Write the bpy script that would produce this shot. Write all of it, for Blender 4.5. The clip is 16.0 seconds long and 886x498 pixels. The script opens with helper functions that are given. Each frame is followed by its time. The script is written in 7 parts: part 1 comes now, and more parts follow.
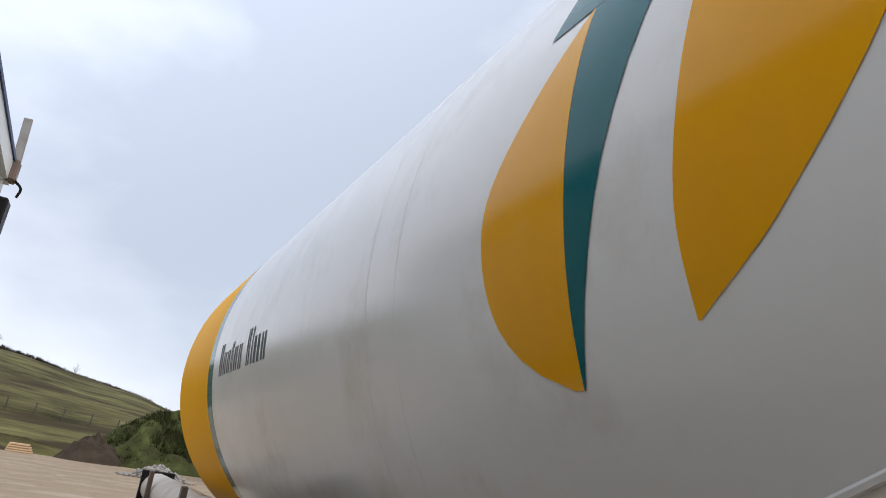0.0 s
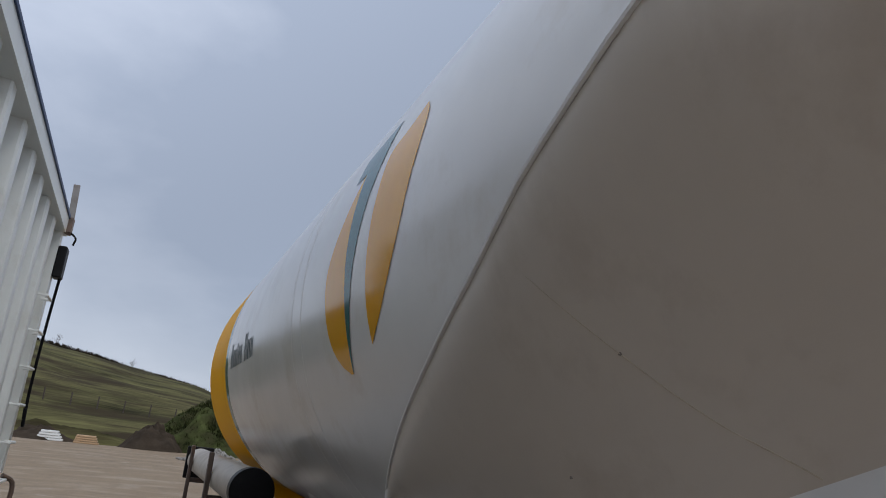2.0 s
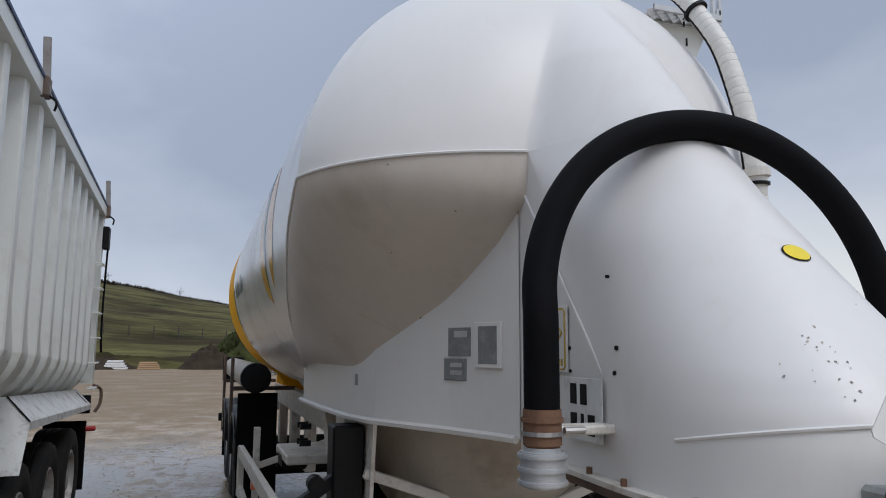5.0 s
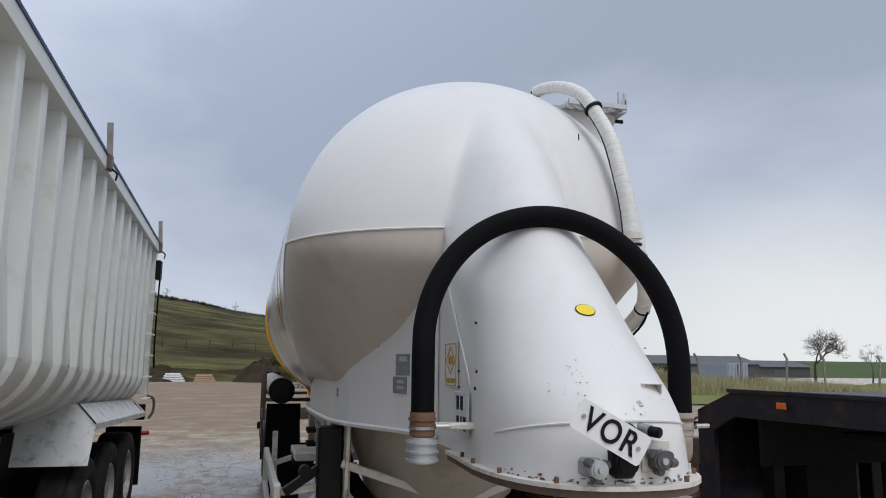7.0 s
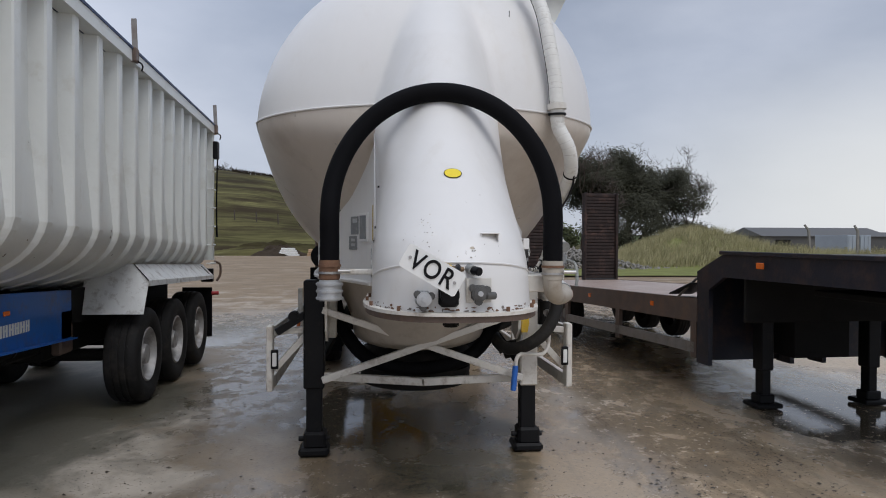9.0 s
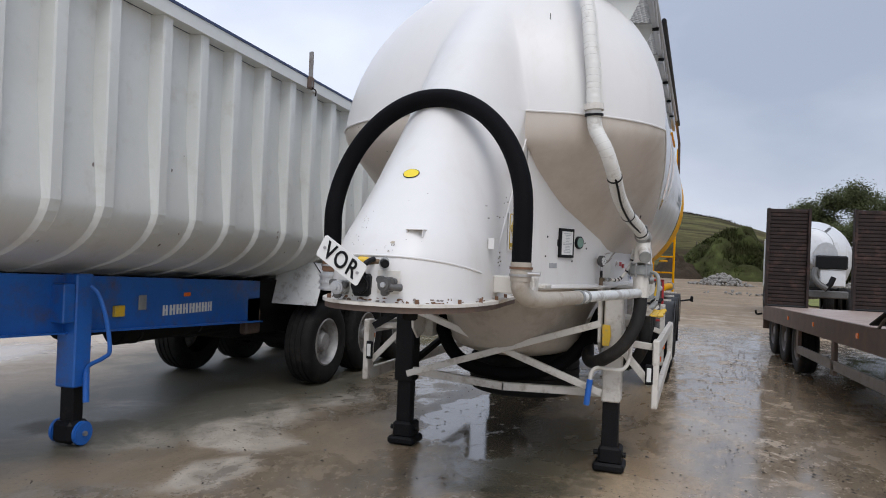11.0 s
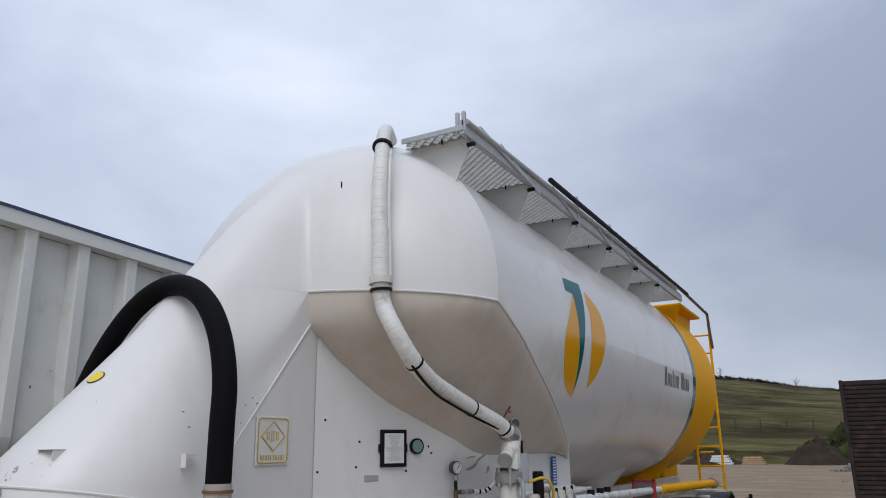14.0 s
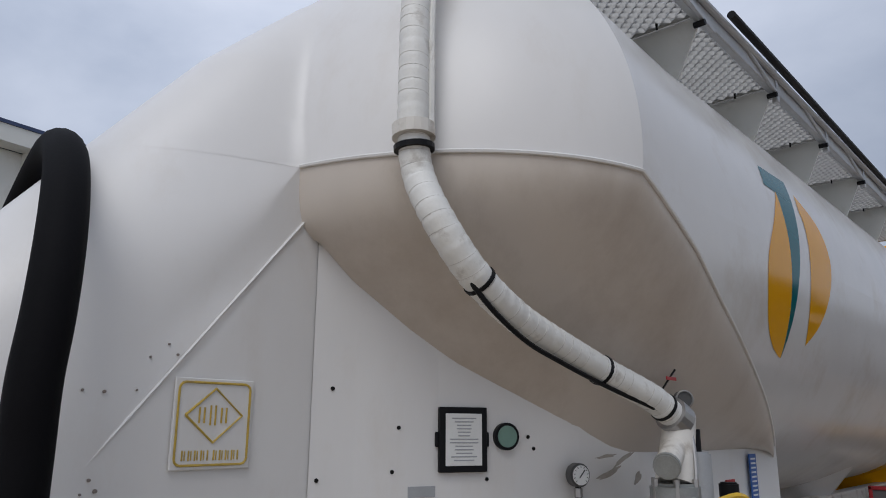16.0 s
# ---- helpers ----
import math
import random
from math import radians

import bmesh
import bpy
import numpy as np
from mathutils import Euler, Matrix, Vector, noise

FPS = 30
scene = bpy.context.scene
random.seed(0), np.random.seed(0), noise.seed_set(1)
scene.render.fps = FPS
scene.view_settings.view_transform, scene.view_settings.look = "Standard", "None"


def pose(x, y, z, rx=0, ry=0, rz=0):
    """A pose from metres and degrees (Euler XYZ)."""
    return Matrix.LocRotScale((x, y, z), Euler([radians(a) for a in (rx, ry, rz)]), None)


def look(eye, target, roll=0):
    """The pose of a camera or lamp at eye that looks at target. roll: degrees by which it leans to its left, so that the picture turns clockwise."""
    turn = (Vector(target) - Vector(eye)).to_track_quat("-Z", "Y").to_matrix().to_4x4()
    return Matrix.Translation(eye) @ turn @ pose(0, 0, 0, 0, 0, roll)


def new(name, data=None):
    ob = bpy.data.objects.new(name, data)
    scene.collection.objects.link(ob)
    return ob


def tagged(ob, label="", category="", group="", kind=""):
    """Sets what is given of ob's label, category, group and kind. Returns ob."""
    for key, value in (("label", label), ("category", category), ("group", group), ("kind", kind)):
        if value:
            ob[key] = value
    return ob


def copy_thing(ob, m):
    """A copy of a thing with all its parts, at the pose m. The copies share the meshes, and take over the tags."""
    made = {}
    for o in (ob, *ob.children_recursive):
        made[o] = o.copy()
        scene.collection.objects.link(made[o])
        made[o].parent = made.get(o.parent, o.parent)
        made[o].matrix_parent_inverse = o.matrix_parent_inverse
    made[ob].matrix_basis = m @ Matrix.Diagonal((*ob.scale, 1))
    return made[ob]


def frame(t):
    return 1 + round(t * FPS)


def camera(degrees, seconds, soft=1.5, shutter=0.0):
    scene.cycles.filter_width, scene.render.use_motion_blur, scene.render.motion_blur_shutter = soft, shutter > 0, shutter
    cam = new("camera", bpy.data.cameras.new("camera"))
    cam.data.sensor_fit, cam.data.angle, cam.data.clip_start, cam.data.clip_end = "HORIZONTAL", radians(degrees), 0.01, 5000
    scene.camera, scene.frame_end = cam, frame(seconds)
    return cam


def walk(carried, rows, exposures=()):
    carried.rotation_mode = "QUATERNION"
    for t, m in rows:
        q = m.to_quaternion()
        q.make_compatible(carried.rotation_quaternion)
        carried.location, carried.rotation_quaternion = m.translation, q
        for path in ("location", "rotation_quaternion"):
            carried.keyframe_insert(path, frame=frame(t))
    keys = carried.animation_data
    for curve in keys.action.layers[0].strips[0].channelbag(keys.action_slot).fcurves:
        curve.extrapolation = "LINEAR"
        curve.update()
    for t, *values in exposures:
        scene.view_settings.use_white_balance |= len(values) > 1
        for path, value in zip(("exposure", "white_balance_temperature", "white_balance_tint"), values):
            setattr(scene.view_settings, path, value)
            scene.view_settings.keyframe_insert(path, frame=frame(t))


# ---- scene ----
cam = camera(62.2, 16.0, soft=1.0)
PATH = [
    (0, (-1.967, 3.693, 1.978), (-1.212, 5.439, 2.596), 8.8),
    (0.5, (-2.014, 3.331, 1.966), (-1.321, 5.095, 2.603), 7.0),
    (1, (-1.997, 3.007, 1.987), (-1.381, 4.799, 2.626), 6.4),
    (1.5, (-1.917, 2.568, 1.973), (-1.354, 4.394, 2.564), 7.4),
    (2, (-1.888, 2.082, 1.919), (-1.216, 3.886, 2.462), 6.1),
    (2.5, (-1.758, 1.69, 1.915), (-1.196, 3.53, 2.462), 7.4),
    (3, (-1.716, 1.252, 1.903), (-1.149, 3.096, 2.428), 5.6),
    (3.5, (-1.711, 0.863, 1.9), (-1.146, 2.729, 2.343), 3.9),
    (4, (-1.679, 0.347, 1.875), (-1.152, 2.227, 2.308), 4.0),
    (4.5, (-1.67, -0.069, 1.867), (-1.044, 1.793, 2.24), 1.5),
    (4.7, (-1.693, -0.25, 1.863), (-1.058, 1.623, 2.158), 0.5),
    (6.8, (-1.525, -1.68, 1.898), (-0.931, 0.215, 2.132), 0.2),
    (7, (-1.459, -1.838, 1.91), (-0.968, 0.077, 2.218), 0.6),
    (7.5, (-1.307, -2.175, 1.949), (-0.833, -0.276, 2.359), -2.0),
    (8, (-1.138, -2.439, 1.914), (-0.747, -0.49, 2.135), -1.4),
    (8.5, (-0.815, -2.64, 1.855), (-0.515, -0.667, 1.985), 3.0),
    (9, (-0.442, -2.656, 1.812), (-0.242, -0.667, 1.782), 0.2),
    (9.5, (-0.039, -2.638, 1.818), (-0.083, -0.638, 1.815), -1.3),
    (9.7, (0.158, -2.69, 1.786), (-0.036, -0.699, 1.782), 0.5),
    (11.8, (2.248, -2.367, 1.729), (1.534, -0.499, 1.733), 1.5),
    (12, (2.396, -2.289, 1.77), (1.692, -0.417, 1.742), 1.6),
    (12.5, (2.807, -2.104, 1.775), (1.932, -0.306, 1.742), 1.0),
    (13, (3.043, -1.845, 1.779), (2.09, -0.087, 1.762), 0.4),
    (13.5, (3.091, -1.441, 1.86), (2.182, 0.319, 2.141), 1.3),
    (14, (3.072, -0.996, 1.827), (2.141, 0.696, 2.347), -0.7),
    (14.5, (3.009, -0.576, 1.922), (1.985, 1.06, 2.445), 0.7),
    (15, (2.839, -0.084, 1.889), (1.776, 1.545, 2.356), -0.9),
    (15.5, (2.619, 0.414, 1.878), (1.391, 1.928, 2.324), 1.0),
    (16, (2.28, 0.85, 1.858), (0.988, 2.302, 2.333), 0.3),
]
walk(cam, [(t, look(eye, target, roll)) for t, eye, target, roll in PATH], exposures=[(0, 0.4, 6530, 10), (0.5, 0.001, 6380, 10), (1.5, -0.224, 6180, 10), (2.5, -0.424, 6080, 10), (3.5, -0.382, 5930, 10), (4.5, -0.33, 6080, 10), (7, -0.25, 6200, 10), (7.5, -0.286, 6200, 10), (8, -0.542, 6050, 10), (8.5, -0.488, 6200, 11), (9.5, -0.21, 6230, 11), (12.5, -0.06, 6350, 12), (13, -0.03, 6430, 12), (13.5, 0.047, 6460, 10), (14, -0.4, 6120, 10), (14.5, -0.54, 5970, 10), (15, -0.63, 6010, 10), (15.5, -0.63, 6150, 10), (16, -0.55, 6180, 11)])

# ---- world and light ----
world = bpy.data.worlds.new("overcast_sky")
scene.world = world
world.use_nodes = True
wn, wl = world.node_tree.nodes, world.node_tree.links
wn.clear()
SUN_EL, SUN_AZ = radians(54), radians(158)      # azimuth from +y towards +x


def wnode(kind, **kw):
    n = wn.new(kind)
    for k, v in kw.items():
        n.inputs[k].default_value = v
    return n


w_out, w_bg = wn.new("ShaderNodeOutputWorld"), wn.new("ShaderNodeBackground")
w_sky = wn.new("ShaderNodeTexSky")
w_sky.sky_type, w_sky.sun_disc = "NISHITA", False
w_sky.sun_elevation, w_sky.sun_rotation = SUN_EL, SUN_AZ
w_co = wn.new("ShaderNodeTexCoord")
w_map = wn.new("ShaderNodeMapping")
w_map.inputs["Scale"].default_value = (1.0, 1.0, 1.9)
w_map.inputs["Location"].default_value = (0.9, 0.35, 0.4)
w_n1 = wnode("ShaderNodeTexNoise", Scale=1.35, Detail=8.0, Roughness=0.5, Distortion=0.15)
w_ramp = wn.new("ShaderNodeValToRGB")
w_ramp.color_ramp.elements[0].position, w_ramp.color_ramp.elements[0].color = 0.36, (0.40, 0.445, 0.535, 1)
w_ramp.color_ramp.elements[1].position, w_ramp.color_ramp.elements[1].color = 0.63, (0.73, 0.76, 0.835, 1)
w_mix = wn.new("ShaderNodeMixRGB")
w_mix.inputs["Fac"].default_value = 0.10
w_sky_dim = wn.new("ShaderNodeMixRGB")
w_sky_dim.blend_type = "MULTIPLY"
w_sky_dim.inputs["Fac"].default_value = 1.0
w_sky_dim.inputs["Color2"].default_value = (0.10, 0.10, 0.10, 1)
wl.new(w_co.outputs["Generated"], w_map.inputs["Vector"])
wl.new(w_map.outputs["Vector"], w_n1.inputs["Vector"])
wl.new(w_n1.outputs["Fac"], w_ramp.inputs["Fac"])
wl.new(w_sky.outputs["Color"], w_sky_dim.inputs["Color1"])
wl.new(w_ramp.outputs["Color"], w_mix.inputs["Color1"])
wl.new(w_sky_dim.outputs["Color"], w_mix.inputs["Color2"])
# thin cloud low over the far side of the yard lets more light through
w_flat = wn.new("ShaderNodeMapping")
w_flat.inputs["Scale"].default_value = (1.0, 1.0, 2.4)
w_dot = wn.new("ShaderNodeVectorMath")
w_dot.operation = "DISTANCE"
w_dot.inputs[1].default_value = (0.66, 0.75, 0.10)
w_low = wn.new("ShaderNodeMapRange")
w_low.interpolation_type = "SMOOTHSTEP"
w_low.inputs["From Min"].default_value, w_low.inputs["From Max"].default_value = 0.55, 0.05
w_low.inputs["To Max"].default_value = 0.75
w_thin = wn.new("ShaderNodeMixRGB")
w_thin.inputs["Color2"].default_value = (0.95, 0.94, 0.88, 1)
wl.new(w_co.outputs["Generated"], w_flat.inputs["Vector"])
wl.new(w_flat.outputs["Vector"], w_dot.inputs[0])
wl.new(w_dot.outputs["Value"], w_low.inputs["Value"])
wl.new(w_low.outputs["Result"], w_thin.inputs["Fac"])
# an overcast sky is brighter overhead than at its foot, and thinner towards the west
w_up = wn.new("ShaderNodeVectorMath")
w_up.operation = "DOT_PRODUCT"
w_up.inputs[1].default_value = (-0.36, 0.24, 0.90)
w_high = wn.new("ShaderNodeMapRange")
w_high.interpolation_type = "SMOOTHSTEP"
w_high.inputs["From Min"].default_value, w_high.inputs["From Max"].default_value = 0.40, 0.92
w_high.inputs["To Min"].default_value, w_high.inputs["To Max"].default_value = 1.0, 1.55
w_gain = wn.new("ShaderNodeMixRGB")
w_gain.blend_type = "MULTIPLY"
w_gain.inputs["Fac"].default_value = 1.0
wl.new(w_co.outputs["Generated"], w_up.inputs[0])
wl.new(w_up.outputs["Value"], w_high.inputs["Value"])
wl.new(w_mix.outputs["Color"], w_gain.inputs["Color1"])
wl.new(w_high.outputs["Result"], w_gain.inputs["Color2"])
wl.new(w_gain.outputs["Color"], w_thin.inputs["Color1"])
wl.new(w_thin.outputs["Color"], w_bg.inputs["Color"])
w_bg.inputs["Strength"].default_value = 1.15
wl.new(w_bg.outputs["Background"], w_out.inputs["Surface"])

sun_data = bpy.data.lights.new("sun", "SUN")
sun_data.energy, sun_data.angle, sun_data.color = 1.75, radians(36), (1.0, 0.975, 0.94)
sun = new("sun", sun_data)
sun_dir = Vector((math.sin(SUN_AZ) * math.cos(SUN_EL), math.cos(SUN_AZ) * math.cos(SUN_EL), math.sin(SUN_EL)))
sun.matrix_world = look(sun_dir * 60, (0, 0, 0))

# ---- materials ----


def mat(name, base, rough=0.5, metal=0.0, vary=0.12, scale=6.0, bump=0.0, bscale=40.0, dirt=None, dscale=1.5, dcut=(0.52, 0.75), spec=0.5, coat=0.0, rvary=0.0, stretch=(1, 1, 1)):
    """A node material: a base colour that varies at two scales, optional stains, relief and uneven gloss."""
    m = bpy.data.materials.new(name)
    m.use_nodes = True
    n, l = m.node_tree.nodes, m.node_tree.links
    b = n["Principled BSDF"]
    b.inputs["Metallic"].default_value = metal
    b.inputs["Roughness"].default_value = rough
    b.inputs["Specular IOR Level"].default_value = spec
    b.inputs["Coat Weight"].default_value = coat
    b.inputs["Coat Roughness"].default_value = 0.08
    co = n.new("ShaderNodeTexCoord")
    mp = n.new("ShaderNodeMapping")
    mp.inputs["Scale"].default_value = stretch
    l.new(co.outputs["Object"], mp.inputs["Vector"])
    big = n.new("ShaderNodeTexNoise")
    big.inputs["Scale"].default_value, big.inputs["Detail"].default_value = scale, 6
    l.new(mp.outputs["Vector"], big.inputs["Vector"])
    fine = n.new("ShaderNodeTexNoise")
    fine.inputs["Scale"].default_value, fine.inputs["Detail"].default_value = scale * 9, 4
    l.new(mp.outputs["Vector"], fine.inputs["Vector"])
    add = n.new("ShaderNodeMath")
    add.operation = "MULTIPLY_ADD"
    add.inputs[1].default_value = 0.45
    l.new(fine.outputs["Fac"], add.inputs[0])
    l.new(big.outputs["Fac"], add.inputs[2])
    mr = n.new("ShaderNodeMapRange")
    mr.inputs["From Min"].default_value, mr.inputs["From Max"].default_value = 0.35, 1.1
    mr.inputs["To Min"].default_value, mr.inputs["To Max"].default_value = 1 - vary, 1 + vary
    l.new(add.outputs["Value"], mr.inputs["Value"])
    tone = n.new("ShaderNodeMixRGB")
    tone.blend_type = "MULTIPLY"
    tone.inputs["Fac"].default_value = 1
    tone.inputs["Color1"].default_value = (*base, 1)
    l.new(mr.outputs["Result"], tone.inputs["Color2"])
    col = tone.outputs["Color"]
    if dirt:
        dn = n.new("ShaderNodeTexNoise")
        dn.inputs["Scale"].default_value, dn.inputs["Detail"].default_value = dscale, 9
        dn.inputs["Roughness"].default_value = 0.68
        l.new(mp.outputs["Vector"], dn.inputs["Vector"])
        dr = n.new("ShaderNodeMapRange")
        dr.inputs["From Min"].default_value, dr.inputs["From Max"].default_value = dcut
        l.new(dn.outputs["Fac"], dr.inputs["Value"])
        dm = n.new("ShaderNodeMixRGB")
        dm.inputs["Color2"].default_value = (*dirt, 1)
        l.new(dr.outputs["Result"], dm.inputs["Fac"])
        l.new(col, dm.inputs["Color1"])
        col = dm.outputs["Color"]
    l.new(col, b.inputs["Base Color"])
    if rvary:
        rr = n.new("ShaderNodeMapRange")
        rr.inputs["From Min"].default_value, rr.inputs["From Max"].default_value = 0.35, 0.65
        rr.inputs["To Min"].default_value, rr.inputs["To Max"].default_value = max(rough - rvary, 0.03), rough + rvary
        l.new(big.outputs["Fac"], rr.inputs["Value"])
        l.new(rr.outputs["Result"], b.inputs["Roughness"])
    if bump:
        bn = n.new("ShaderNodeTexNoise")
        bn.inputs["Scale"].default_value, bn.inputs["Detail"].default_value = bscale, 5
        l.new(mp.outputs["Vector"], bn.inputs["Vector"])
        bp = n.new("ShaderNodeBump")
        bp.inputs["Strength"].default_value, bp.inputs["Distance"].default_value = bump, 0.01
        l.new(bn.outputs["Fac"], bp.inputs["Height"])
        l.new(bp.outputs["Normal"], b.inputs["Normal"])
    return m


WHITE = mat("tank_white_paint", (0.71, 0.695, 0.675), 0.20, spec=0.42, vary=0.035, scale=1.2, bump=0.008, bscale=5, dirt=(0.55, 0.485, 0.41), dscale=2.2, dcut=(0.52, 0.9), rvary=0.04)
WHITE_FRONT = mat("front_white_paint", (0.71, 0.695, 0.675), 0.34, spec=0.38, vary=0.03, scale=1.6, bump=0.03, bscale=9, dirt=(0.63, 0.59, 0.54), dscale=3.5, dcut=(0.55, 0.95), stretch=(1, 1, 0.45))
# stains are road grime; the darker base also carries the hopper's underside shade
HOPPER_WHITE = mat("grimy_shaded_white_paint", (0.575, 0.515, 0.45), 0.34, spec=0.35, vary=0.06, scale=1.3, bump=0.02, bscale=7, dirt=(0.40, 0.335, 0.27), dscale=1.6, dcut=(0.50, 0.82), stretch=(1, 1, 0.6))
WHITE_FRAME = mat("worn_white_paint", (0.66, 0.63, 0.575), 0.45, vary=0.1, scale=4, bump=0.08, dirt=(0.27, 0.21, 0.15), dscale=8, dcut=(0.52, 0.76))
WHITE_TIPPER = mat("tipper_white_paint", (0.66, 0.67, 0.64), 0.35, vary=0.05, scale=2, bump=0.04, bscale=14, dirt=(0.50, 0.48, 0.42), dscale=3.5, dcut=(0.55, 0.85))
YELLOW = mat("yellow_paint", (0.77, 0.37, 0.001), 0.45, spec=0.03, vary=0.04, scale=1.5, bump=0.02, bscale=5)
YELLOW_FILM = mat("yellow_vinyl", (0.77, 0.355, 0.001), 0.12, spec=0.16, vary=0.04, scale=1.5, bump=0.02, bscale=5)
TEAL = mat("teal_paint", (0.002, 0.115, 0.13), 0.12, spec=0.13, vary=0.05, scale=2)
BLUE = mat("blue_chassis_paint", (0.018, 0.125, 0.46), 0.4, vary=0.15, scale=3, bump=0.05, dirt=(0.10, 0.08, 0.07), dscale=4, dcut=(0.5, 0.8))
BLACK_PAINT = mat("black_steel_paint", (0.006, 0.006, 0.007), 0.5, spec=0.2, vary=0.3, scale=5, bump=0.1, dirt=(0.035, 0.028, 0.023), dscale=6, dcut=(0.58, 0.9))
RUBBER = mat("black_rubber", (0.004, 0.004, 0.005), 0.75, spec=0.1, vary=0.2, scale=8, bump=0.08, bscale=120)
TYRE = mat("tyre_rubber", (0.014, 0.0135, 0.0135), 0.75, spec=0.25, vary=0.25, scale=7, bump=0.15, bscale=60, dirt=(0.055, 0.048, 0.04), dscale=5, dcut=(0.5, 0.9))
HOSE_DUSTY = mat("dusty_rubber", (0.022, 0.021, 0.020), 0.7, spec=0.2, vary=0.3, scale=6, bump=0.1, bscale=90, dirt=(0.07, 0.06, 0.05), dscale=5, dcut=(0.5, 0.85))
STEEL = mat("dull_steel", (0.42, 0.41, 0.40), 0.42, metal=0.8, vary=0.15, scale=9, bump=0.08)
GRATE = mat("dull_grating", (0.40, 0.395, 0.38), 0.6, metal=0.1, vary=0.2, scale=12)
GALV = mat("galvanised_steel", (0.50, 0.51, 0.52), 0.5, metal=0.6, vary=0.12, scale=12)
# near black; on undersides this colour stands in for their shade
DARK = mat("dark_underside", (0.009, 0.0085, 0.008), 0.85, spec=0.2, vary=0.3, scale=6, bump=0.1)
BROWN_STEEL = mat("brown_rusty_steel", (0.11, 0.078, 0.062), 0.6, vary=0.3, scale=5, bump=0.2, bscale=35, dirt=(0.17, 0.09, 0.05), dscale=5, dcut=(0.5, 0.8))
LL_PAINT = mat("trailer_dark_paint", (0.014, 0.015, 0.024), 0.45, spec=0.35, vary=0.2, scale=5, bump=0.1, dirt=(0.075, 0.042, 0.032), dscale=3.5, dcut=(0.48, 0.78))

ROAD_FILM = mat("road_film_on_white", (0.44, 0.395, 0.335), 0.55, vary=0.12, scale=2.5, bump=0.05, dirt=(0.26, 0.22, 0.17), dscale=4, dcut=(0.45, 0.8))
TEAL_DARK = mat("dark_lettering", (0.008, 0.04, 0.045), 0.6, vary=0.05)
BRASS = mat("brass", (0.15, 0.105, 0.065), 0.5, metal=0.6, vary=0.2, scale=20, dirt=(0.15, 0.10, 0.06), dscale=15)
RUST = mat("rust", (0.16, 0.085, 0.05), 0.85, vary=0.3, scale=20, bump=0.2)
SIGN_WHITE = mat("sign_white", (0.80, 0.80, 0.78), 0.4, vary=0.03, dirt=(0.5, 0.48, 0.42), dscale=12, dcut=(0.6, 0.9))
STICKER = mat("yellow_sticker", (0.80, 0.62, 0.02), 0.4, vary=0.06, scale=20)
CHIP = mat("chipped_primer", (0.20, 0.17, 0.15), 0.7, vary=0.3, scale=30)
PLATE_GOLD = mat("old_gold_enamel", (0.48, 0.33, 0.045), 0.45, vary=0.2, scale=25, dirt=(0.22, 0.17, 0.08), dscale=35)
SMEAR = mat("grease_smear", (0.34, 0.31, 0.275), 0.5, vary=0.35, scale=14)
CHIP_PALE = mat("chipped_undercoat", (0.48, 0.42, 0.33), 0.7, vary=0.3, scale=30)
YELLOW_LINE = mat("yellow_enamel", (0.72, 0.46, 0.03), 0.4, vary=0.12, scale=20, dirt=(0.4, 0.33, 0.2), dscale=30)
PAPER = mat("paper", (0.74, 0.74, 0.72), 0.6, vary=0.05, scale=20)
PRINT = mat("grey_print", (0.35, 0.36, 0.37), 0.6, vary=0.1, scale=30)
GREEN_DISC = mat("green_disc", (0.16, 0.27, 0.22), 0.3, vary=0.1, scale=30)
GREY_BOX = mat("faded_grey_plate", (0.20, 0.205, 0.21), 0.5, vary=0.2, scale=14, dirt=(0.38, 0.37, 0.35), dscale=20, dcut=(0.52, 0.8))
LAGGING = mat("white_lagging_tape", (0.72, 0.71, 0.67), 0.55, vary=0.1, scale=12, bump=0.15, bscale=50, dirt=(0.33, 0.29, 0.24), dscale=12, dcut=(0.56, 0.8))
TAPE_EDGE = mat("dirty_tape_edge", (0.54, 0.52, 0.48), 0.7, vary=0.4, scale=20)
DUSTY_CAST = mat("dusty_casting", (0.38, 0.34, 0.285), 0.6, vary=0.15, scale=14, bump=0.1, dirt=(0.24, 0.19, 0.14), dscale=10, dcut=(0.5, 0.8))
DARK_CAST = mat("dark_casting", (0.10, 0.098, 0.095), 0.55, metal=0.2, vary=0.25, scale=18, bump=0.1)
GREY_CAST = mat("grey_casting", (0.30, 0.31, 0.30), 0.5, metal=0.3, vary=0.2, scale=20, bump=0.1)
RED = mat("red_label_paint", (0.40, 0.028, 0.032), 0.45, vary=0.1, scale=15)
BLUE_LABEL = mat("blue_label", (0.02, 0.10, 0.36), 0.4, vary=0.1, scale=20)
BLUE_GRIP = mat("blue_grip", (0.02, 0.13, 0.50), 0.4, vary=0.1, scale=20)
ORANGE = mat("orange_lens", (0.75, 0.16, 0.02), 0.2, vary=0.08, scale=30)
BOARD = mat("grey_board", (0.15, 0.14, 0.14), 0.55, vary=0.15, scale=10)
MUDGUARD = mat("black_plastic_mudguard", (0.017, 0.017, 0.018), 0.5, vary=0.2, scale=6, dirt=(0.10, 0.09, 0.08), dscale=4)
RIM_GREY = mat("grey_rim", (0.42, 0.41, 0.40), 0.5, metal=0.3, vary=0.15, scale=8, dirt=(0.16, 0.13, 0.11), dscale=6, dcut=(0.45, 0.75))
RIM_DARK = mat("dirty_rim", (0.16, 0.15, 0.145), 0.6, metal=0.2, vary=0.2, scale=8)

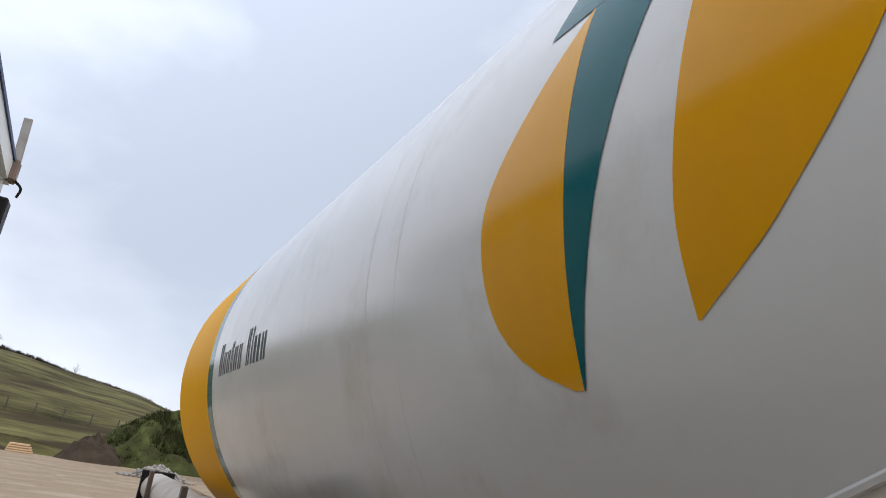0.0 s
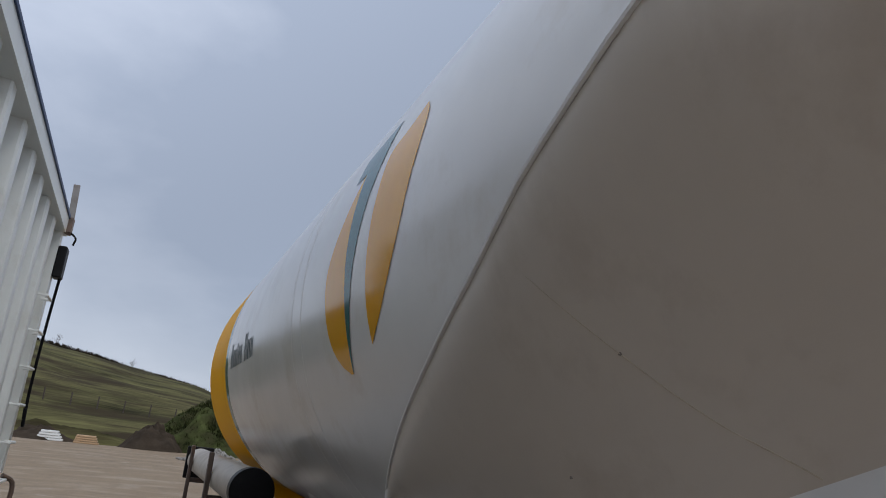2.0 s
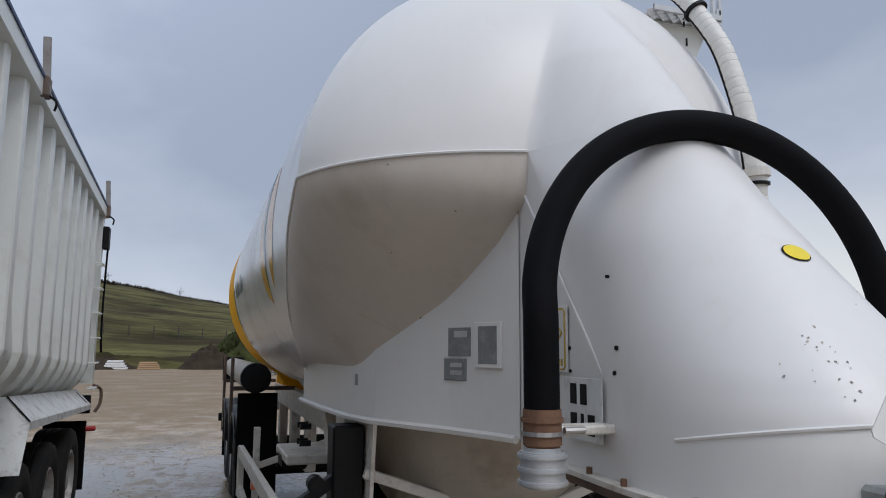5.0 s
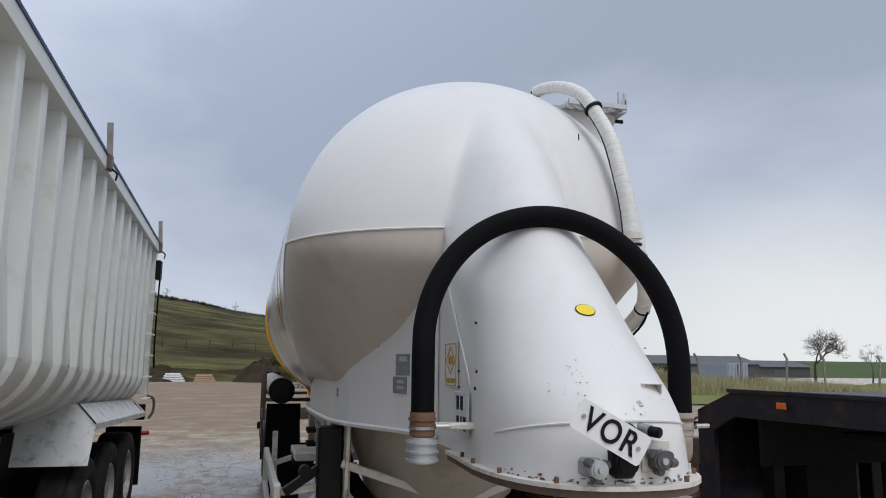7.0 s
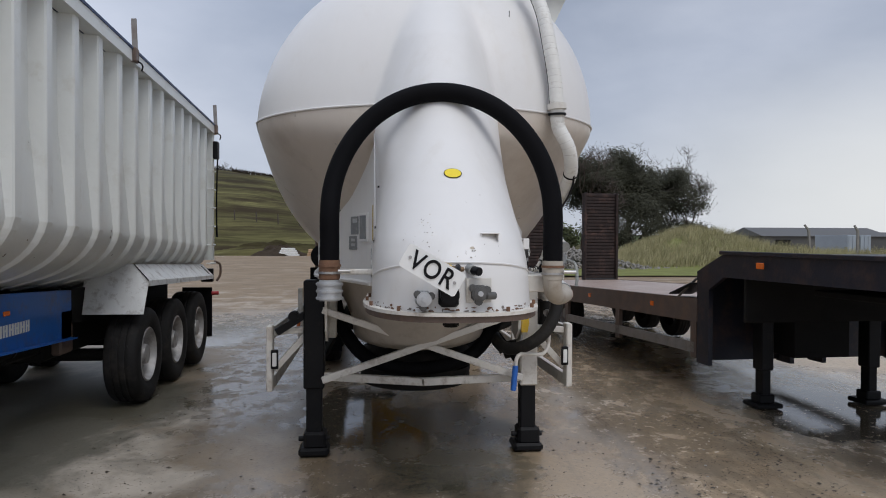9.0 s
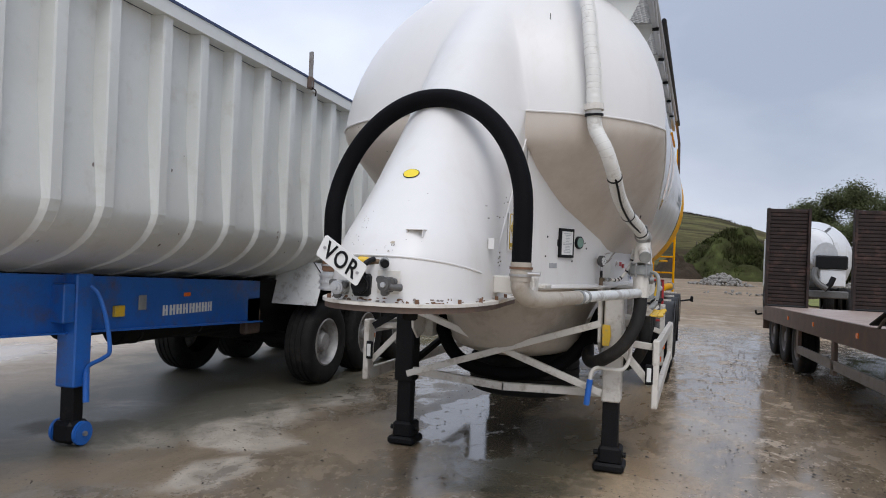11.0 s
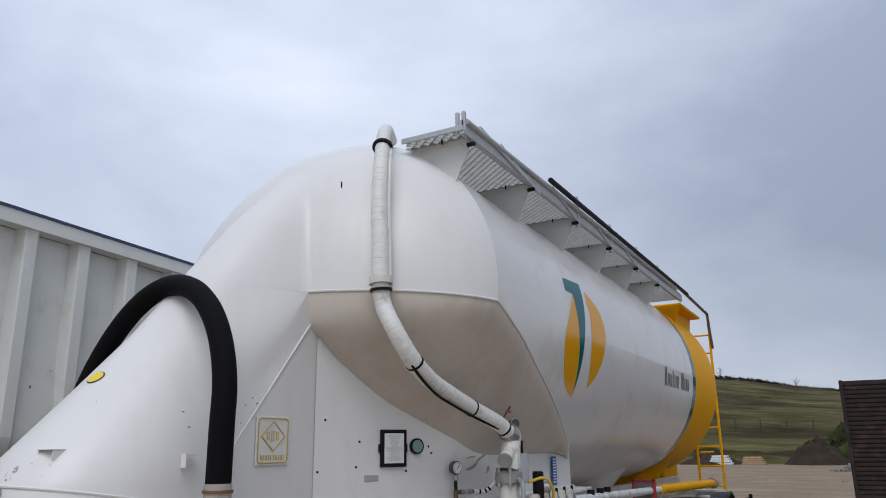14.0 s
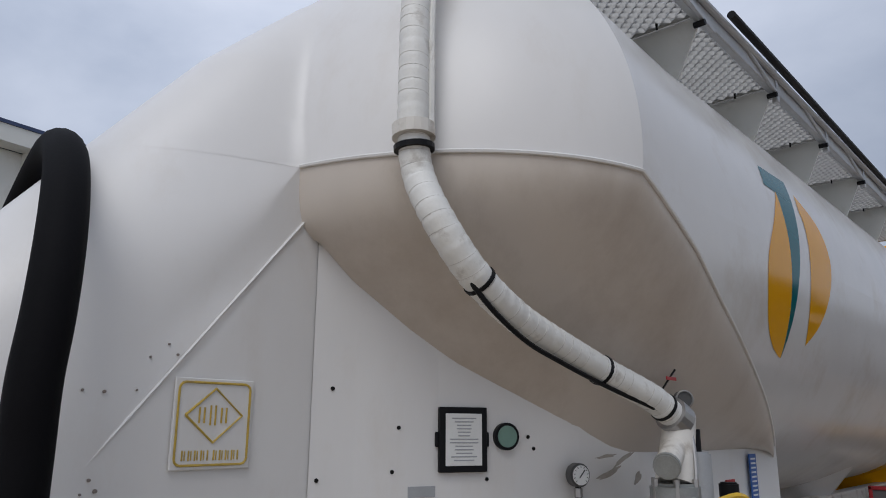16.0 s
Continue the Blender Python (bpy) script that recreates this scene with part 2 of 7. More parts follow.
SHEET_BLUE = mat("dark_blue_sheet", (0.03, 0.05, 0.12), 0.55, vary=0.2, scale=8)
GUARD_WHITE = mat("scuffed_white_guard", (0.66, 0.67, 0.66), 0.5, vary=0.1, scale=5, bump=0.08, dirt=(0.36, 0.34, 0.32), dscale=9, dcut=(0.5, 0.68))
GUARD_GREY = mat("grey_guard_rail", (0.20, 0.185, 0.17), 0.55, vary=0.2, scale=7, bump=0.1, dirt=(0.12, 0.08, 0.06), dscale=6)
DECK_WOOD = mat("worn_deck", (0.33, 0.245, 0.205), 0.4, vary=0.25, scale=4, bump=0.2, bscale=25, dirt=(0.44, 0.38, 0.33), dscale=2.5, dcut=(0.45, 0.7))
RAMP = mat("ramp_steel", (0.034, 0.025, 0.023), 0.75, spec=0.2, vary=0.3, scale=6, bump=0.15, dirt=(0.10, 0.06, 0.05), dscale=5)

MIXER_WHITE = mat("mixer_white", (0.66, 0.67, 0.68), 0.4, vary=0.08, scale=2, dirt=(0.35, 0.33, 0.30), dscale=2, dcut=(0.5, 0.8))
LEAF_LITTER = mat("wet_leaf_litter", (0.045, 0.032, 0.02), 0.5, vary=0.4, scale=8)

# ---- building helpers ----


def mesh_ob(name, verts, faces, material, parent=None, label="", smooth=True):
    me = bpy.data.meshes.new(name)
    me.from_pydata([tuple(v) for v in verts], [], faces)
    me.update()
    if smooth:
        me.polygons.foreach_set("use_smooth", [True] * len(me.polygons))
    me.materials.append(material)
    ob = new(name, me)
    if parent:
        ob.parent = parent
        ob.matrix_parent_inverse = parent.matrix_basis.inverted()
    if label:
        tagged(ob, label)
    return ob


def part(name, bm, material, parent=None, label="", smooth=False, sharp=35):
    """Links a bmesh as one mesh object under a thing or a part."""
    me = bpy.data.meshes.new(name)
    bmesh.ops.recalc_face_normals(bm, faces=bm.faces)
    bm.to_mesh(me)
    bm.free()
    if smooth:
        me.polygons.foreach_set("use_smooth", [True] * len(me.polygons))
        me.set_sharp_from_angle(angle=radians(sharp))
    me.materials.append(material)
    ob = new(name, me)
    if parent:
        ob.parent = parent
        ob.matrix_parent_inverse = parent.matrix_basis.inverted()
    if label:
        tagged(ob, label)
    return ob


def thing(name, at, label, category, group=""):
    return tagged(new(name), label, category, group) if at is None else place(tagged(new(name), label, category, group), at)


def place(ob, at):
    ob.matrix_basis = at if isinstance(at, Matrix) else Matrix.Translation(at)
    return ob


def grid(fn, us, vs, closed=False):
    """Vertices and faces of the surface fn(u, v)."""
    V = [fn(u, v) for u in us for v in vs]
    n, F = len(vs), []
    for i in range(len(us) - 1 + (1 if closed else 0)):
        a, b = i * n, ((i + 1) % len(us)) * n
        F += [(a + j, a + j + 1, b + j + 1, b + j) for j in range(n - 1)]
    return V, F


def box(lo, hi, bevel=0.006, bm=None, m=None):
    """A bevelled box between two corners, added to bm."""
    bm = bm or bmesh.new()
    c, s = [(a + b) / 2 for a, b in zip(lo, hi)], [abs(b - a) for a, b in zip(lo, hi)]
    mm = Matrix.Translation(c) @ Matrix.Diagonal((*s, 1))
    made = bmesh.ops.create_cube(bm, size=1, matrix=(m @ mm) if m else mm)
    if bevel:
        edges = list({e for v in made["verts"] for e in v.link_edges})
        bmesh.ops.bevel(bm, geom=edges, offset=min(bevel, min(s) * 0.3), segments=1, affect="EDGES")
    return bm


def beam(a, b, w, h, bm=None, bevel=0.004, up=(0, 0, 1)):
    """A bar of section w by h from a to b."""
    a, b = Vector(a), Vector(b)
    d = (b - a).normalized()
    up = Vector(up)
    if abs(d.dot(up)) > 0.98:
        up = Vector((0, 1, 0))
    x = d.cross(up).normalized()
    z = x.cross(d)
    m = Matrix((x, d, z)).transposed().to_4x4()
    m.translation = (a + b) / 2
    L = (b - a).length
    return box((-w / 2, -L / 2, -h / 2), (w / 2, L / 2, h / 2), bevel, bm, m)


def cyl(a, b, r, bm=None, seg=20, r2=None, bevel=0.0):
    a, b = Vector(a), Vector(b)
    bm = bm or bmesh.new()
    q = (b - a).to_track_quat("Z", "Y").to_matrix().to_4x4()
    q.translation = (a + b) / 2
    made = bmesh.ops.create_cone(bm, cap_ends=True, segments=seg, radius1=r, radius2=r if r2 is None else r2, depth=(b - a).length, matrix=q)
    if bevel:
        edges = [e for e in {e for v in made["verts"] for e in v.link_edges} if len(e.link_faces) == 2 and any(len(f.verts) > 4 for f in e.link_faces)]
        bmesh.ops.bevel(bm, geom=edges, offset=bevel, segments=2, affect="EDGES")
    return bm


def smooth_path(pts, n=8):
    """A Catmull-Rom curve through pts."""
    P = [Vector(p) for p in pts]
    P = [2 * P[0] - P[1]] + P + [2 * P[-1] - P[-2]]
    out = []
    for i in range(1, len(P) - 2):
        for k in range(n):
            t = k / n
            a, b, c, d = P[i - 1], P[i], P[i + 1], P[i + 2]
            out.append(0.5 * (2 * b + (c - a) * t + (2 * a - 5 * b + 4 * c - d) * t * t + (3 * b - a - 3 * c + d) * t ** 3))
    return out + [P[-2]]


def tube(pts, r, bm=None, seg=12, ribs=0.0, every=2):
    """A pipe of radius r along pts (parallel transport), with capped ends; ribs: ring relief."""
    bm = bm or bmesh.new()
    P = [Vector(p) for p in pts]
    d = (P[1] - P[0]).normalized()
    side = d.orthogonal().normalized()
    rings = []
    for i, p in enumerate(P):
        t = (P[min(i + 1, len(P) - 1)] - P[max(i - 1, 0)]).normalized()
        side = (side - t * side.dot(t)).normalized()
        other = t.cross(side)
        rr = (r(i / (len(P) - 1)) if callable(r) else r) + (ribs if ribs and i % every == 0 else 0)
        rings.append([bm.verts.new(p + rr * (math.cos(a) * side + math.sin(a) * other)) for a in (2 * math.pi * k / seg for k in range(seg))])
    for a, b in zip(rings, rings[1:]):
        for k in range(seg):
            bm.faces.new((a[k], a[(k + 1) % seg], b[(k + 1) % seg], b[k]))
    bm.faces.new(rings[0][::-1])
    bm.faces.new(rings[-1])
    return bm


def slab(poly, thick, m, bm=None, bevel=0.0):
    """A flat plate: the outline poly in the xy plane of m, thick along its z."""
    bm = bm or bmesh.new()
    lo = [bm.verts.new(m @ Vector((x, y, 0))) for x, y in poly]
    hi = [bm.verts.new(m @ Vector((x, y, thick))) for x, y in poly]
    bm.faces.new(lo[::-1])
    bm.faces.new(hi)
    n = len(poly)
    for i in range(n):
        bm.faces.new((lo[i], lo[(i + 1) % n], hi[(i + 1) % n], hi[i]))
    return bm


def lathe(profile, centre, axis, seg=36):
    """A ring of the profile (r, h) about an axis through centre."""
    bm = bmesh.new()
    q = Vector(axis).to_track_quat("Z", "Y").to_matrix()
    rings = []
    for k in range(seg):
        a = 2 * math.pi * k / seg
        rings.append([bm.verts.new(Vector(centre) + q @ Vector((r * math.cos(a), r * math.sin(a), h))) for r, h in profile])
    for k in range(seg):
        p, n = rings[k], rings[(k + 1) % seg]
        for i in range(len(profile) - 1):
            bm.faces.new((p[i], p[i + 1], n[i + 1], n[i]))
    return bm


def frange(a, b, n):
    return [a + (b - a) * i / n for i in range(n + 1)]


def curve_table(t, table):
    """A smooth curve through the rows (t, value) of a table."""
    if t <= table[0][0]:
        return table[0][1]
    n = len(table)

    def slope(i):
        a, b = table[max(i - 1, 0)], table[min(i + 1, n - 1)]
        return (b[1] - a[1]) / (b[0] - a[0])
    for i in range(n - 1):
        (a, x), (b, y) = table[i], table[i + 1]
        if t <= b:
            h = b - a
            s = (t - a) / h
            return x * (1 + 2 * s) * (1 - s) ** 2 + h * slope(i) * s * (1 - s) ** 2 + y * s * s * (3 - 2 * s) + h * slope(i + 1) * s * s * (s - 1)
    return table[-1][1]


def lerp_table(t, table):
    """Straight lines between the rows (t, value) of a table."""
    if t <= table[0][0]:
        return table[0][1]
    for (a, x), (b, y) in zip(table, table[1:]):
        if t <= b:
            return x + (y - x) * (t - a) / (b - a)
    return table[-1][1]

# ---- ground and distance ----


def ground_material():
    """Wet rolled stone and mud: pale dry patches, brown film, dark puddles that mirror the sky, painted shade under the
    tipper.
    """
    m = bpy.data.materials.new("wet_muddy_yard")
    m.use_nodes = True
    n, l = m.node_tree.nodes, m.node_tree.links
    b = n["Principled BSDF"]
    co = n.new("ShaderNodeTexCoord")

    def noise_at(scale, detail, rough=0.55, stretch=(1, 1, 1), dist=0.0):
        mp = n.new("ShaderNodeMapping")
        mp.inputs["Scale"].default_value = stretch
        l.new(co.outputs["Object"], mp.inputs["Vector"])
        t = n.new("ShaderNodeTexNoise")
        t.inputs["Scale"].default_value, t.inputs["Detail"].default_value = scale, detail
        t.inputs["Roughness"].default_value, t.inputs["Distortion"].default_value = rough, dist
        l.new(mp.outputs["Vector"], t.inputs["Vector"])
        return t.outputs["Fac"]

    def remap(v, a, c, lo=0.0, hi=1.0):
        r = n.new("ShaderNodeMapRange")
        r.interpolation_type = "SMOOTHSTEP"
        r.inputs["From Min"].default_value, r.inputs["From Max"].default_value = a, c
        r.inputs["To Min"].default_value, r.inputs["To Max"].default_value = lo, hi
        l.new(v, r.inputs["Value"])
        return r.outputs["Result"]

    def blend(f, a, c):
        x = n.new("ShaderNodeMixRGB")
        for v, s in ((f, "Fac"), (a, "Color1"), (c, "Color2")):
            if isinstance(v, tuple):
                x.inputs[s].default_value = v
            else:
                l.new(v, x.inputs[s])
        return x.outputs["Color"]

    xyz = n.new("ShaderNodeSeparateXYZ")
    l.new(co.outputs["Object"], xyz.inputs["Vector"])

    def calc(op, a, c):
        x = n.new("ShaderNodeMath")
        x.operation = op
        for i, v in enumerate((a, c)):
            if isinstance(v, (int, float)):
                x.inputs[i].default_value = v
            else:
                l.new(v, x.inputs[i])
        return x.outputs["Value"]

    ragged = noise_at(1.1, 8, 0.66, (1, 0.8, 1), 0.4)

    def lie(places, rag=1.0, soft=0.25):
        """1 inside the ovals (x, y, half width, half length), with ragged edges."""
        total = 0.0
        for px, py, rx, ry in places:
            dx = calc("DIVIDE", calc("SUBTRACT", xyz.outputs["X"], px), rx)
            dy = calc("DIVIDE", calc("SUBTRACT", xyz.outputs["Y"], py), ry)
            d = calc("SQRT", calc("ADD", calc("MULTIPLY", dx, dx), calc("MULTIPLY", dy, dy)), 0.0)
            d = calc("ADD", d, calc("MULTIPLY", calc("SUBTRACT", ragged, 0.5), 2.6 * rag))
            v = remap(d, 1.0 - soft, 1.0 + soft, 1.0, 0.0)
            total = v if total == 0.0 else calc("MAXIMUM", total, v)
        return total

    wet = remap(noise_at(0.42, 7, 0.62, (1.0, 0.6, 1), 0.5), 0.42, 0.60)
    pool = lie(((-0.62, 5.0, 0.45, 1.4), (-0.12, 3.9, 0.26, 0.6), (-3.3, 11.3, 0.8, 1.6), (4.9, 4.4, 1.3, 1.3), (6.0, 2.6, 1.6, 1.2)), 0.8, 0.10)
    film = lie(((2.35, 8.5, 1.0, 6.5), (2.3, 3.8, 0.9, 2.0), (3.4, 14.0, 2.5, 4.0), (-1.9, 7.5, 0.7, 3.8), (4.6, 4.5, 1.6, 2.2), (-0.6, 1.6, 1.6, 1.6), (-2.5, 12.5, 1.8, 3.0)), 1.3, 0.5)
    film = calc("MULTIPLY", film, remap(noise_at(3.2, 8, 0.72, (1, 0.7, 1), 0.3), 0.36, 0.54))
    pool = calc("MULTIPLY", pool, remap(noise_at(2.6, 8, 0.7, (1, 0.7, 1), 0.3), 0.32, 0.38))
    broken = remap(noise_at(12, 6, 0.72, (1, 0.8, 1), 0.3), 0.37, 0.42, 0.08, 1.0)
    pool = calc("MULTIPLY", pool, broken)
    film = calc("MULTIPLY", film, broken)
    # oily ground below the tanker; the ovals at x < -3 paint the tipper's shade
    oil_shade = lie(((0.1, 4.3, 0.85, 1.3), (0.2, 3.2, 0.55, 0.8), (-3.8, 4.6, 1.2, 3.4), (-4.4, 2.6, 1.0, 1.6), (-4.4, 6.2, 1.7, 2.0), (-3.1, 5.7, 0.8, 1.3)), 1.0, 0.45)
    dry = lie(((-2.75, 3.75, 0.6, 0.85), (-3.25, 4.3, 0.5, 0.75), (-2.25, 3.0, 0.5, 0.4), (-3.5, 2.6, 0.8, 0.45), (-2.3, 5.0, 0.35, 0.5), (-1.9, 2.0, 0.3, 0.5)), 1.1, 0.3)
    apron = lie(((1.7, -1.4, 3.9, 3.2),), 0.5, 0.6)
    pale = remap(noise_at(0.8, 7, 0.6, (1.0, 0.7, 1), 0.3), 0.50, 0.66)
    grit = remap(noise_at(26, 5, 0.7), 0.35, 0.7)
    speck = remap(noise_at(45, 3, 0.6), 0.62, 0.70)
    c = blend(grit, (0.38, 0.28, 0.175, 1), (0.50, 0.385, 0.255, 1))
    c = blend(pale, c, (0.53, 0.435, 0.32, 1))
    c = blend(calc("MULTIPLY", wet, 0.7), c, (0.29, 0.21, 0.13, 1))
    track = remap(noise_at(1.3, 8, 0.72, (1.5, 0.22, 1), 0.2), 0.50, 0.60)
    c = blend(calc("MULTIPLY", track, 0.45), c, (0.13, 0.095, 0.06, 1))
    far = lie(((-2.0, 46.0, 30.0, 32.0),), 0.5, 0.35)
    ruts = remap(noise_at(0.9, 9, 0.75, (0.35, 0.8, 1), 0.9), 0.52, 0.66)
    far = calc("MULTIPLY", far, remap(noise_at(0.6, 6, 0.65, (0.6, 1.0, 1), 0.6), 0.30, 0.58, 0.75, 1.0))
    c = blend(calc("MULTIPLY", far, 0.85), c, (0.20, 0.145, 0.09, 1))
    c = blend(calc("MULTIPLY", calc("MULTIPLY", far, ruts), 0.3), c, (0.10, 0.075, 0.05, 1))
    # browner lane beside the tipper, widened beneath it to paint in its shade
    lane = lie(((-2.7, 6.0, 2.0, 8.5), (-3.2, 1.6, 2.0, 2.4), (-5.0, 5.5, 2.6, 6.5)), 0.6, 0.6)
    c = blend(calc("MULTIPLY", apron, 0.85), c, (0.62, 0.51, 0.375, 1))
    c = blend(calc("MULTIPLY", lane, 0.75), c, (0.165, 0.132, 0.092, 1))
    c = blend(calc("MULTIPLY", dry, 0.82), c, (0.52, 0.465, 0.39, 1))
    c = blend(calc("MULTIPLY", film, 0.6), c, (0.15, 0.125, 0.095, 1))
    c = blend(calc("MULTIPLY", oil_shade, 0.88), c, (0.075, 0.072, 0.05, 1))
    c = blend(pool, c, (0.12, 0.10, 0.07, 1))
    clod = calc("MULTIPLY", remap(noise_at(7, 6, 0.7, (1, 0.8, 1), 0.6), 0.63, 0.70), remap(noise_at(0.5, 4), 0.42, 0.62))
    c = blend(calc("MULTIPLY", clod, 0.7), c, (0.10, 0.075, 0.05, 1))
    c = blend(speck, c, (0.05, 0.04, 0.03, 1))
    pool = calc("MAXIMUM", pool, calc("MULTIPLY", film, 0.85))
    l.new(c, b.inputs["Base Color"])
    damp = remap(wet, 0, 1, 0.36, 0.17)
    mixr = n.new("ShaderNodeMix")
    l.new(pool, mixr.inputs["Factor"])
    l.new(calc("MAXIMUM", calc("MAXIMUM", damp, calc("MULTIPLY", calc("MAXIMUM", far, dry), 0.75)), calc("MULTIPLY", lane, 0.55)), mixr.inputs["A"])
    mixr.inputs["B"].default_value = 0.035
    l.new(mixr.outputs["Result"], b.inputs["Roughness"])
    l.new(remap(calc("MAXIMUM", far, calc("MULTIPLY", lane, 0.6)), 0, 1, 0.95, 0.25), b.inputs["Specular IOR Level"])
    bp = n.new("ShaderNodeBump")
    bp.inputs["Distance"].default_value = 0.02
    l.new(calc("MULTIPLY", remap(pool, 0, 1, 0.24, 0.03), remap(far, 0, 1, 1.0, 0.3)), bp.inputs["Strength"])
    l.new(noise_at(11, 9, 0.72), bp.inputs["Height"])
    l.new(bp.outputs["Normal"], b.inputs["Normal"])
    return m


GROUND = ground_material()


def ground_z(x, y):
    return 0.012 * noise.noise((x * 0.35, y * 0.35, 0)) - 0.012 if abs(x) < 60 and -40 < y < 90 else -0.012


xs = [-900, -300, -120, -60, -30] + frange(-16, 16, 32) + [30, 60, 120, 300, 900]
ys = [-900, -300, -100, -40, -20] + frange(-10, 22, 32) + [30, 45, 60, 75, 90, 140, 400, 1500]
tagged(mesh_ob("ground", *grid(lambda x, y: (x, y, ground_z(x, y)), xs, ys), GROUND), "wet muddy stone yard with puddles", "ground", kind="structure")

GRASS = mat("hill_grass", (0.090, 0.084, 0.035), 0.92, vary=1.25, scale=0.30, bump=1.0, bscale=2.2, dirt=(0.040, 0.031, 0.018), dscale=0.42, dcut=(0.44, 0.62), spec=0.08, stretch=(0.14, 1.0, 1.6))


def hill_z(x, y):
    az = x / y
    crest = lerp_table(az, [(-0.9, 17), (-0.4, 14.5), (-0.2, 12.0), (-0.145, 11.1), (0.04, 8.0), (0.12, 5.4), (0.22, 2.4), (0.32, 0.0)])
    s = max(0.0, min(1.0, (y - 74) / 40))
    return crest * (1 - (1 - s) ** 1.7) * (1 if y < 120 else max(0, 1 - (y - 120) / 200)) + 0.5 * s * noise.noise((x * 0.06, y * 0.08, 3)) + 0.32 * min(1.0, 4 * s) * noise.noise((x * 0.16, y * 0.34, 6)) - 0.05


tagged(mesh_ob("hill", *grid(lambda a, y: (a * y, y, hill_z(a * y, y)), frange(-1.1, 0.34, 150), frange(74, 120, 44) + [150, 200, 320]), GRASS), "grassy green and brown hillside", "hill", kind="structure")

# ---- silo tanker ----
ZC, R = 2.66, 1.275          # axis height and radius of the barrel
tanker = thing("tanker_trailer", None, "white silo tanker trailer with yellow rear, parked on legs", "trailer")


def barrel(y, deg, off=0.0):
    """A point of the barrel; deg from the right-hand side upwards."""
    a = radians(deg)
    return Vector(((R + off) * math.cos(a), y, ZC + (R + off) * math.sin(a)))


def crease_y(deg):
    """Where the front hopper's rim lies on the barrel, deg below the side."""
    return lerp_table(deg, [(0, 2.945), (3, 3.09), (8, 3.34), (14, 3.58), (22, 3.97), (32, 4.47), (44, 5.03), (90, 5.9)])


def barrel_front(deg):
    d = deg % 360
    if d > 180:
        below = d - 180 if d < 270 else 360 - d
        return crease_y(below)
    return 2.945 + 0.11 * math.sin(radians(d))


def lean(p):
    """The crown of the front head sits a little to the right; the barrel behind is true."""
    return Vector((p.x + 0.048 * max(0.0, p.z - ZC) * max(0.0, min(1.0, (3.75 - p.y) / 0.8)), p.y, p.z))


angles = frange(0, 360, 96)
tank = mesh_ob("tank", *grid(lambda d, s: lean(barrel(barrel_front(d) + (8.83 - barrel_front(d)) * s, d)), angles, frange(0, 1, 30)), WHITE, tanker)
mesh_ob("stripe", *grid(lambda d, y: barrel(y, d), angles, frange(8.83, 9.03, 2)), TEAL, tank, "teal painted stripe")


def rear_point(d, s):
    """The yellow rear: barrel, then a domed end."""
    y0, y1, y2 = 9.03, 10.55, 11.15
    if s < 0.6:
        return barrel(y0 + (y1 - y0) * s / 0.6, d)
    t = (s - 0.6) / 0.4 * math.pi / 2
    k = math.cos(t)
    a = radians(d)
    return Vector((R * k * math.cos(a), y1 + (y2 - y1) * math.sin(t), ZC + R * k * math.sin(a)))


mesh_ob("rear_end", *grid(rear_point, angles, frange(0, 1, 30)), YELLOW, tank, "yellow painted rear end")

# head and ridge above the neck


def spine_nose(z):
    return lerp_table(z, [(2.69, 1.70), (3.14, 2.07), (3.50, 2.44), (3.65, 2.64), (3.80, 2.90), (4.2, 3.7)])


HEAD = [(0.405 + (R - 0.405) * (0.7 * math.sin(radians(90 * s)) + 0.3 * s), 2.945 - 0.699 * (0.7 * math.cos(radians(90 * s)) + 0.3 * (1 - s))) for s in frange(0, 1, 30)]


def head_y(x, z):
    """Depth of the pressed head: a bulged dish with the ridge rising out of its middle."""
    r = math.hypot(x, z - ZC)
    up = max(0.0, z - ZC) / max(r, 0.01)
    dish = (lerp_table(r, HEAD) if r > 0.405 else 2.246 - 0.07 * (1 - (r / 0.405) ** 2)) + 0.11 * up * min(1.0, r / R)
    ridge = spine_nose(z) + 0.546 * (abs(x) / 0.405) ** 2.2
    h = max(0.0, 0.05 - abs(dish - ridge)) * min(1.0, max(0.0, z - 2.69) / 0.25)
    return min(dish, ridge) - h * h / 0.2


def head_point(phi, k):
    """The head above the rim in rings round the barrel's axis."""
    a = radians(phi)
    x, up = R * k * math.cos(a), R * k * math.sin(a)
    z = ZC + up + 0.03 * (1 - max(0.0, min(1.0, (abs(x) - 0.405) / (R - 0.405)))) * (1 - up / R)
    return lean(Vector((x, head_y(x, z), z)))


mesh_ob("front_head", *grid(head_point, frange(0, 180, 120), frange(0.004, 0.3176, 14) + frange(0.335, 1, 44)), WHITE_FRONT, tank)

# front hopper: from the rim down to its outlet


def rim(s):
    """Right-hand rim of the front hopper: 0 at the spine, 1 at the side, 2 under the barrel."""
    if s <= 1:
        a = radians(90 * s)
        return Vector((0.405 + (R - 0.405) * (0.7 * math.sin(a) + 0.3 * s), 2.945 - 0.699 * (0.7 * math.cos(a) + 0.3 * (1 - s)), 2.69 - 0.03 * s))
    deg = 90 * (s - 1)
    return barrel(crease_y(deg), -deg)


SKIRT = [(0.410, 2.335), (0.455, 2.47), (0.566, 2.757), (0.675, 2.985), (0.80, 3.26), (0.865, 3.55), (0.905, 4.2), (0.925, 5.03)]


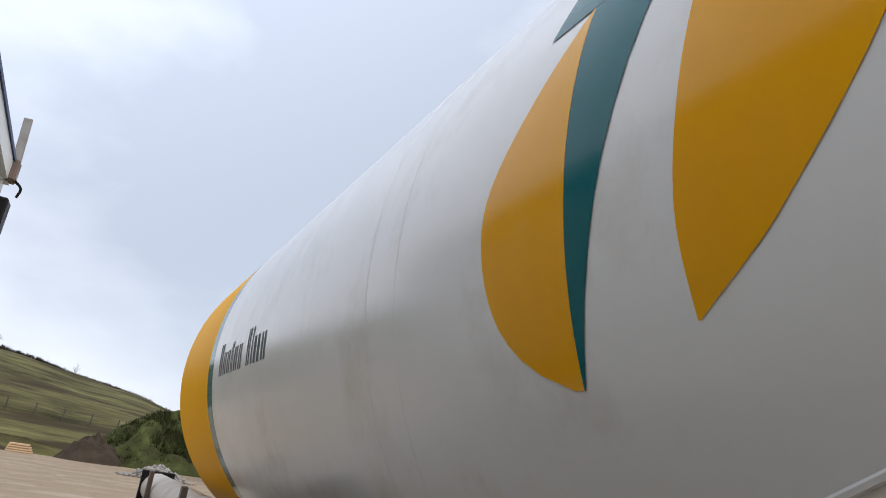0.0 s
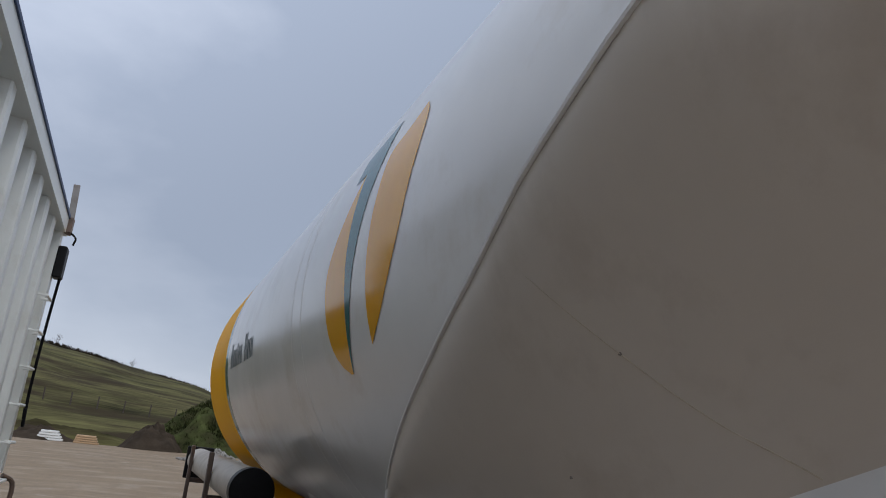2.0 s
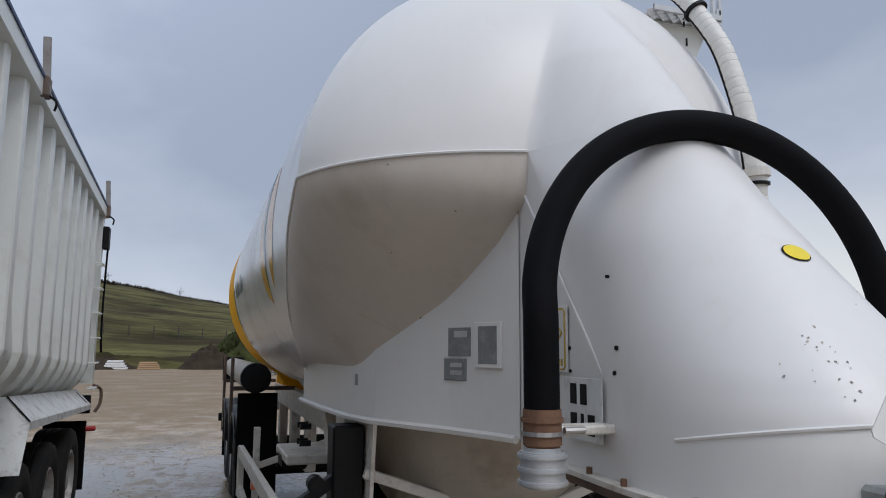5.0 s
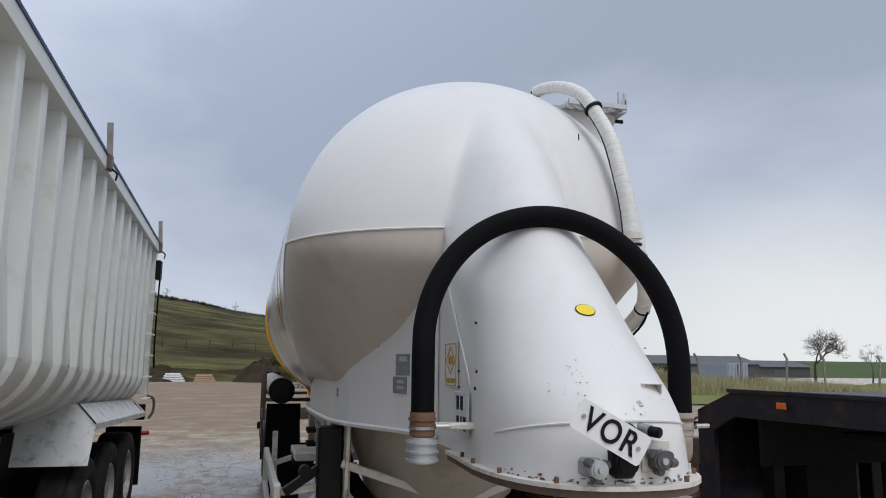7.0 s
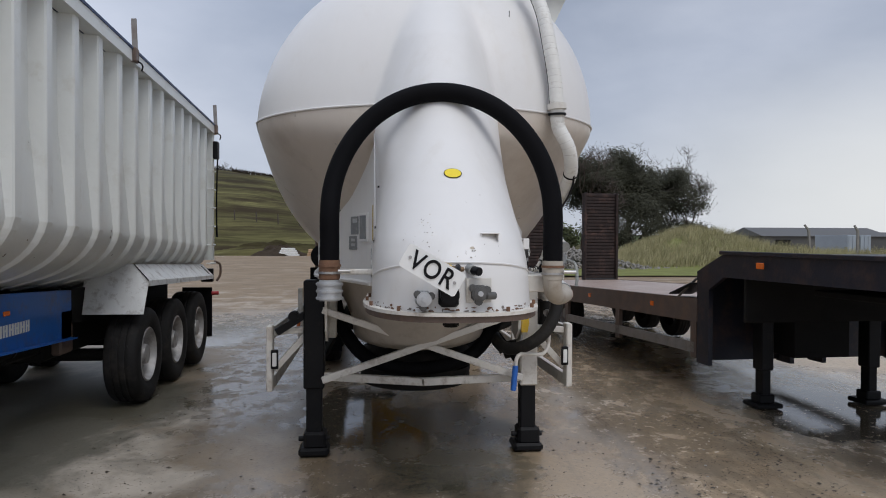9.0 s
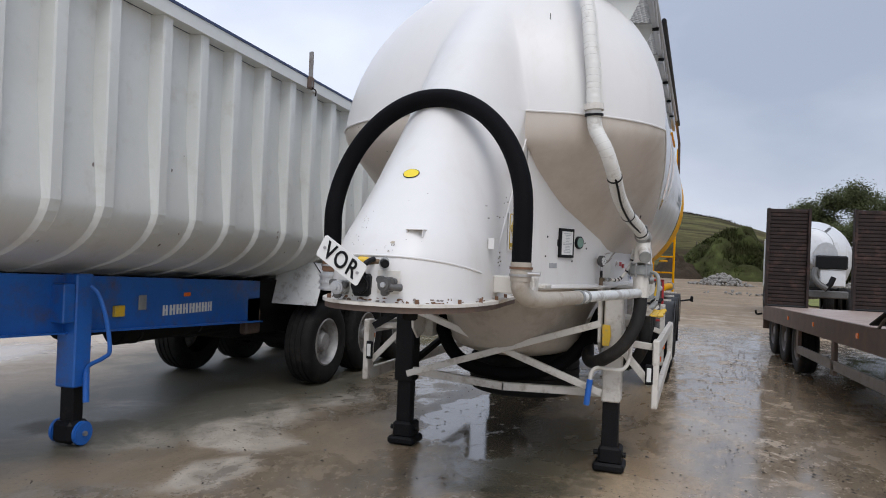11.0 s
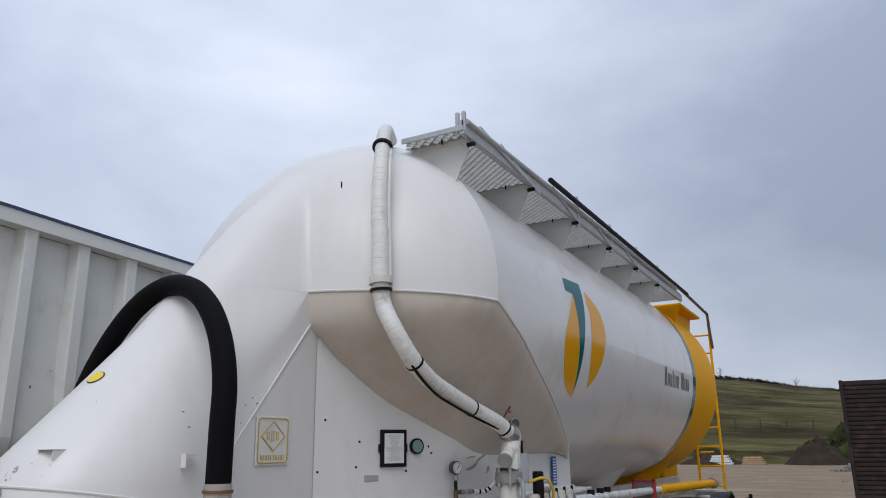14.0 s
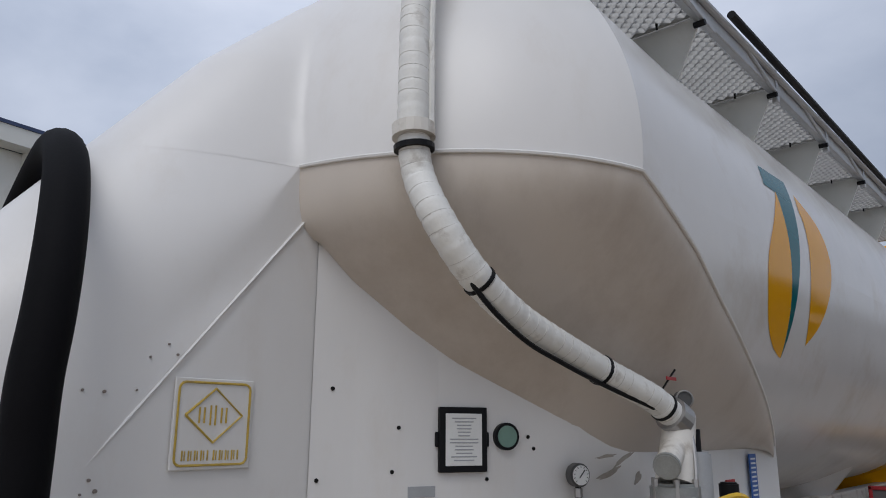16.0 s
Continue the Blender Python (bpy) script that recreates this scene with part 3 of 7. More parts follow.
def skirt_top(y):
    """Where the skirt plate meets the hopper."""
    return lerp_table(y, [(2.22, 2.56), (2.335, 2.455), (2.45, 2.34), (2.65, 2.19), (2.82, 2.08), (2.95, 2.015), (3.19, 1.90), (3.41, 1.80), (3.55, 1.77), (5.03, 1.77)])


def hopper_point(s, v, side):
    """Rolled lip, flank down to the skirt, then in to the outlet."""
    top = rim(s)
    ang = radians(-90 + 90 * s)
    foot = Vector((0.58 * math.cos(ang), 3.95 + 0.62 * math.sin(ang), 0.98))
    if s <= 1.49:
        y = lerp_table(s, [(0, 2.336), (0.5, 2.63), (1, 2.97), (1.15, 3.3), (1.25, 3.65), (1.49, 5.02)])
        mid = Vector((lerp_table(y, [(b, a) for a, b in SKIRT]), y, skirt_top(y)))
    else:
        mid = top.lerp(foot, 0.4 * (s - 1.49) / 0.51)
    if v < 0.7:
        t = v / 0.7
        drop = Vector((0, 0, -0.21 * (1 - 0.35 * s)))
        c1, c2 = top + drop * 0.85, (top + drop).lerp(mid, 0.22)
        p = top * (1 - t) ** 3 + c1 * (3 * t * (1 - t) ** 2) + c2 * (3 * t * t * (1 - t)) + mid * t ** 3
    else:
        p = mid.lerp(foot, (v - 0.7) / 0.3)
    return Vector((side * p.x, p.y, p.z))


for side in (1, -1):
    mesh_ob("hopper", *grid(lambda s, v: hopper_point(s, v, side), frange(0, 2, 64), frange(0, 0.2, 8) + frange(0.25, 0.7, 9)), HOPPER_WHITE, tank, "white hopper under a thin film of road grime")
    mesh_ob("hopper_cone", *grid(lambda s, v: hopper_point(s, v, side), frange(0, 2, 64), frange(0.7, 1, 6)), ROAD_FILM, tank, "white cone under a film of brown road dirt")
mesh_ob("hopper_front", *grid(lambda j, v: hopper_point(0, v, 1).lerp(hopper_point(0, v, -1), j), frange(0, 1, 6), frange(0, 0.2, 3) + frange(0.25, 0.7, 6)), WHITE_FRONT, tank)
mesh_ob("hopper_cone", *grid(lambda j, v: hopper_point(0, v, 1).lerp(hopper_point(0, v, -1), j), frange(0, 1, 6), frange(0.7, 1, 6)), ROAD_FILM, tank)
mesh_ob("outlet_bowl", *grid(lambda a, v: Vector((0.585 * math.cos(v) * math.cos(a), 3.95 + 0.625 * math.cos(v) * math.sin(a), 0.982 - 0.16 * math.sin(v))), frange(0, 2 * math.pi, 32), frange(0, math.pi / 2, 6)), ROAD_FILM, tank)
scratch = [hopper_point(curve_table(v, [(0.26, 1.115), (0.49, 1.10), (0.615, 1.085), (0.695, 1.06)]), v, -1) + Vector((-0.0012, 0, 0)) for v in frange(0.26, 0.695, 40)]
part("scratch_mark", tube(scratch, lambda u: 0.0006 + 0.0012 * u, seg=5), CHIP_PALE, tank, "long thin scratch in the grime")
for s, v in ((1.10, 0.49), (0.74, 0.525), (1.20, 0.59), (0.485, 0.045), (0.30, 0.42)):
    p = hopper_point(s, v, -1)
    part("chip", cyl(p + Vector((0.01, 0.004, 0)), p + Vector((-0.002, -0.0008, 0)), 0.004, seg=7), CHIP, tank)
bead = [rim(s) + Vector((0.004, -0.002, 0.004)) for s in frange(0, 1.49, 60)]
part("weld_bead", tube(bead, 0.0075, seg=6), WHITE_FRONT, tank, smooth=True)
part("weld_bead", tube([Vector((-p.x, p.y, p.z)) for p in bead], 0.0075, seg=6), WHITE_FRONT, tank, smooth=True)

for yc, material in ((5.75, WHITE), (7.55, WHITE), (9.75, YELLOW)):
    mesh_ob("hopper", *grid(lambda a, v: Vector(((0.16 + 0.86 * v) * math.cos(a), yc + (0.16 + 0.90 * v) * math.sin(a), 0.95 + 1.05 * v)), frange(0, 2 * math.pi, 40), frange(0, 1, 6)), material, tank)

# side skirts under the head, folded from plate
for side in (1, -1):
    V, F = [], []
    fine = [(lerp_table(y, [(q, p) for p, q in SKIRT]), y) for y in frange(2.335, 3.55, 26) + frange(3.7, 5.03, 6)]
    for x, y in fine:
        for off in (0.0, -0.012):
            V += [(side * (x + off), y, 1.50), (side * (x + off), y, skirt_top(y) + 0.01)]
    for i in range(len(fine) - 1):
        a, b = 4 * i, 4 * i + 4
        F += [(a, b, b + 1, a + 1), (a + 2, a + 3, b + 3, b + 2), (a + 1, b + 1, b + 3, a + 3), (a, a + 2, b + 2, b)]
    mesh_ob("side_skirt", V, F, WHITE_FRONT, tank, smooth=False)
    lip = [(side * (x + 0.02), y, 1.50) for x, y in SKIRT]
    part("skirt_flange", tube(lip, 0.018, seg=6), WHITE_FRONT, tank)

# neck: the cover over the coupling plate


def neck_point(z, t):
    yn = lerp_table(z, [(1.46, 0.80), (1.62, 0.815), (1.70, 0.835), (1.80, 0.90), (2.155, 1.235), (2.40, 1.465), (2.69, 1.70)])
    w = curve_table(z, [(1.46, 0.43), (1.7, 0.42), (2.13, 0.388), (2.45, 0.402), (2.62, 0.405), (2.69, 0.405), (2.8, 0.405)])
    e = 2 / lerp_table(z, [(1.46, 2.5), (1.7, 2.4), (2.1, 2.1), (2.3, 2.0)])
    yb = lerp_table(z, [(2.455, 2.338), (2.69, 2.246)])
    k = max(0.0, min(1.0, (z - 2.2) / 0.49))
    k = k * k * (3 - 2 * k)
    depth = 0.66 - 0.114 * k
    if abs(t) <= 1:
        a = radians(90 * t)
        x = abs(math.sin(a)) ** e
        bow = (1 - k) * (1 - max(0.0, math.cos(a)) ** e) + k * x ** 2.2
        return Vector((math.copysign(w * x, t), yn + depth * bow, z))
    j = abs(t) - 1
    y = min(yn + depth, yb)
    return Vector((math.copysign(w + (0.405 - w) * min(1.0, 3 * j), t), y + (yb - y) * j, z))


mesh_ob("neck_cover", *grid(neck_point, frange(1.46, 2.692, 44), frange(-2, 2, 72)), WHITE_FRONT, tank)


# ---- tanker: painted emblem, lettering bars ----


def decal(name, left, right, z0, z1, y0, turn, material, side, n=24, off=0.0016):
    """A painted shape on the barrel, between two edge tables over height; turn: +1 reads towards +y, -1 towards -y."""
    def p(i, j):
        z = z0 + (z1 - z0) * i / n
        edge = curve_table if "leaf" in name or "stem" in name else lerp_table
        u0, u1 = edge(z, left), edge(z, right)
        u = u0 + (u1 - u0) * j / 6
        q = barrel(0, math.degrees(math.asin((z - ZC) / R)), off)
        return Vector((side * q.x, y0 + turn * u, q.z))
    return mesh_ob(name, *grid(p, range(n + 1), range(7)), material, tank)


for side, y0, turn in ((1, 4.42, 1), (-1, 4.78, -1)):
    decal("yellow_leaf", [(2.18, -0.02), (2.23, -0.16), (2.33, -0.27), (2.5, -0.32), (2.63, -0.295), (2.81, -0.15), (2.97, 0.0)], [(2.18, 0.0), (2.4, 0.0), (2.97, 0.002)], 2.182, 2.968, y0, turn, YELLOW_FILM, side)
    decal("teal_stem", [(2.18, 0.0), (2.968, 0.003)], [(2.18, 0.004), (2.40, 0.065), (2.56, 0.11), (2.79, 0.185), (2.968, 0.25)], 2.182, 2.968, y0, turn, TEAL, side)
    decal("teal_flag", [(2.968, -0.16), (3.08, -0.12), (3.10, 0.24)], [(2.968, 0.25), (3.10, 0.29)], 2.969, 3.10, y0, turn, TEAL, side)
    if side > 0:
        far_leaf = ([(2.26, 0.30), (2.42, 0.285), (2.6, 0.30), (2.80, 0.335), (2.90, 0.345), (2.94, 0.33), (3.05, 0.37)], [(2.26, 0.302), (2.37, 0.47), (2.56, 0.63), (2.76, 0.70), (2.94, 0.61), (3.05, 0.372)], 3.048)
    else:
        far_leaf = ([(2.26, 0.30), (2.42, 0.285), (2.6, 0.30), (2.80, 0.325), (2.92, 0.345), (2.95, 0.40), (2.97, 0.52), (3.012, 0.65)], [(2.26, 0.302), (2.37, 0.46), (2.56, 0.63), (2.76, 0.71), (2.88, 0.73), (2.96, 0.705), (3.012, 0.655)], 3.01)
    decal("yellow_leaf", far_leaf[0], far_leaf[1], 2.262, far_leaf[2], y0, turn, YELLOW_FILM, side, n=36)
    # name in bars of the letters' size
    x = 0.0
    letters = [(0.11, 0.20), (0.09, 0.14), (0.09, 0.14), (0.06, 0.18), (0.10, 0.14), (0.09, 0.14), (0.07, 0), (0.08, 0.20), (0.03, 0.20), (0.14, 0.14), (0.10, 0.14)]
    start = 7.27 if turn > 0 else 8.58
    for w, h in letters:
        if h:
            for k in ((0.0, 0.32), (0.6, 0.92)) if w > 0.05 else ((0.0, 0.9),):
                decal("letter_bar", [(2.0, x + w * k[0]), (3, x + w * k[0])], [(2.0, x + w * k[1]), (3, x + w * k[1])], 2.45, 2.45 + h, start, turn, TEAL_DARK, side, n=4)
        x += w + 0.035

# faint plate joints round the barrel
for y in (5.62, 5.86):
    part("plate_joint", tube([lean(barrel(y, d, -0.0008)) for d in frange(100, 240, 60)], 0.0016, seg=6), WHITE, tank, smooth=True)

# ---- tanker: coupling plate, hose, connectors ----


def outline(off, z):
    pts = [neck_point(z, t) for t in frange(-1.6, 1.6, 40)]
    c = Vector((0, 1.7, z))
    return [(p + (p - c).normalized() * off) for p in pts]


def ring_plate(lo, hi, off):
    bm = bmesh.new()
    a = [bm.verts.new((p.x, p.y, lo)) for p in outline(off, 1.47)]
    b = [bm.verts.new((p.x, p.y, hi)) for p in outline(off, 1.47)]
    n = len(a)
    bm.faces.new(a[::-1])
    bm.faces.new(b)
    for i in range(n):
        bm.faces.new((a[i], a[(i + 1) % n], b[(i + 1) % n], b[i]))
    return bm


part("neck_flange", ring_plate(1.443, 1.46, 0.055), WHITE_FRAME, tanker, "white painted flange with rust at the bolts")
part("coupling_plate", ring_plate(1.412, 1.442, 0.04), BROWN_STEEL, tanker, "bare rusty coupling plate")
part("king_pin", cyl((0, 1.30, 1.33), (0, 1.30, 1.41), 0.045, bevel=0.008), DARK, tanker)
for i, t in enumerate((-1.3, -1.05, -0.8, -0.42, 0.28, 0.62, 0.84, 1.05, 1.35)):
    p = neck_point(1.47, t)
    p += (p - Vector((0, 1.7, 1.47))).normalized() * 0.03
    part("bolt", cyl((p.x, p.y, 1.455), (p.x, p.y, 1.482), 0.010, seg=6), RUST, tanker, "rusty bolt" if i % 3 else "rust-streaked bolt")
seam = [neck_point(1.695 - 0.105 * t * t, t) + Vector((0, -0.003, 0)) for t in frange(-0.86, 0.86, 40)]
part("weld_bead", tube(seam, 0.006, seg=6), WHITE_FRONT, tank, smooth=True)
for side in (1, -1):
    a, b = Vector((side * 0.409, 2.325, 2.572)), Vector((side * 0.405, 1.47, 1.535))
    part("weld_bead", tube([a.lerp(b, t) for t in frange(0, 1, 12)], 0.005, seg=6), WHITE_FRONT, tank, smooth=True)

# black delivery hose in a skewed arch over the neck
HL, HR = Vector((-0.668, 1.602, 0)), Vector((0.60, 1.45, 0))


def arch_point(a):
    k = (1 - math.cos(radians(a))) / 2
    return HR.lerp(HL, k) + Vector((0, (0.065 + 0.09 * k) * math.sin(radians(a)), 1.95 + 0.715 * math.sin(radians(a))))


arch = [HL + Vector((0, 0, 1.62)), HL + Vector((0, 0, 1.80))] + [arch_point(a) for a in frange(180, 0, 16)] + [HR + Vector((0, 0, 1.80)), HR + Vector((0, 0, 1.62))]
delivery_hose = tagged(part("delivery_hose", tube(smooth_path(arch, 6), 0.056, seg=16), RUBBER, None, smooth=True), "black rubber delivery hose arched over the neck", "hose")
for foot, material, label in ((HL, RUST, "rusty brown hose tail"), (HR, DUSTY_CAST, "dusty steel hose tail")):
    cx, cy = foot.x, foot.y
    part("hose_tail", cyl((cx, cy, 1.57), (cx, cy, 1.69), 0.060, seg=18, bevel=0.006), material, delivery_hose, label, smooth=True)
    part("clamp_band", cyl((cx, cy, 1.605), (cx, cy, 1.618), 0.066, seg=18), STEEL, delivery_hose)
    part("clamp_band", cyl((cx, cy, 1.645), (cx, cy, 1.658), 0.066, seg=18), RUST, delivery_hose)
    part("clamp_bolt", cyl((cx + 0.05, cy - 0.05, 1.622), (cx + 0.12, cy - 0.05, 1.622), 0.011, seg=8), STEEL, delivery_hose)
cx, cy = HL.x, HL.y
part("end_cap", cyl((cx, cy, 1.45), (cx, cy, 1.57), 0.07, seg=20, bevel=0.012), GALV, delivery_hose, "grey cast coupling cap", smooth=True)
for z in (1.465, 1.505, 1.545):
    part("cap_ring", cyl((cx, cy, z - 0.008), (cx, cy, z + 0.008), 0.078, seg=20, bevel=0.003), GALV, delivery_hose, smooth=True)
part("hose_bracket", box((cx - 0.02, cy - 0.01, 1.60), (-0.40, cy + 0.08, 1.63)), WHITE_FRAME, tanker)

# the right-hand end turns into the long delivery pipe
cx, cy = HR.x, HR.y
elbow = smooth_path([(cx, cy, 1.60), (cx, cy, 1.54), (cx + 0.03, cy + 0.05, 1.485), (cx + 0.09, 1.60, 1.47), (cx + 0.16, 1.75, 1.47)], 5)
delivery_pipe = part("delivery_pipe", tube(elbow, lambda u: 0.056 - 0.010 * u, seg=16), DUSTY_CAST, tanker, "dusty cast elbow and white steel pipe", smooth=True)
run = [(cx + 0.12, 1.68, 1.47), (0.90, 2.3, 1.47), (1.10, 3.3, 1.46), (1.10, 4.3, 1.43), (1.10, 7.3, 1.36)]
part("pipe_run", tube([Vector(run[0]), Vector(run[0]).lerp(Vector(run[1]), 0.62)], 0.043, seg=16), DUSTY_CAST, delivery_pipe, "dusty pipe joint", smooth=True)
part("pipe_run", tube(run[:1] + [tuple(Vector(run[0]).lerp(Vector(run[1]), 0.5))] + run[1:], 0.036, seg=16), GUARD_WHITE, delivery_pipe, smooth=True)
part("pipe_run", tube([(1.10, 7.3, 1.36), (1.10, 10.5, 1.28)], 0.052, seg=16), YELLOW, delivery_pipe, "yellow painted rear pipe", smooth=True)
part("end_coupling", cyl((1.10, 10.45, 1.282), (1.10, 10.6, 1.277), 0.075, seg=16, bevel=0.01), STEEL, delivery_pipe, smooth=True)
for k, d in ((0.62, 0.050), (0.78, 0.043)):
    p, q = Vector(run[0]).lerp(Vector(run[1]), k), (Vector(run[1]) - Vector(run[0])).normalized()
    part("pipe_ring", cyl(p - q * 0.012, p + q * 0.012, d, seg=16), GREY_CAST, delivery_pipe)
part("bracket", box((0.42, 1.52, 1.50), (0.66, 1.66, 1.60)), WHITE_FRAME, tanker)
part("bracket", box((0.60, 1.66, 1.53), (0.70, 1.86, 1.555)), WHITE_FRAME, tanker)

# connectors on the nose
for x, z, s, m in ((-0.187, 1.525, 0.044, GREY_CAST), (0.076, 1.552, 0.046, DARK_CAST)):
    c = part("air_connector", box((x - s * 0.8, 0.78, z - s * 0.8), (x + s * 0.8, 0.87, z + s * 0.8), 0.012), m, tanker, "grey air line connector")
    part("connector_cap", cyl((x, 0.735, z), (x, 0.785, z), s * 0.8, seg=16, bevel=0.008), DARK_CAST if x > 0 else GALV, c, smooth=True)
    if x > 0:
        part("mount_plate", box((x - s * 1.3, 0.795, z - s * 1.0), (x + s * 1.35, 0.803, z + s * 1.55), 0.003), WHITE_FRAME, c, "worn white mounting plate")
        part("connector_lug", cyl((x + s * 0.5, 0.75, z - s * 0.2), (x + s * 1.7, 0.79, z - s * 0.3), s * 0.4, seg=12, bevel=0.005), DARK_CAST, c, smooth=True)
    for a in (0.4, 2.5, 4.6):
        part("cap_lobe", cyl((x + s * 0.85 * math.cos(a), 0.75, z + s * 0.85 * math.sin(a)), (x + s * 0.85 * math.cos(a), 0.79, z + s * 0.85 * math.sin(a)), s * 0.42, seg=10, bevel=0.005), DARK_CAST, c, smooth=True)
    part("connector_pin", cyl((x, 0.722, z), (x, 0.738, z), s * 0.28, seg=10), GALV, c)
sock = part("electric_socket", box((-0.115, 0.77, 1.485), (-0.02, 0.86, 1.60), 0.014), BLACK_PAINT, tanker, "black electric socket")
part("socket_lid", cyl((-0.065, 0.745, 1.545), (-0.065, 0.775, 1.545), 0.046, seg=14, bevel=0.006), BLACK_PAINT, sock, smooth=True)
part("socket_cable", tube(smooth_path([(-0.06, 0.79, 1.59), (-0.05, 0.76, 1.63), (-0.03, 0.77, 1.66), (-0.02, 0.82, 1.675)], 4), 0.014, seg=8), BLACK_PAINT, sock, smooth=True)
stub = part("pipe_stub", cyl((0.03, 0.86, 1.668), (0.05, 0.785, 1.658), 0.024, seg=14), GREY_CAST, tanker, "grey pipe stub with a black hose end", smooth=True)
part("hose_end", cyl((0.045, 0.80, 1.66), (0.075, 0.752, 1.654), 0.021, seg=14, bevel=0.004), BLACK_PAINT, stub, smooth=True)
coupling = part("air_coupling", cyl((-0.05, 0.83, 1.662), (0.01, 0.84, 1.66), 0.018, seg=12, bevel=0.003), BRASS, tanker, "brass air coupling with a yellow cap", smooth=True)
part("coupling_cap", cyl((-0.105, 0.82, 1.664), (-0.05, 0.83, 1.662), 0.022, seg=12, bevel=0.004), YELLOW_LINE, coupling, "yellow cap", smooth=True)

part("scratch_mark", box((0.518, 2.374, 3.345), (0.521, 2.386, 3.385), 0.0), DARK, tank, "short dark scratch")

# off-road plate, hung askew
PLATE = Matrix.Translation((-0.152, 0.722, 1.664)) @ Matrix.Rotation(radians(-9), 4, "Z") @ Euler((radians(90), 0, 0)).to_matrix().to_4x4() @ Matrix.Rotation(radians(-30), 4, "Z")
rounded = [(-0.15, -0.05), (-0.14, -0.06), (0.14, -0.06), (0.15, -0.05), (0.15, 0.05), (0.14, 0.06), (-0.14, 0.06), (-0.15, 0.05)]
sign = tagged(part("sign_plate", slab(rounded, 0.004, PLATE), SIGN_WHITE), "white plate with black letters hung askew on the nose", "sign")


def lettering(name, text, size, m, material, parent, depth=0.002, spacing=1.0):
    cu = bpy.data.curves.new(name, "FONT")
    cu.body, cu.size, cu.extrude, cu.align_x, cu.align_y, cu.space_character, cu.offset = text, size, depth, "CENTER", "CENTER", spacing, size * 0.012
    tmp = new(name, cu)
    bpy.context.view_layer.update()
    me = bpy.data.meshes.new_from_object(tmp)
    bpy.data.objects.remove(tmp)
    me.transform(m)
    me.materials.clear()
    me.materials.append(material)
    ob = new(name, me)
    ob.parent = parent
    ob.matrix_parent_inverse = parent.matrix_basis.inverted()
    return ob


lettering("letters", "VOR", 0.112, PLATE @ Matrix.Translation((0, -0.002, 0.0065)) @ Matrix.Diagonal((0.92, 1.12, 1, 1)), BLACK_PAINT, sign, spacing=1.12)
part("plate_stay", beam(PLATE @ Vector((0.09, -0.02, -0.002)), PLATE @ Vector((0.10, -0.03, -0.12)), 0.03, 0.006), GREY_CAST, sign)
for x in (-0.118, 0.118):
    c = PLATE @ Vector((x, 0, 0))
    part("screw", cyl(c, c + Vector((0, -0.01, 0)), 0.008, seg=8), STEEL, sign)

# yellow oval sticker, steps and fixings on the neck


def on_neck(x, z, off=0.004):
    """A point of the neck's face."""
    w = abs(neck_point(z, 1).x)
    t = math.degrees(math.asin(max(-1, min(1, x / w)))) / 90
    p = neck_point(z, t)
    q = neck_point(z, t + 0.02) - p
    up = neck_point(z + 0.02, t) - p
    n = q.cross(up).normalized()
    if n.y > 0:
        n = -n
    return p + n * off, n


for k, m, name in ((1.0, BLACK_PAINT, "sticker_edge"), (0.9, STICKER, "oval_sticker")):
    V = [on_neck(0.0, 2.155, 0.003 + 0.002 * (m is STICKER))[0]] + [on_neck(0.045 * k * math.cos(a), 2.155 + 0.028 * k * math.sin(a), 0.003 + 0.002 * (m is STICKER))[0] for a in frange(0, 2 * math.pi, 24)[:-1]]
    mesh_ob(name, V, [(0, 1 + i, 1 + (i + 1) % 24) for i in range(24)], m, tank, "yellow oval sticker" if m is STICKER else "")
p, n = on_neck(0.17, 1.835)
part("step_bracket", box((0.105, p.y - 0.06, 1.833), (0.20, p.y + 0.06, 1.838), 0.002), WHITE_FRONT, tank)
part("step_bracket", box((0.108, p.y - 0.055, 1.79), (0.113, p.y + 0.04, 1.833), 0.002), WHITE_FRONT, tank)
part("step_bracket", box((0.192, p.y - 0.05, 1.795), (0.197, p.y + 0.06, 1.833), 0.002), WHITE_FRONT, tank)
part("hook", box((0.418, 1.395, 1.75), (0.452, 1.403, 1.81), 0.002), WHITE_FRONT, tank)
part("hook", box((0.418, 1.395, 1.803), (0.452, 1.46, 1.811), 0.002), WHITE_FRONT, tank)
rng = random.Random(5)
for i in range(46):
    x, z = rng.uniform(-0.3, 0.3), 1.72 + 0.5 * rng.random() ** 2
    if i < 24:
        x, z = rng.gauss(-0.145, 0.022), 1.74 + rng.random() * 0.20
    elif i < 36:
        x, z = rng.gauss(0.035, 0.02), 1.715 + rng.random() * 0.06
    p, n = on_neck(x, z, 0.0015)
    r = rng.uniform(0.0018, 0.0048) if i != 30 else 0.017
    u = n.cross(Vector((0, 0, 1))).normalized()
    v = n.cross(u)
    k = rng.randint(5, 7)
    pts = [p + (u * math.cos(2 * math.pi * j / k) + v * math.sin(2 * math.pi * j / k)) * r * rng.uniform(0.5, 1.2) for j in range(k)]
    mesh_ob("paint_chip", pts, [tuple(range(k))], CHIP_PALE if i % 5 == 0 else CHIP, tank)

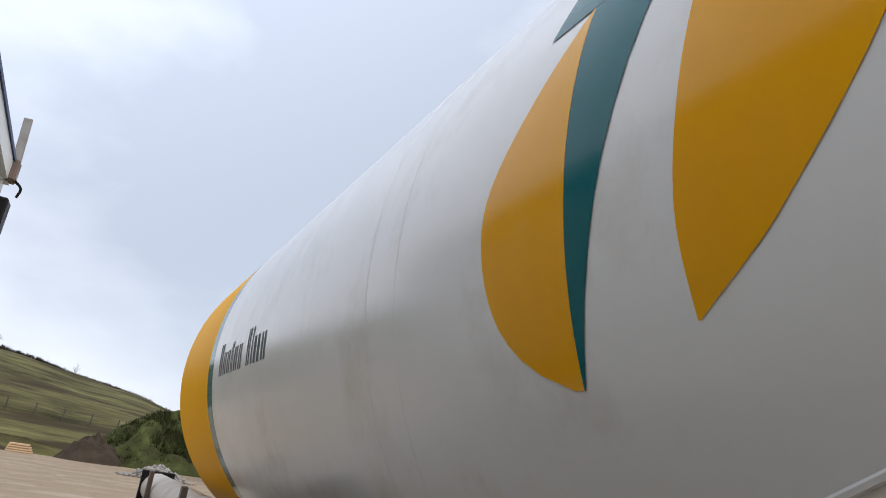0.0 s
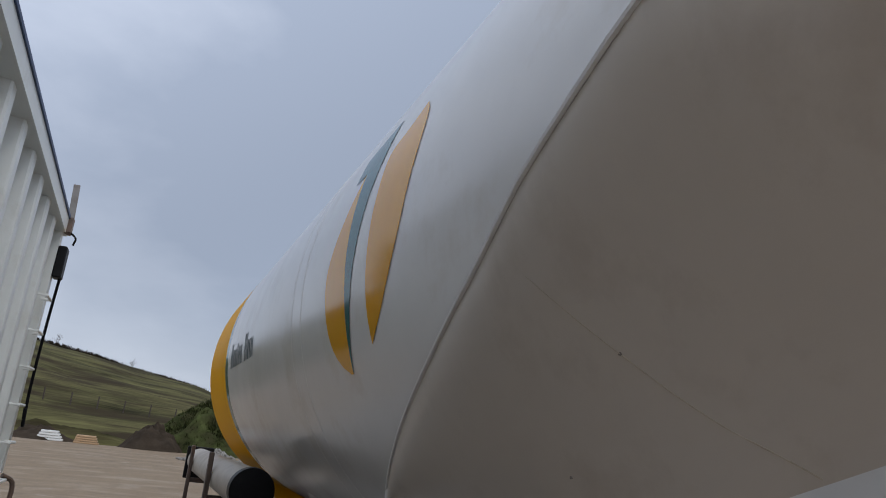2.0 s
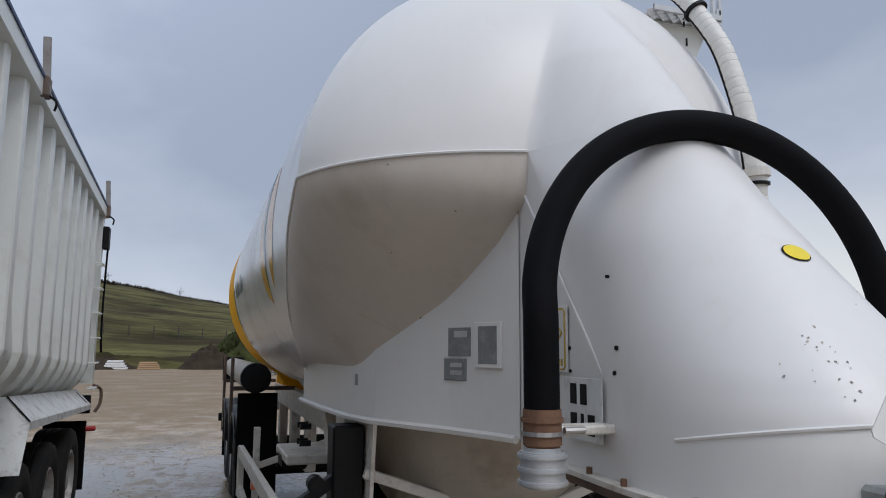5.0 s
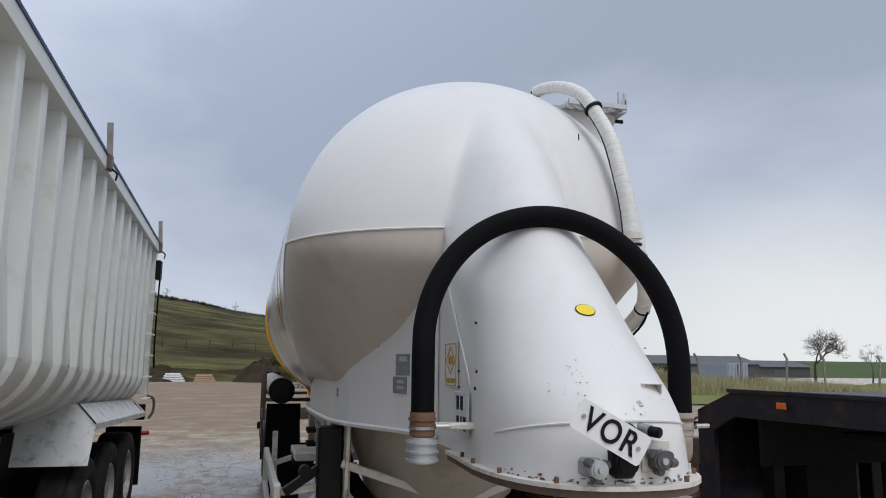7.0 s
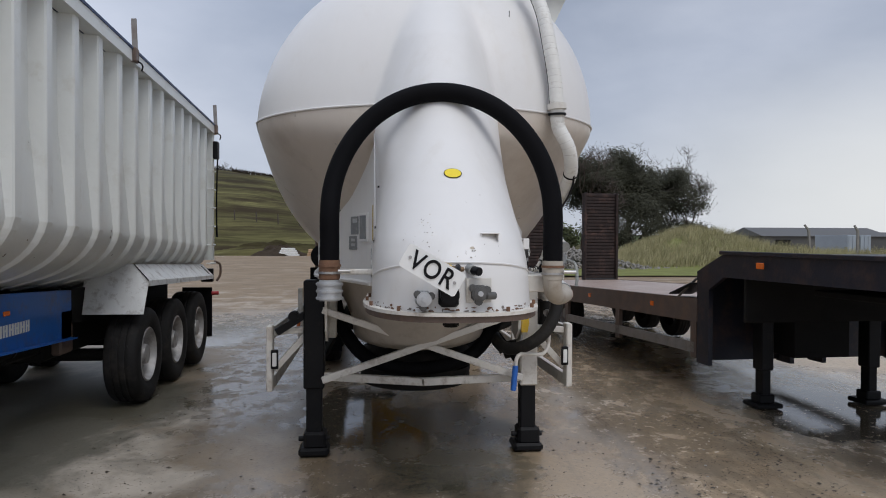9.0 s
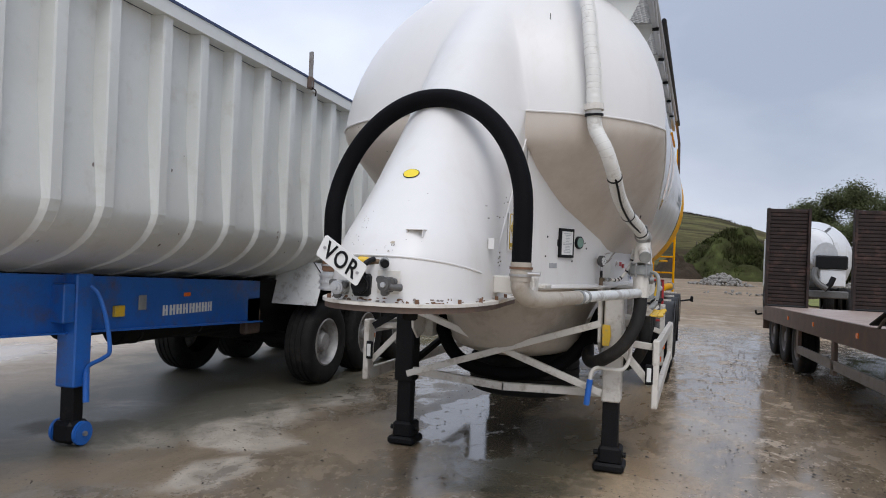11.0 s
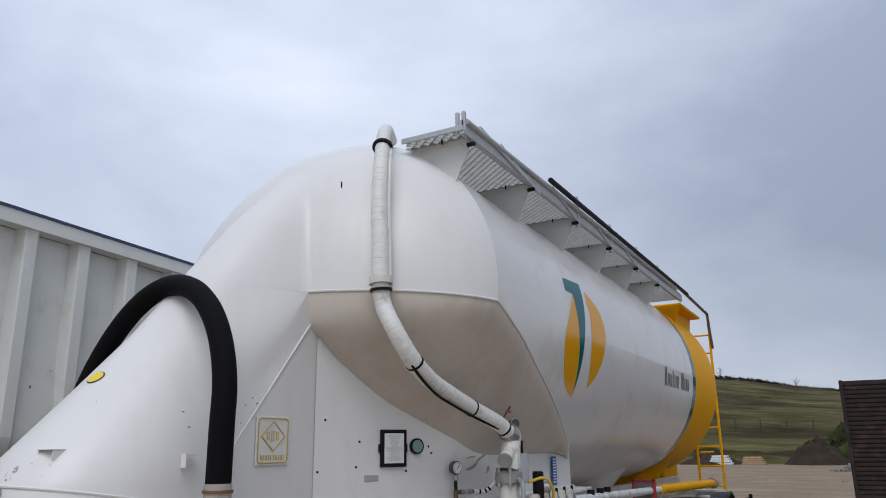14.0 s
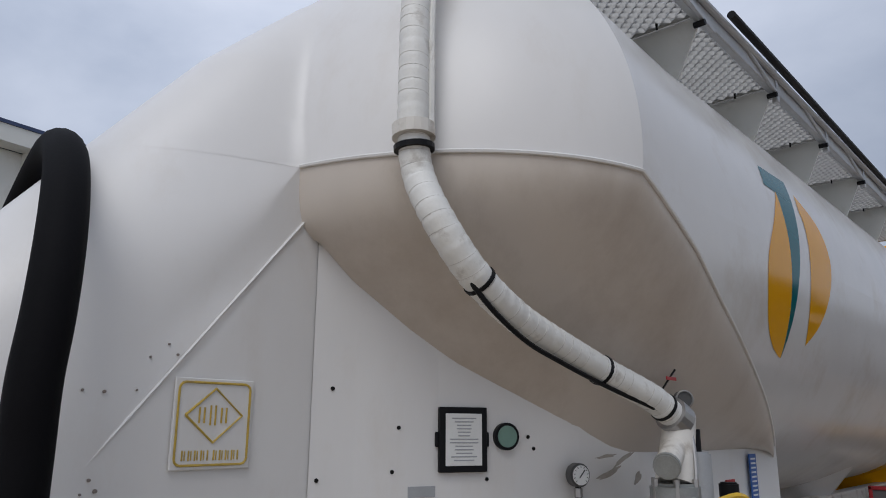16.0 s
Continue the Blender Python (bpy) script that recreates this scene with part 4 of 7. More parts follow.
# rust creeping up from the flange
for i in range(70):
    x = rng.uniform(-0.42, 0.46)
    p, n = on_neck(x, 1.462 + 0.022 * rng.random() ** 2, 0.0016)
    u = n.cross(Vector((0, 0, 1))).normalized()
    v = n.cross(u)
    k = rng.randint(6, 8)
    w, h = rng.uniform(0.004, 0.02), rng.uniform(0.002, 0.008)
    pts = [p + u * math.cos(2 * math.pi * j / k) * w * rng.uniform(0.5, 1.2) + v * math.sin(2 * math.pi * j / k) * h * rng.uniform(0.5, 1.4) for j in range(k)]
    mesh_ob("rust_patch", pts, [tuple(range(k))], RUST if i % 3 else CHIP, tank)

# ---- tanker: plates on the skirts ----


def skirt_frame(side, y, z):
    """A pose on a skirt: x along it towards +y, y up, z out."""
    for (x0, y0), (x1, y1) in zip(SKIRT, SKIRT[1:]):
        if y0 <= y <= y1:
            k = (y - y0) / (y1 - y0)
            d = Vector((side * (x1 - x0), y1 - y0, 0)).normalized()
            up = Vector((0, 0, 1))
            out = d.cross(up) * (1 if side > 0 else -1)
            m = Matrix((d, up, out)).transposed().to_4x4()
            m.translation = (side * (x0 + (x1 - x0) * k), y, z)
            return m
    raise ValueError(y)


def flat(name, side, y, z, w, h, t, material, parent=None, label="", off=0.0):
    m = skirt_frame(side, y, z) @ Matrix.Translation((0, 0, off))
    return part(name, box((-w / 2, -h / 2, 0), (w / 2, h / 2, t), 0.003, None, m), material, parent or tanker, label)


def flank_frame(side, y, z):
    """A pose on the neck's flank: x towards +y, y up, z out."""
    d, up = Vector((0.0, 1, 0)), Vector((0, 0, 1))
    out = Vector((side, 0, 0))
    m = Matrix((d, up, out)).transposed().to_4x4()
    near = min((neck_point(z, 1.0 + j / 40) for j in range(41)), key=lambda p: abs(p.y - y))
    m.translation = (side * (near.x + 0.004), y, z)
    return m


def maker_plate(side, y, z):
    """Raised yellow-edged maker's plate: frame, diamond and bars."""
    m = flank_frame(side, y, z)
    base = part("maker_plate", box((-0.1225, -0.122, 0), (0.1225, 0.122, 0.008), 0.003, None, m), WHITE_FRONT, tanker, "white plate with a raised yellow diamond emblem")
    m = m @ Matrix.Translation((0, 0, 0.0095))

    def line(name, pts, r=0.0034):
        part(name, tube([m @ Vector((*p, 0)) for p in pts], r, seg=6), PLATE_GOLD, base)

    a, b, c = 0.111, 0.110, 0.018
    edge = [(sx * (a - c) + c * math.cos(t), sy * (b - c) + c * math.sin(t)) for sx, sy, t0 in ((1, 1, 0), (-1, 1, 90), (-1, -1, 180), (1, -1, 270)) for t in (radians(t0 + k * 30) for k in range(4))]
    line("border", edge + edge[:1])
    line("diamond", [(-0.088, 0.022), (0, 0.095), (0.088, 0.022), (0, -0.051), (-0.088, 0.022)])
    for x, h in ((-0.038, 0.042), (-0.004, 0.054), (0.030, 0.042)):
        for dx in (-0.008, 0.007):
            line("emblem_bar", [(x + dx, 0.022 - h / 2), (x + dx, 0.022 + h / 2)], 0.0026)
    for i in range(10):
        x = -0.085 + 0.0189 * i
        part("letter_bar", box((x - 0.0055, -0.098, -0.002), (x - 0.0015, -0.071, 0.0015), 0.0008, None, m), PLATE_GOLD, base)
        if i % 5 != 4:
            part("letter_bar", box((x + 0.0025, -0.097, -0.002), (x + 0.0055, -0.072, 0.001), 0.0008, None, m), PLATE_GOLD, base)


maker_plate(1, 1.992, 1.868)
maker_plate(-1, 2.03, 1.905)
doc = flat("document_holder", 1, 2.835, 1.822, 0.178, 0.215, 0.02, BLACK_PAINT, tanker, "black framed document holder with a printed sheet")
flat("sheet", 1, 2.835, 1.822, 0.135, 0.172, 0.003, PAPER, doc, "white printed sheet", 0.019)
for i in range(13):
    w = rng.uniform(0.04, 0.11)
    flat("print_bar", 1, 2.835 - 0.0, 1.822 + 0.07 - i * 0.0115, w, 0.004, 0.001, PRINT, doc, "", 0.0222)
for dy in (-0.10, 0.10):
    flat("holder_latch", 1, 2.835 + dy * 0.77, 1.822, 0.03, 0.05, 0.012, BLACK_PAINT, doc)
m = skirt_frame(1, 2.985, 1.832)
part("sight_disc", cyl(m @ Vector((0, 0, 0)), m @ Vector((0, 0, 0.02)), 0.047, seg=24), BLACK_PAINT, tanker, "round green disc in a black rim")
part("disc_face", cyl(m @ Vector((0, 0, 0.02)), m @ Vector((0, 0, 0.023)), 0.037, seg=24), GREEN_DISC, tanker)
flat("label_plate", 1, 2.70, 1.655, 0.10, 0.035, 0.003, PRINT, tanker, "small grey label")
# left: grey boxes with faded labels
b1 = flat("label_plate", -1, 2.70, 1.90, 0.155, 0.13, 0.006, GREY_BOX, tanker, "grey faded information plate")
flat("label_strip", -1, 2.69, 1.935, 0.09, 0.03, 0.001, GALV, b1, "", 0.0062)
b2 = flat("label_plate", -1, 2.725, 1.775, 0.155, 0.10, 0.009, GREY_BOX, tanker, "grey faded information plate")
for dz in (0.02, -0.015):
    flat("label_strip", -1, 2.715, 1.775 + dz, 0.08, 0.02, 0.001, GALV, b2, "", 0.0092)
hold = flat("document_holder", -1, 2.51, 1.885, 0.165, 0.20, 0.018, WHITE_FRONT, tanker, "white framed empty document holder")
flat("window", -1, 2.51, 1.885, 0.12, 0.165, 0.003, GREY_BOX, hold, "grey clouded window", 0.017)
flat("paint_scuff", -1, 3.50, 1.70, 0.04, 0.06, 0.0012, GREY_CAST, tanker, "grey scuffed paint patch")
# number plate with bars in place of its writing
npm = Matrix.Translation((-0.425, 1.78, 1.665)) @ Matrix(((0, 0, -1, 0), (-1, 0, 0, 0), (0, 1, 0, 0), (0, 0, 0, 1)))
num = part("number_plate", box((-0.13, -0.105, 0), (0.13, 0.105, 0.004), 0.002, None, npm), GUARD_WHITE, tanker, "scuffed grey plate with dark bars")
for x, z, w in ((-0.06, 0.05, 0.045), (0.01, 0.05, 0.045), (-0.06, -0.05, 0.045), (0.0, -0.05, 0.02), (0.06, -0.05, 0.045)):
    part("plate_bar", box((x - w / 2, z - 0.035, 0.004), (x + w / 2, z + 0.035, 0.006), 0.001, None, npm), BLACK_PAINT, num)
for side, y, z in ((1, 3.07, 1.83), (1, 3.09, 1.79), (1, 2.62, 1.86), (1, 2.60, 1.72), (1, 2.92, 1.69), (-1, 2.95, 2.02), (1, 2.36, 1.70), (1, 2.40, 1.98)):
    mm = skirt_frame(side, y, z)
    part("hole", cyl(mm @ Vector((0, 0, 0)), mm @ Vector((0, 0, 0.003)), 0.007, seg=8), DARK, tanker)

# bolt holes and chips on the neck's flanks
for side, y, z, r in ((-1, 1.903, 1.871, 7), (-1, 1.588, 1.872, 8), (-1, 1.592, 1.792, 8), (-1, 1.665, 2.111, 6), (-1, 1.90, 1.79, 6), (1, 1.802, 2.039, 5), (1, 1.877, 2.05, 6), (1, 1.633, 1.946, 5), (1, 1.687, 1.944, 7), (1, 1.686, 1.706, 9), (1, 1.668, 1.732, 7), (1, 1.638, 1.674, 8), (1, 1.677, 1.656, 9), (1, 1.71, 1.68, 6), (1, 1.65, 1.70, 5), (1, 1.852, 2.077, 5), (1, 1.77, 1.951, 4), (1, 1.41, 1.994, 5), (1, 1.446, 1.927, 5)):
    mm = flank_frame(side, y, z)
    part("chip", cyl(mm @ Vector((0, 0, -0.01)), mm @ Vector((0, 0, 0.0015)), r * (0.001 if side < 0 else 0.0006), seg=7), DARK if side < 0 else CHIP, tank)

# pressure gauge with its line
mm = skirt_frame(1, 3.226, 1.70)
gauge = part("pressure_gauge", cyl(mm @ Vector((0, 0, 0.03)), mm @ Vector((0, 0, 0.07)), 0.041, seg=24, bevel=0.005), DARK_CAST, tanker, "round steel pressure gauge", smooth=True)
part("dial", cyl(mm @ Vector((0, 0, 0.070)), mm @ Vector((0, 0, 0.072)), 0.034, seg=24), PAPER, gauge, "white dial")
part("needle", box((-0.0015, -0.012, 0.073), (0.0015, 0.024, 0.0745), 0.0, None, mm @ Matrix.Rotation(radians(-40), 4, "Z")), BLACK_PAINT, gauge)
for k in range(11):
    part("dial_mark", box((-0.001, 0.025, 0.072), (0.001, 0.031, 0.0732), 0.0, None, mm @ Matrix.Rotation(radians(-135 + 27 * k), 4, "Z")), BLACK_PAINT, gauge)
part("gauge_stem", cyl(mm @ Vector((0, -0.14, 0.05)), mm @ Vector((0, -0.04, 0.05)), 0.011, seg=10), BLACK_PAINT, gauge)
part("gauge_nut", cyl(mm @ Vector((0, -0.075, 0.05)), mm @ Vector((0, -0.045, 0.05)), 0.015, seg=6), STEEL, gauge)
part("gauge_tee", cyl(mm @ Vector((0, -0.19, 0.05)), mm @ Vector((0, -0.13, 0.05)), 0.015, seg=8), BRASS, gauge)
for u, r, material in ((0.01, 0.013, BRASS), (0.04, 0.016, STEEL), (0.07, 0.012, GALV), (0.10, 0.016, STEEL), (0.13, 0.012, BRASS)):
    part("gauge_fitting", cyl(mm @ Vector((u, -0.145, 0.05)), mm @ Vector((u + 0.022, -0.145, 0.05)), r, seg=8), material, gauge)
sag = smooth_path([mm @ Vector((0.14, -0.145, 0.05)), mm @ Vector((0.22, -0.145, 0.07)), mm @ Vector((0.28, -0.09, 0.10)), mm @ Vector((0.31, 0.0, 0.13)), mm @ Vector((0.31, 0.10, 0.15))], 6)
gauge_line = part("gauge_line", tube(sag, 0.013, seg=10), LAGGING, gauge, "white lagged air line", smooth=True)
for k in (3, 6, 8, 13, 19):
    p, q = sag[k], (sag[k + 1] - sag[k]).normalized()
    part("line_tape", cyl(p - q * 0.006, p + q * 0.006, 0.0145, seg=10), BLACK_PAINT, gauge_line)

# old grease smeared over the skirt behind the gauge
for u, v, w, h, turn in ((0.17, 0.00, 0.11, 0.010, 22), (0.24, 0.05, 0.10, 0.008, 30), (0.16, 0.06, 0.09, 0.006, 8), (0.30, -0.02, 0.05, 0.012, 60)):
    ring = [((1 + 0.25 * math.sin(5 * a + u * 40)) * w * math.cos(a) / 2, (1 + 0.3 * math.sin(3 * a + v * 60)) * h * math.sin(a)) for a in frange(0, 2 * math.pi, 18)[:-1]]
    part("grease_smear", slab(ring, 0.0012, mm @ Matrix.Translation((u, v, 0.0008)) @ Matrix.Rotation(radians(turn), 4, "Z")), SMEAR, tank)

# ---- tanker: air riser hose with white lagging ----
riser = smooth_path([(1.12, 3.40, 1.90), (1.09, 3.27, 1.97), (1.03, 3.05, 2.05), (1.0, 2.80, 2.13), (0.99, 2.62, 2.19), (0.98, 2.44, 2.29), (0.935, 2.34, 2.437), (0.86, 2.335, 2.584), (0.847, 2.325, 2.72), (0.832, 2.339, 2.936), (0.802, 2.372, 3.162), (0.768, 2.43, 3.397), (0.715, 2.525, 3.60), (0.665, 2.62, 3.75), (0.60, 2.74, 3.84), (0.53, 2.87, 3.885), (0.47, 3.0, 3.89)], 6)
wound = []
for a, b in zip(riser, riser[1:]):
    wound += [a.lerp(b, k / 4) for k in range(4)]
lap = [0.0]
for a, b in zip(wound, wound[1:]):
    lap.append(lap[-1] + (b - a).length)


def wrap_radius(t):
    """Taper of the hose, with the saw-tooth of overlapped tape turns."""
    d = lap[min(len(lap) - 1, round(t * (len(wound) - 1)))]
    return 0.047 - 0.006 * min(1, max(0, (t - 0.6) * 3)) + 0.0026 * ((d / 0.046) % 1.0)


air_hose = part("air_hose", tube(wound, wrap_radius, seg=18), LAGGING, tanker, "white tape-wound air hose with bands", smooth=True, sharp=28)


edges = bmesh.new()
turn = 1
for i in range(1, len(wound) - 1):
    if lap[i] > turn * 0.046:
        d = (wound[i + 1] - wound[i - 1]).normalized()
        d = (d + Vector((0.06, 0.04, 0.08))).normalized()
        r = wrap_radius(i / (len(wound) - 1)) + 0.0012
        if turn % 5:
            cyl(wound[i] - d * 0.001, wound[i] + d * 0.001, r, edges, seg=18)
        turn += 1
tagged(part("tape_edges", edges, TAPE_EDGE, air_hose), "dirty edges of the wound tape", kind="stuff")


def band_at(i, r, h, m, name="hose_band"):
    p, d = riser[i], (riser[min(i + 1, len(riser) - 1)] - riser[max(i - 1, 0)]).normalized()
    part(name, cyl(p - d * h, p + d * h, r, seg=18), m, air_hose)


for i in (3, 12, 29):
    band_at(i, 0.0525, 0.006, BLACK_PAINT)
band_at(48, 0.066, 0.02, WHITE_FRAME, "hose_collar")
band_at(46, 0.062, 0.008, BLACK_PAINT)
band_at(73, 0.064, 0.008, BLACK_PAINT)
band_at(0, 0.062, 0.03, STEEL, "hose_collar")
part("cable", tube([p + Vector((0.022, 0.012, -0.042 - 0.03 * math.sin(math.pi * k / 43))) for k, p in enumerate(riser[4:48])], 0.008, seg=8), BLACK_PAINT, air_hose, "black cable", smooth=True)
part("cable", tube([p + Vector((0.04, 0.035, 0.0)) for p in riser[48:74]], 0.012, seg=8), LAGGING, air_hose, smooth=True)
part("cable", tube([p + Vector((-0.034, 0.036, 0.0)) for p in riser[48:96]], 0.010, seg=6), BLACK_PAINT, air_hose, smooth=True)
part("tie_wire", cyl((1.07, 3.40, 1.99), (1.09, 3.49, 2.075), 0.004, seg=6), BLACK_PAINT, air_hose)
part("warning_strip", box((1.085, 3.42, 2.035), (1.089, 3.50, 2.047), 0.0), RED, air_hose, "red warning strip")

# riser valve
valve = part("riser_valve", cyl((1.12, 3.36, 1.42), (1.12, 3.36, 1.62), 0.062, seg=18, bevel=0.008), WHITE_FRAME, tanker, "white cast riser valve with gauge", smooth=True)
part("valve_flange", cyl((1.12, 3.36, 1.60), (1.12, 3.36, 1.68), 0.085, seg=18, bevel=0.01), GREY_CAST, valve, smooth=True)
part("valve_body", cyl((1.12, 3.36, 1.68), (1.12, 3.44, 1.91), 0.066, seg=18, r2=0.056), WHITE_FRAME, valve, smooth=True)
part("valve_branch", cyl((1.12, 3.38, 1.80), (1.15, 3.25, 1.745), 0.042, seg=16, bevel=0.006), WHITE_FRAME, valve, smooth=True)
part("valve_lever", tube(smooth_path([(1.20, 3.32, 1.63), (1.25, 3.27, 1.60), (1.26, 3.24, 1.50), (1.25, 3.23, 1.42)], 4), 0.014, seg=8), GREY_CAST, valve, smooth=True)
part("valve_gauge", cyl((1.10, 3.50, 1.965), (1.125, 3.475, 1.965), 0.032, seg=20, bevel=0.005), DARK_CAST, valve, "steel gauge", smooth=True)
part("gauge_rim", lathe([(0.033, 0.0), (0.034, 0.004), (0.030, 0.008), (0.027, 0.004)], (1.125, 3.475, 1.965), (0.7, -0.7, 0), 20), STEEL, valve, smooth=True)
part("gauge_stem", cyl((1.12, 3.48, 1.86), (1.12, 3.48, 1.93), 0.012, seg=8), STEEL, valve)
for k in range(6):
    a = math.pi * k / 3
    c = Vector((1.12 + 0.075 * math.cos(a), 3.36 + 0.075 * math.sin(a), 0))
    part("flange_bolt", cyl(c + Vector((0, 0, 1.585)), c + Vector((0, 0, 1.695)), 0.011, seg=6), STEEL, valve)
part("branch_cap", cyl((1.15, 3.25, 1.745), (1.155, 3.23, 1.737), 0.046, seg=16, bevel=0.005), GREY_CAST, valve, smooth=True)
part("side_cock", cyl((1.12, 3.40, 1.66), (1.02, 3.52, 1.62), 0.03, seg=12), GREY_CAST, valve, smooth=True)
part("gauge_pipe", tube(smooth_path([(1.15, 3.42, 1.90), (1.18, 3.40, 1.80), (1.19, 3.37, 1.66), (1.17, 3.34, 1.56)], 5), 0.008, seg=8), STEEL, valve, smooth=True)
part("relief_valve", cyl((1.12, 3.56, 1.60), (1.12, 3.56, 1.78), 0.05, seg=16, bevel=0.008), GALV, tanker, "grey relief valve", smooth=True)
part("relief_cap", cyl((1.12, 3.56, 1.78), (1.12, 3.56, 1.86), 0.018, seg=10), BLACK_PAINT, tanker)
part("relief_valve", cyl((1.12, 3.84, 1.48), (1.12, 3.84, 1.66), 0.038, seg=14, bevel=0.006), BLACK_PAINT, tanker, "black relief valve", smooth=True)
part("relief_knob", cyl((1.12, 3.87, 1.55), (1.17, 3.91, 1.55), 0.04, seg=14, bevel=0.006), STEEL, tanker, smooth=True)

# manifold of taps on the pipe
for i, y in enumerate((3.72, 3.88, 4.04, 4.20, 4.36)):
    tap = part("manifold_tap", cyl((1.13, y, 1.26), (1.13, y, 1.52), 0.045, seg=14, bevel=0.006), WHITE_FRAME, tanker, "white tap with a yellow lever", smooth=True)
    part("tap_flange", cyl((1.13, y, 1.40), (1.13, y, 1.425), 0.066, seg=14), GREY_CAST, tap)
    part("tap_flange", cyl((1.13, y, 1.30), (1.13, y, 1.32), 0.06, seg=14), WHITE_FRAME, tap)
    lever = part("tap_lever", tube(smooth_path([(1.16, y, 1.275), (1.20, y + 0.01, 1.26), (1.24, y + 0.02, 1.262)], 4), 0.009, seg=8), YELLOW_LINE, tap, "yellow lever", smooth=True)
    part("lever_knob", cyl((1.235, y + 0.015, 1.262), (1.28, y + 0.03, 1.268 + 0.01 * (i % 2)), 0.016, seg=8, bevel=0.004), YELLOW_LINE, lever, smooth=True)
    part("joint_ring", cyl((1.13, y, 1.355), (1.13, y, 1.375), 0.052, seg=14), BLACK_PAINT, tap)
    part("tap_gland", cyl((1.15, y, 1.33), (1.205, y, 1.33), 0.022, seg=8), GREY_CAST, tap)
    part("clamp_bolt", cyl((1.14, y + 0.085, 1.36), (1.14, y + 0.085, 1.54), 0.010, seg=6), BLACK_PAINT, tap)
    part("pipe_clamp", cyl((1.10, y + 0.075, 1.44), (1.10, y + 0.095, 1.44), 0.07, seg=14), GREY_CAST, tap)
for y in (5.0, 5.25, 5.45):
    tap = part("outlet_tap", cyl((1.10, y, 1.22), (1.10, y, 1.36), 0.045, seg=14, bevel=0.006), WHITE_FRAME, tanker, "worn white outlet tap on a black hose", smooth=True)
    part("tap_hose", tube(smooth_path([(1.10, y, 1.24), (1.10, y, 1.05), (1.05, y + 0.03, 0.92), (0.9, y + 0.05, 0.85)], 5), 0.036, seg=12), HOSE_DUSTY, tap, "black rubber hose", smooth=True)
    part("tap_handle", cyl((1.14, y, 1.30), (1.20, y + 0.03, 1.31), 0.014, seg=8), BLACK_PAINT, tap)
    part("tap_flange", cyl((1.10, y, 1.22), (1.10, y, 1.245), 0.07, seg=14), WHITE_FRAME, tap)
    part("tap_knob", cyl((1.10, y, 1.44), (1.10, y, 1.48), 0.03, seg=10), BLACK_PAINT, tap)
part("yellow_air_line", tube(smooth_path([(1.14, 3.62, 1.60), (1.20, 3.75, 1.62), (1.22, 3.85, 1.54), (1.20, 3.87, 1.42)], 5), 0.010, seg=8), YELLOW_LINE, tanker, "yellow air line", smooth=True)
drop = smooth_path([(1.12, 3.36, 1.48), (1.12, 3.33, 1.32), (1.08, 3.29, 1.17), (1.0, 3.27, 1.04), (0.88, 3.30, 0.94), (0.77, 3.44, 0.88), (0.70, 3.62, 0.88), (0.66, 3.85, 0.96), (0.62, 4.1, 1.08)], 6)
part("drop_hose", tube(drop, 0.052, seg=14), HOSE_DUSTY, tanker, "dusty black rubber drop hose", smooth=True)
for y, z in ((3.80, 1.25), (4.1, 1.25)):
    part("drop_hose", tube(smooth_path([(1.13, y, z), (1.13, y + 0.03, 1.05), (1.05, y + 0.1, 0.85), (0.8, y + 0.2, 0.75)], 5), 0.05, seg=12), HOSE_DUSTY, tanker, "dusty black rubber drop hose", smooth=True)
part("suction_hose", tube(smooth_path([(0.75, 4.05, 1.25), (0.66, 3.82, 1.02), (0.42, 3.68, 0.78), (0.0, 3.62, 0.69), (-0.42, 3.68, 0.76), (-0.66, 3.82, 1.0), (-0.75, 4.05, 1.25)], 7), 0.06, seg=14), RUBBER, tanker, "black rubber suction hose slung below the hopper", smooth=True)
lab = box((0.932, 4.60, 1.53), (0.936, 4.69, 1.745), 0.0)
blue_label = part("blue_label", lab, BLUE_LABEL, tanker, "blue instruction label")
for i in range(9):
    part("print_bar", box((0.936, 4.615, 1.55 + i * 0.021), (0.9375, 4.675, 1.558 + i * 0.021), 0.0), PAPER, blue_label)
for y, z in ((4.05, 1.64), (4.35, 1.60), (3.80, 1.66)):
    part("warning_strip", box((0.905, y, z), (0.915, y + 0.10, z + 0.035), 0.0), RED, tanker, "small red warning label")
part("shelf", box((0.90, 3.7, 1.47), (1.08, 5.1, 1.50)), WHITE_FRAME, tanker)

# ---- tanker: frame under the tank ----
for side in (1, -1):
    part("frame_rail", box((side * 0.40, 4.5, 1.10), (side * 0.52, 11.1, 1.36), 0.01), WHITE_FRAME if side > 0 else WHITE_FRAME, tanker)
    part("frame_gusset", slab([(3.3, 1.52), (3.85, 1.52), (3.65, 1.0), (3.5, 0.95), (3.38, 1.05)], 0.02, Matrix(((0, 0, 1, side * 0.80), (1, 0, 0, 0), (0, 1, 0, 0), (0, 0, 0, 1)))), WHITE_FRAME, tanker)
    part("frame_strut", beam((side * 0.82, 4.6, 1.5), (side * 0.75, 4.45, 0.95), 0.10, 0.05), WHITE_FRAME, tanker)
    part("cross_tray", box((side * 0.3, 4.9, 1.05), (side * 1.05, 5.6, 1.12), 0.01), WHITE_FRAME, tanker)


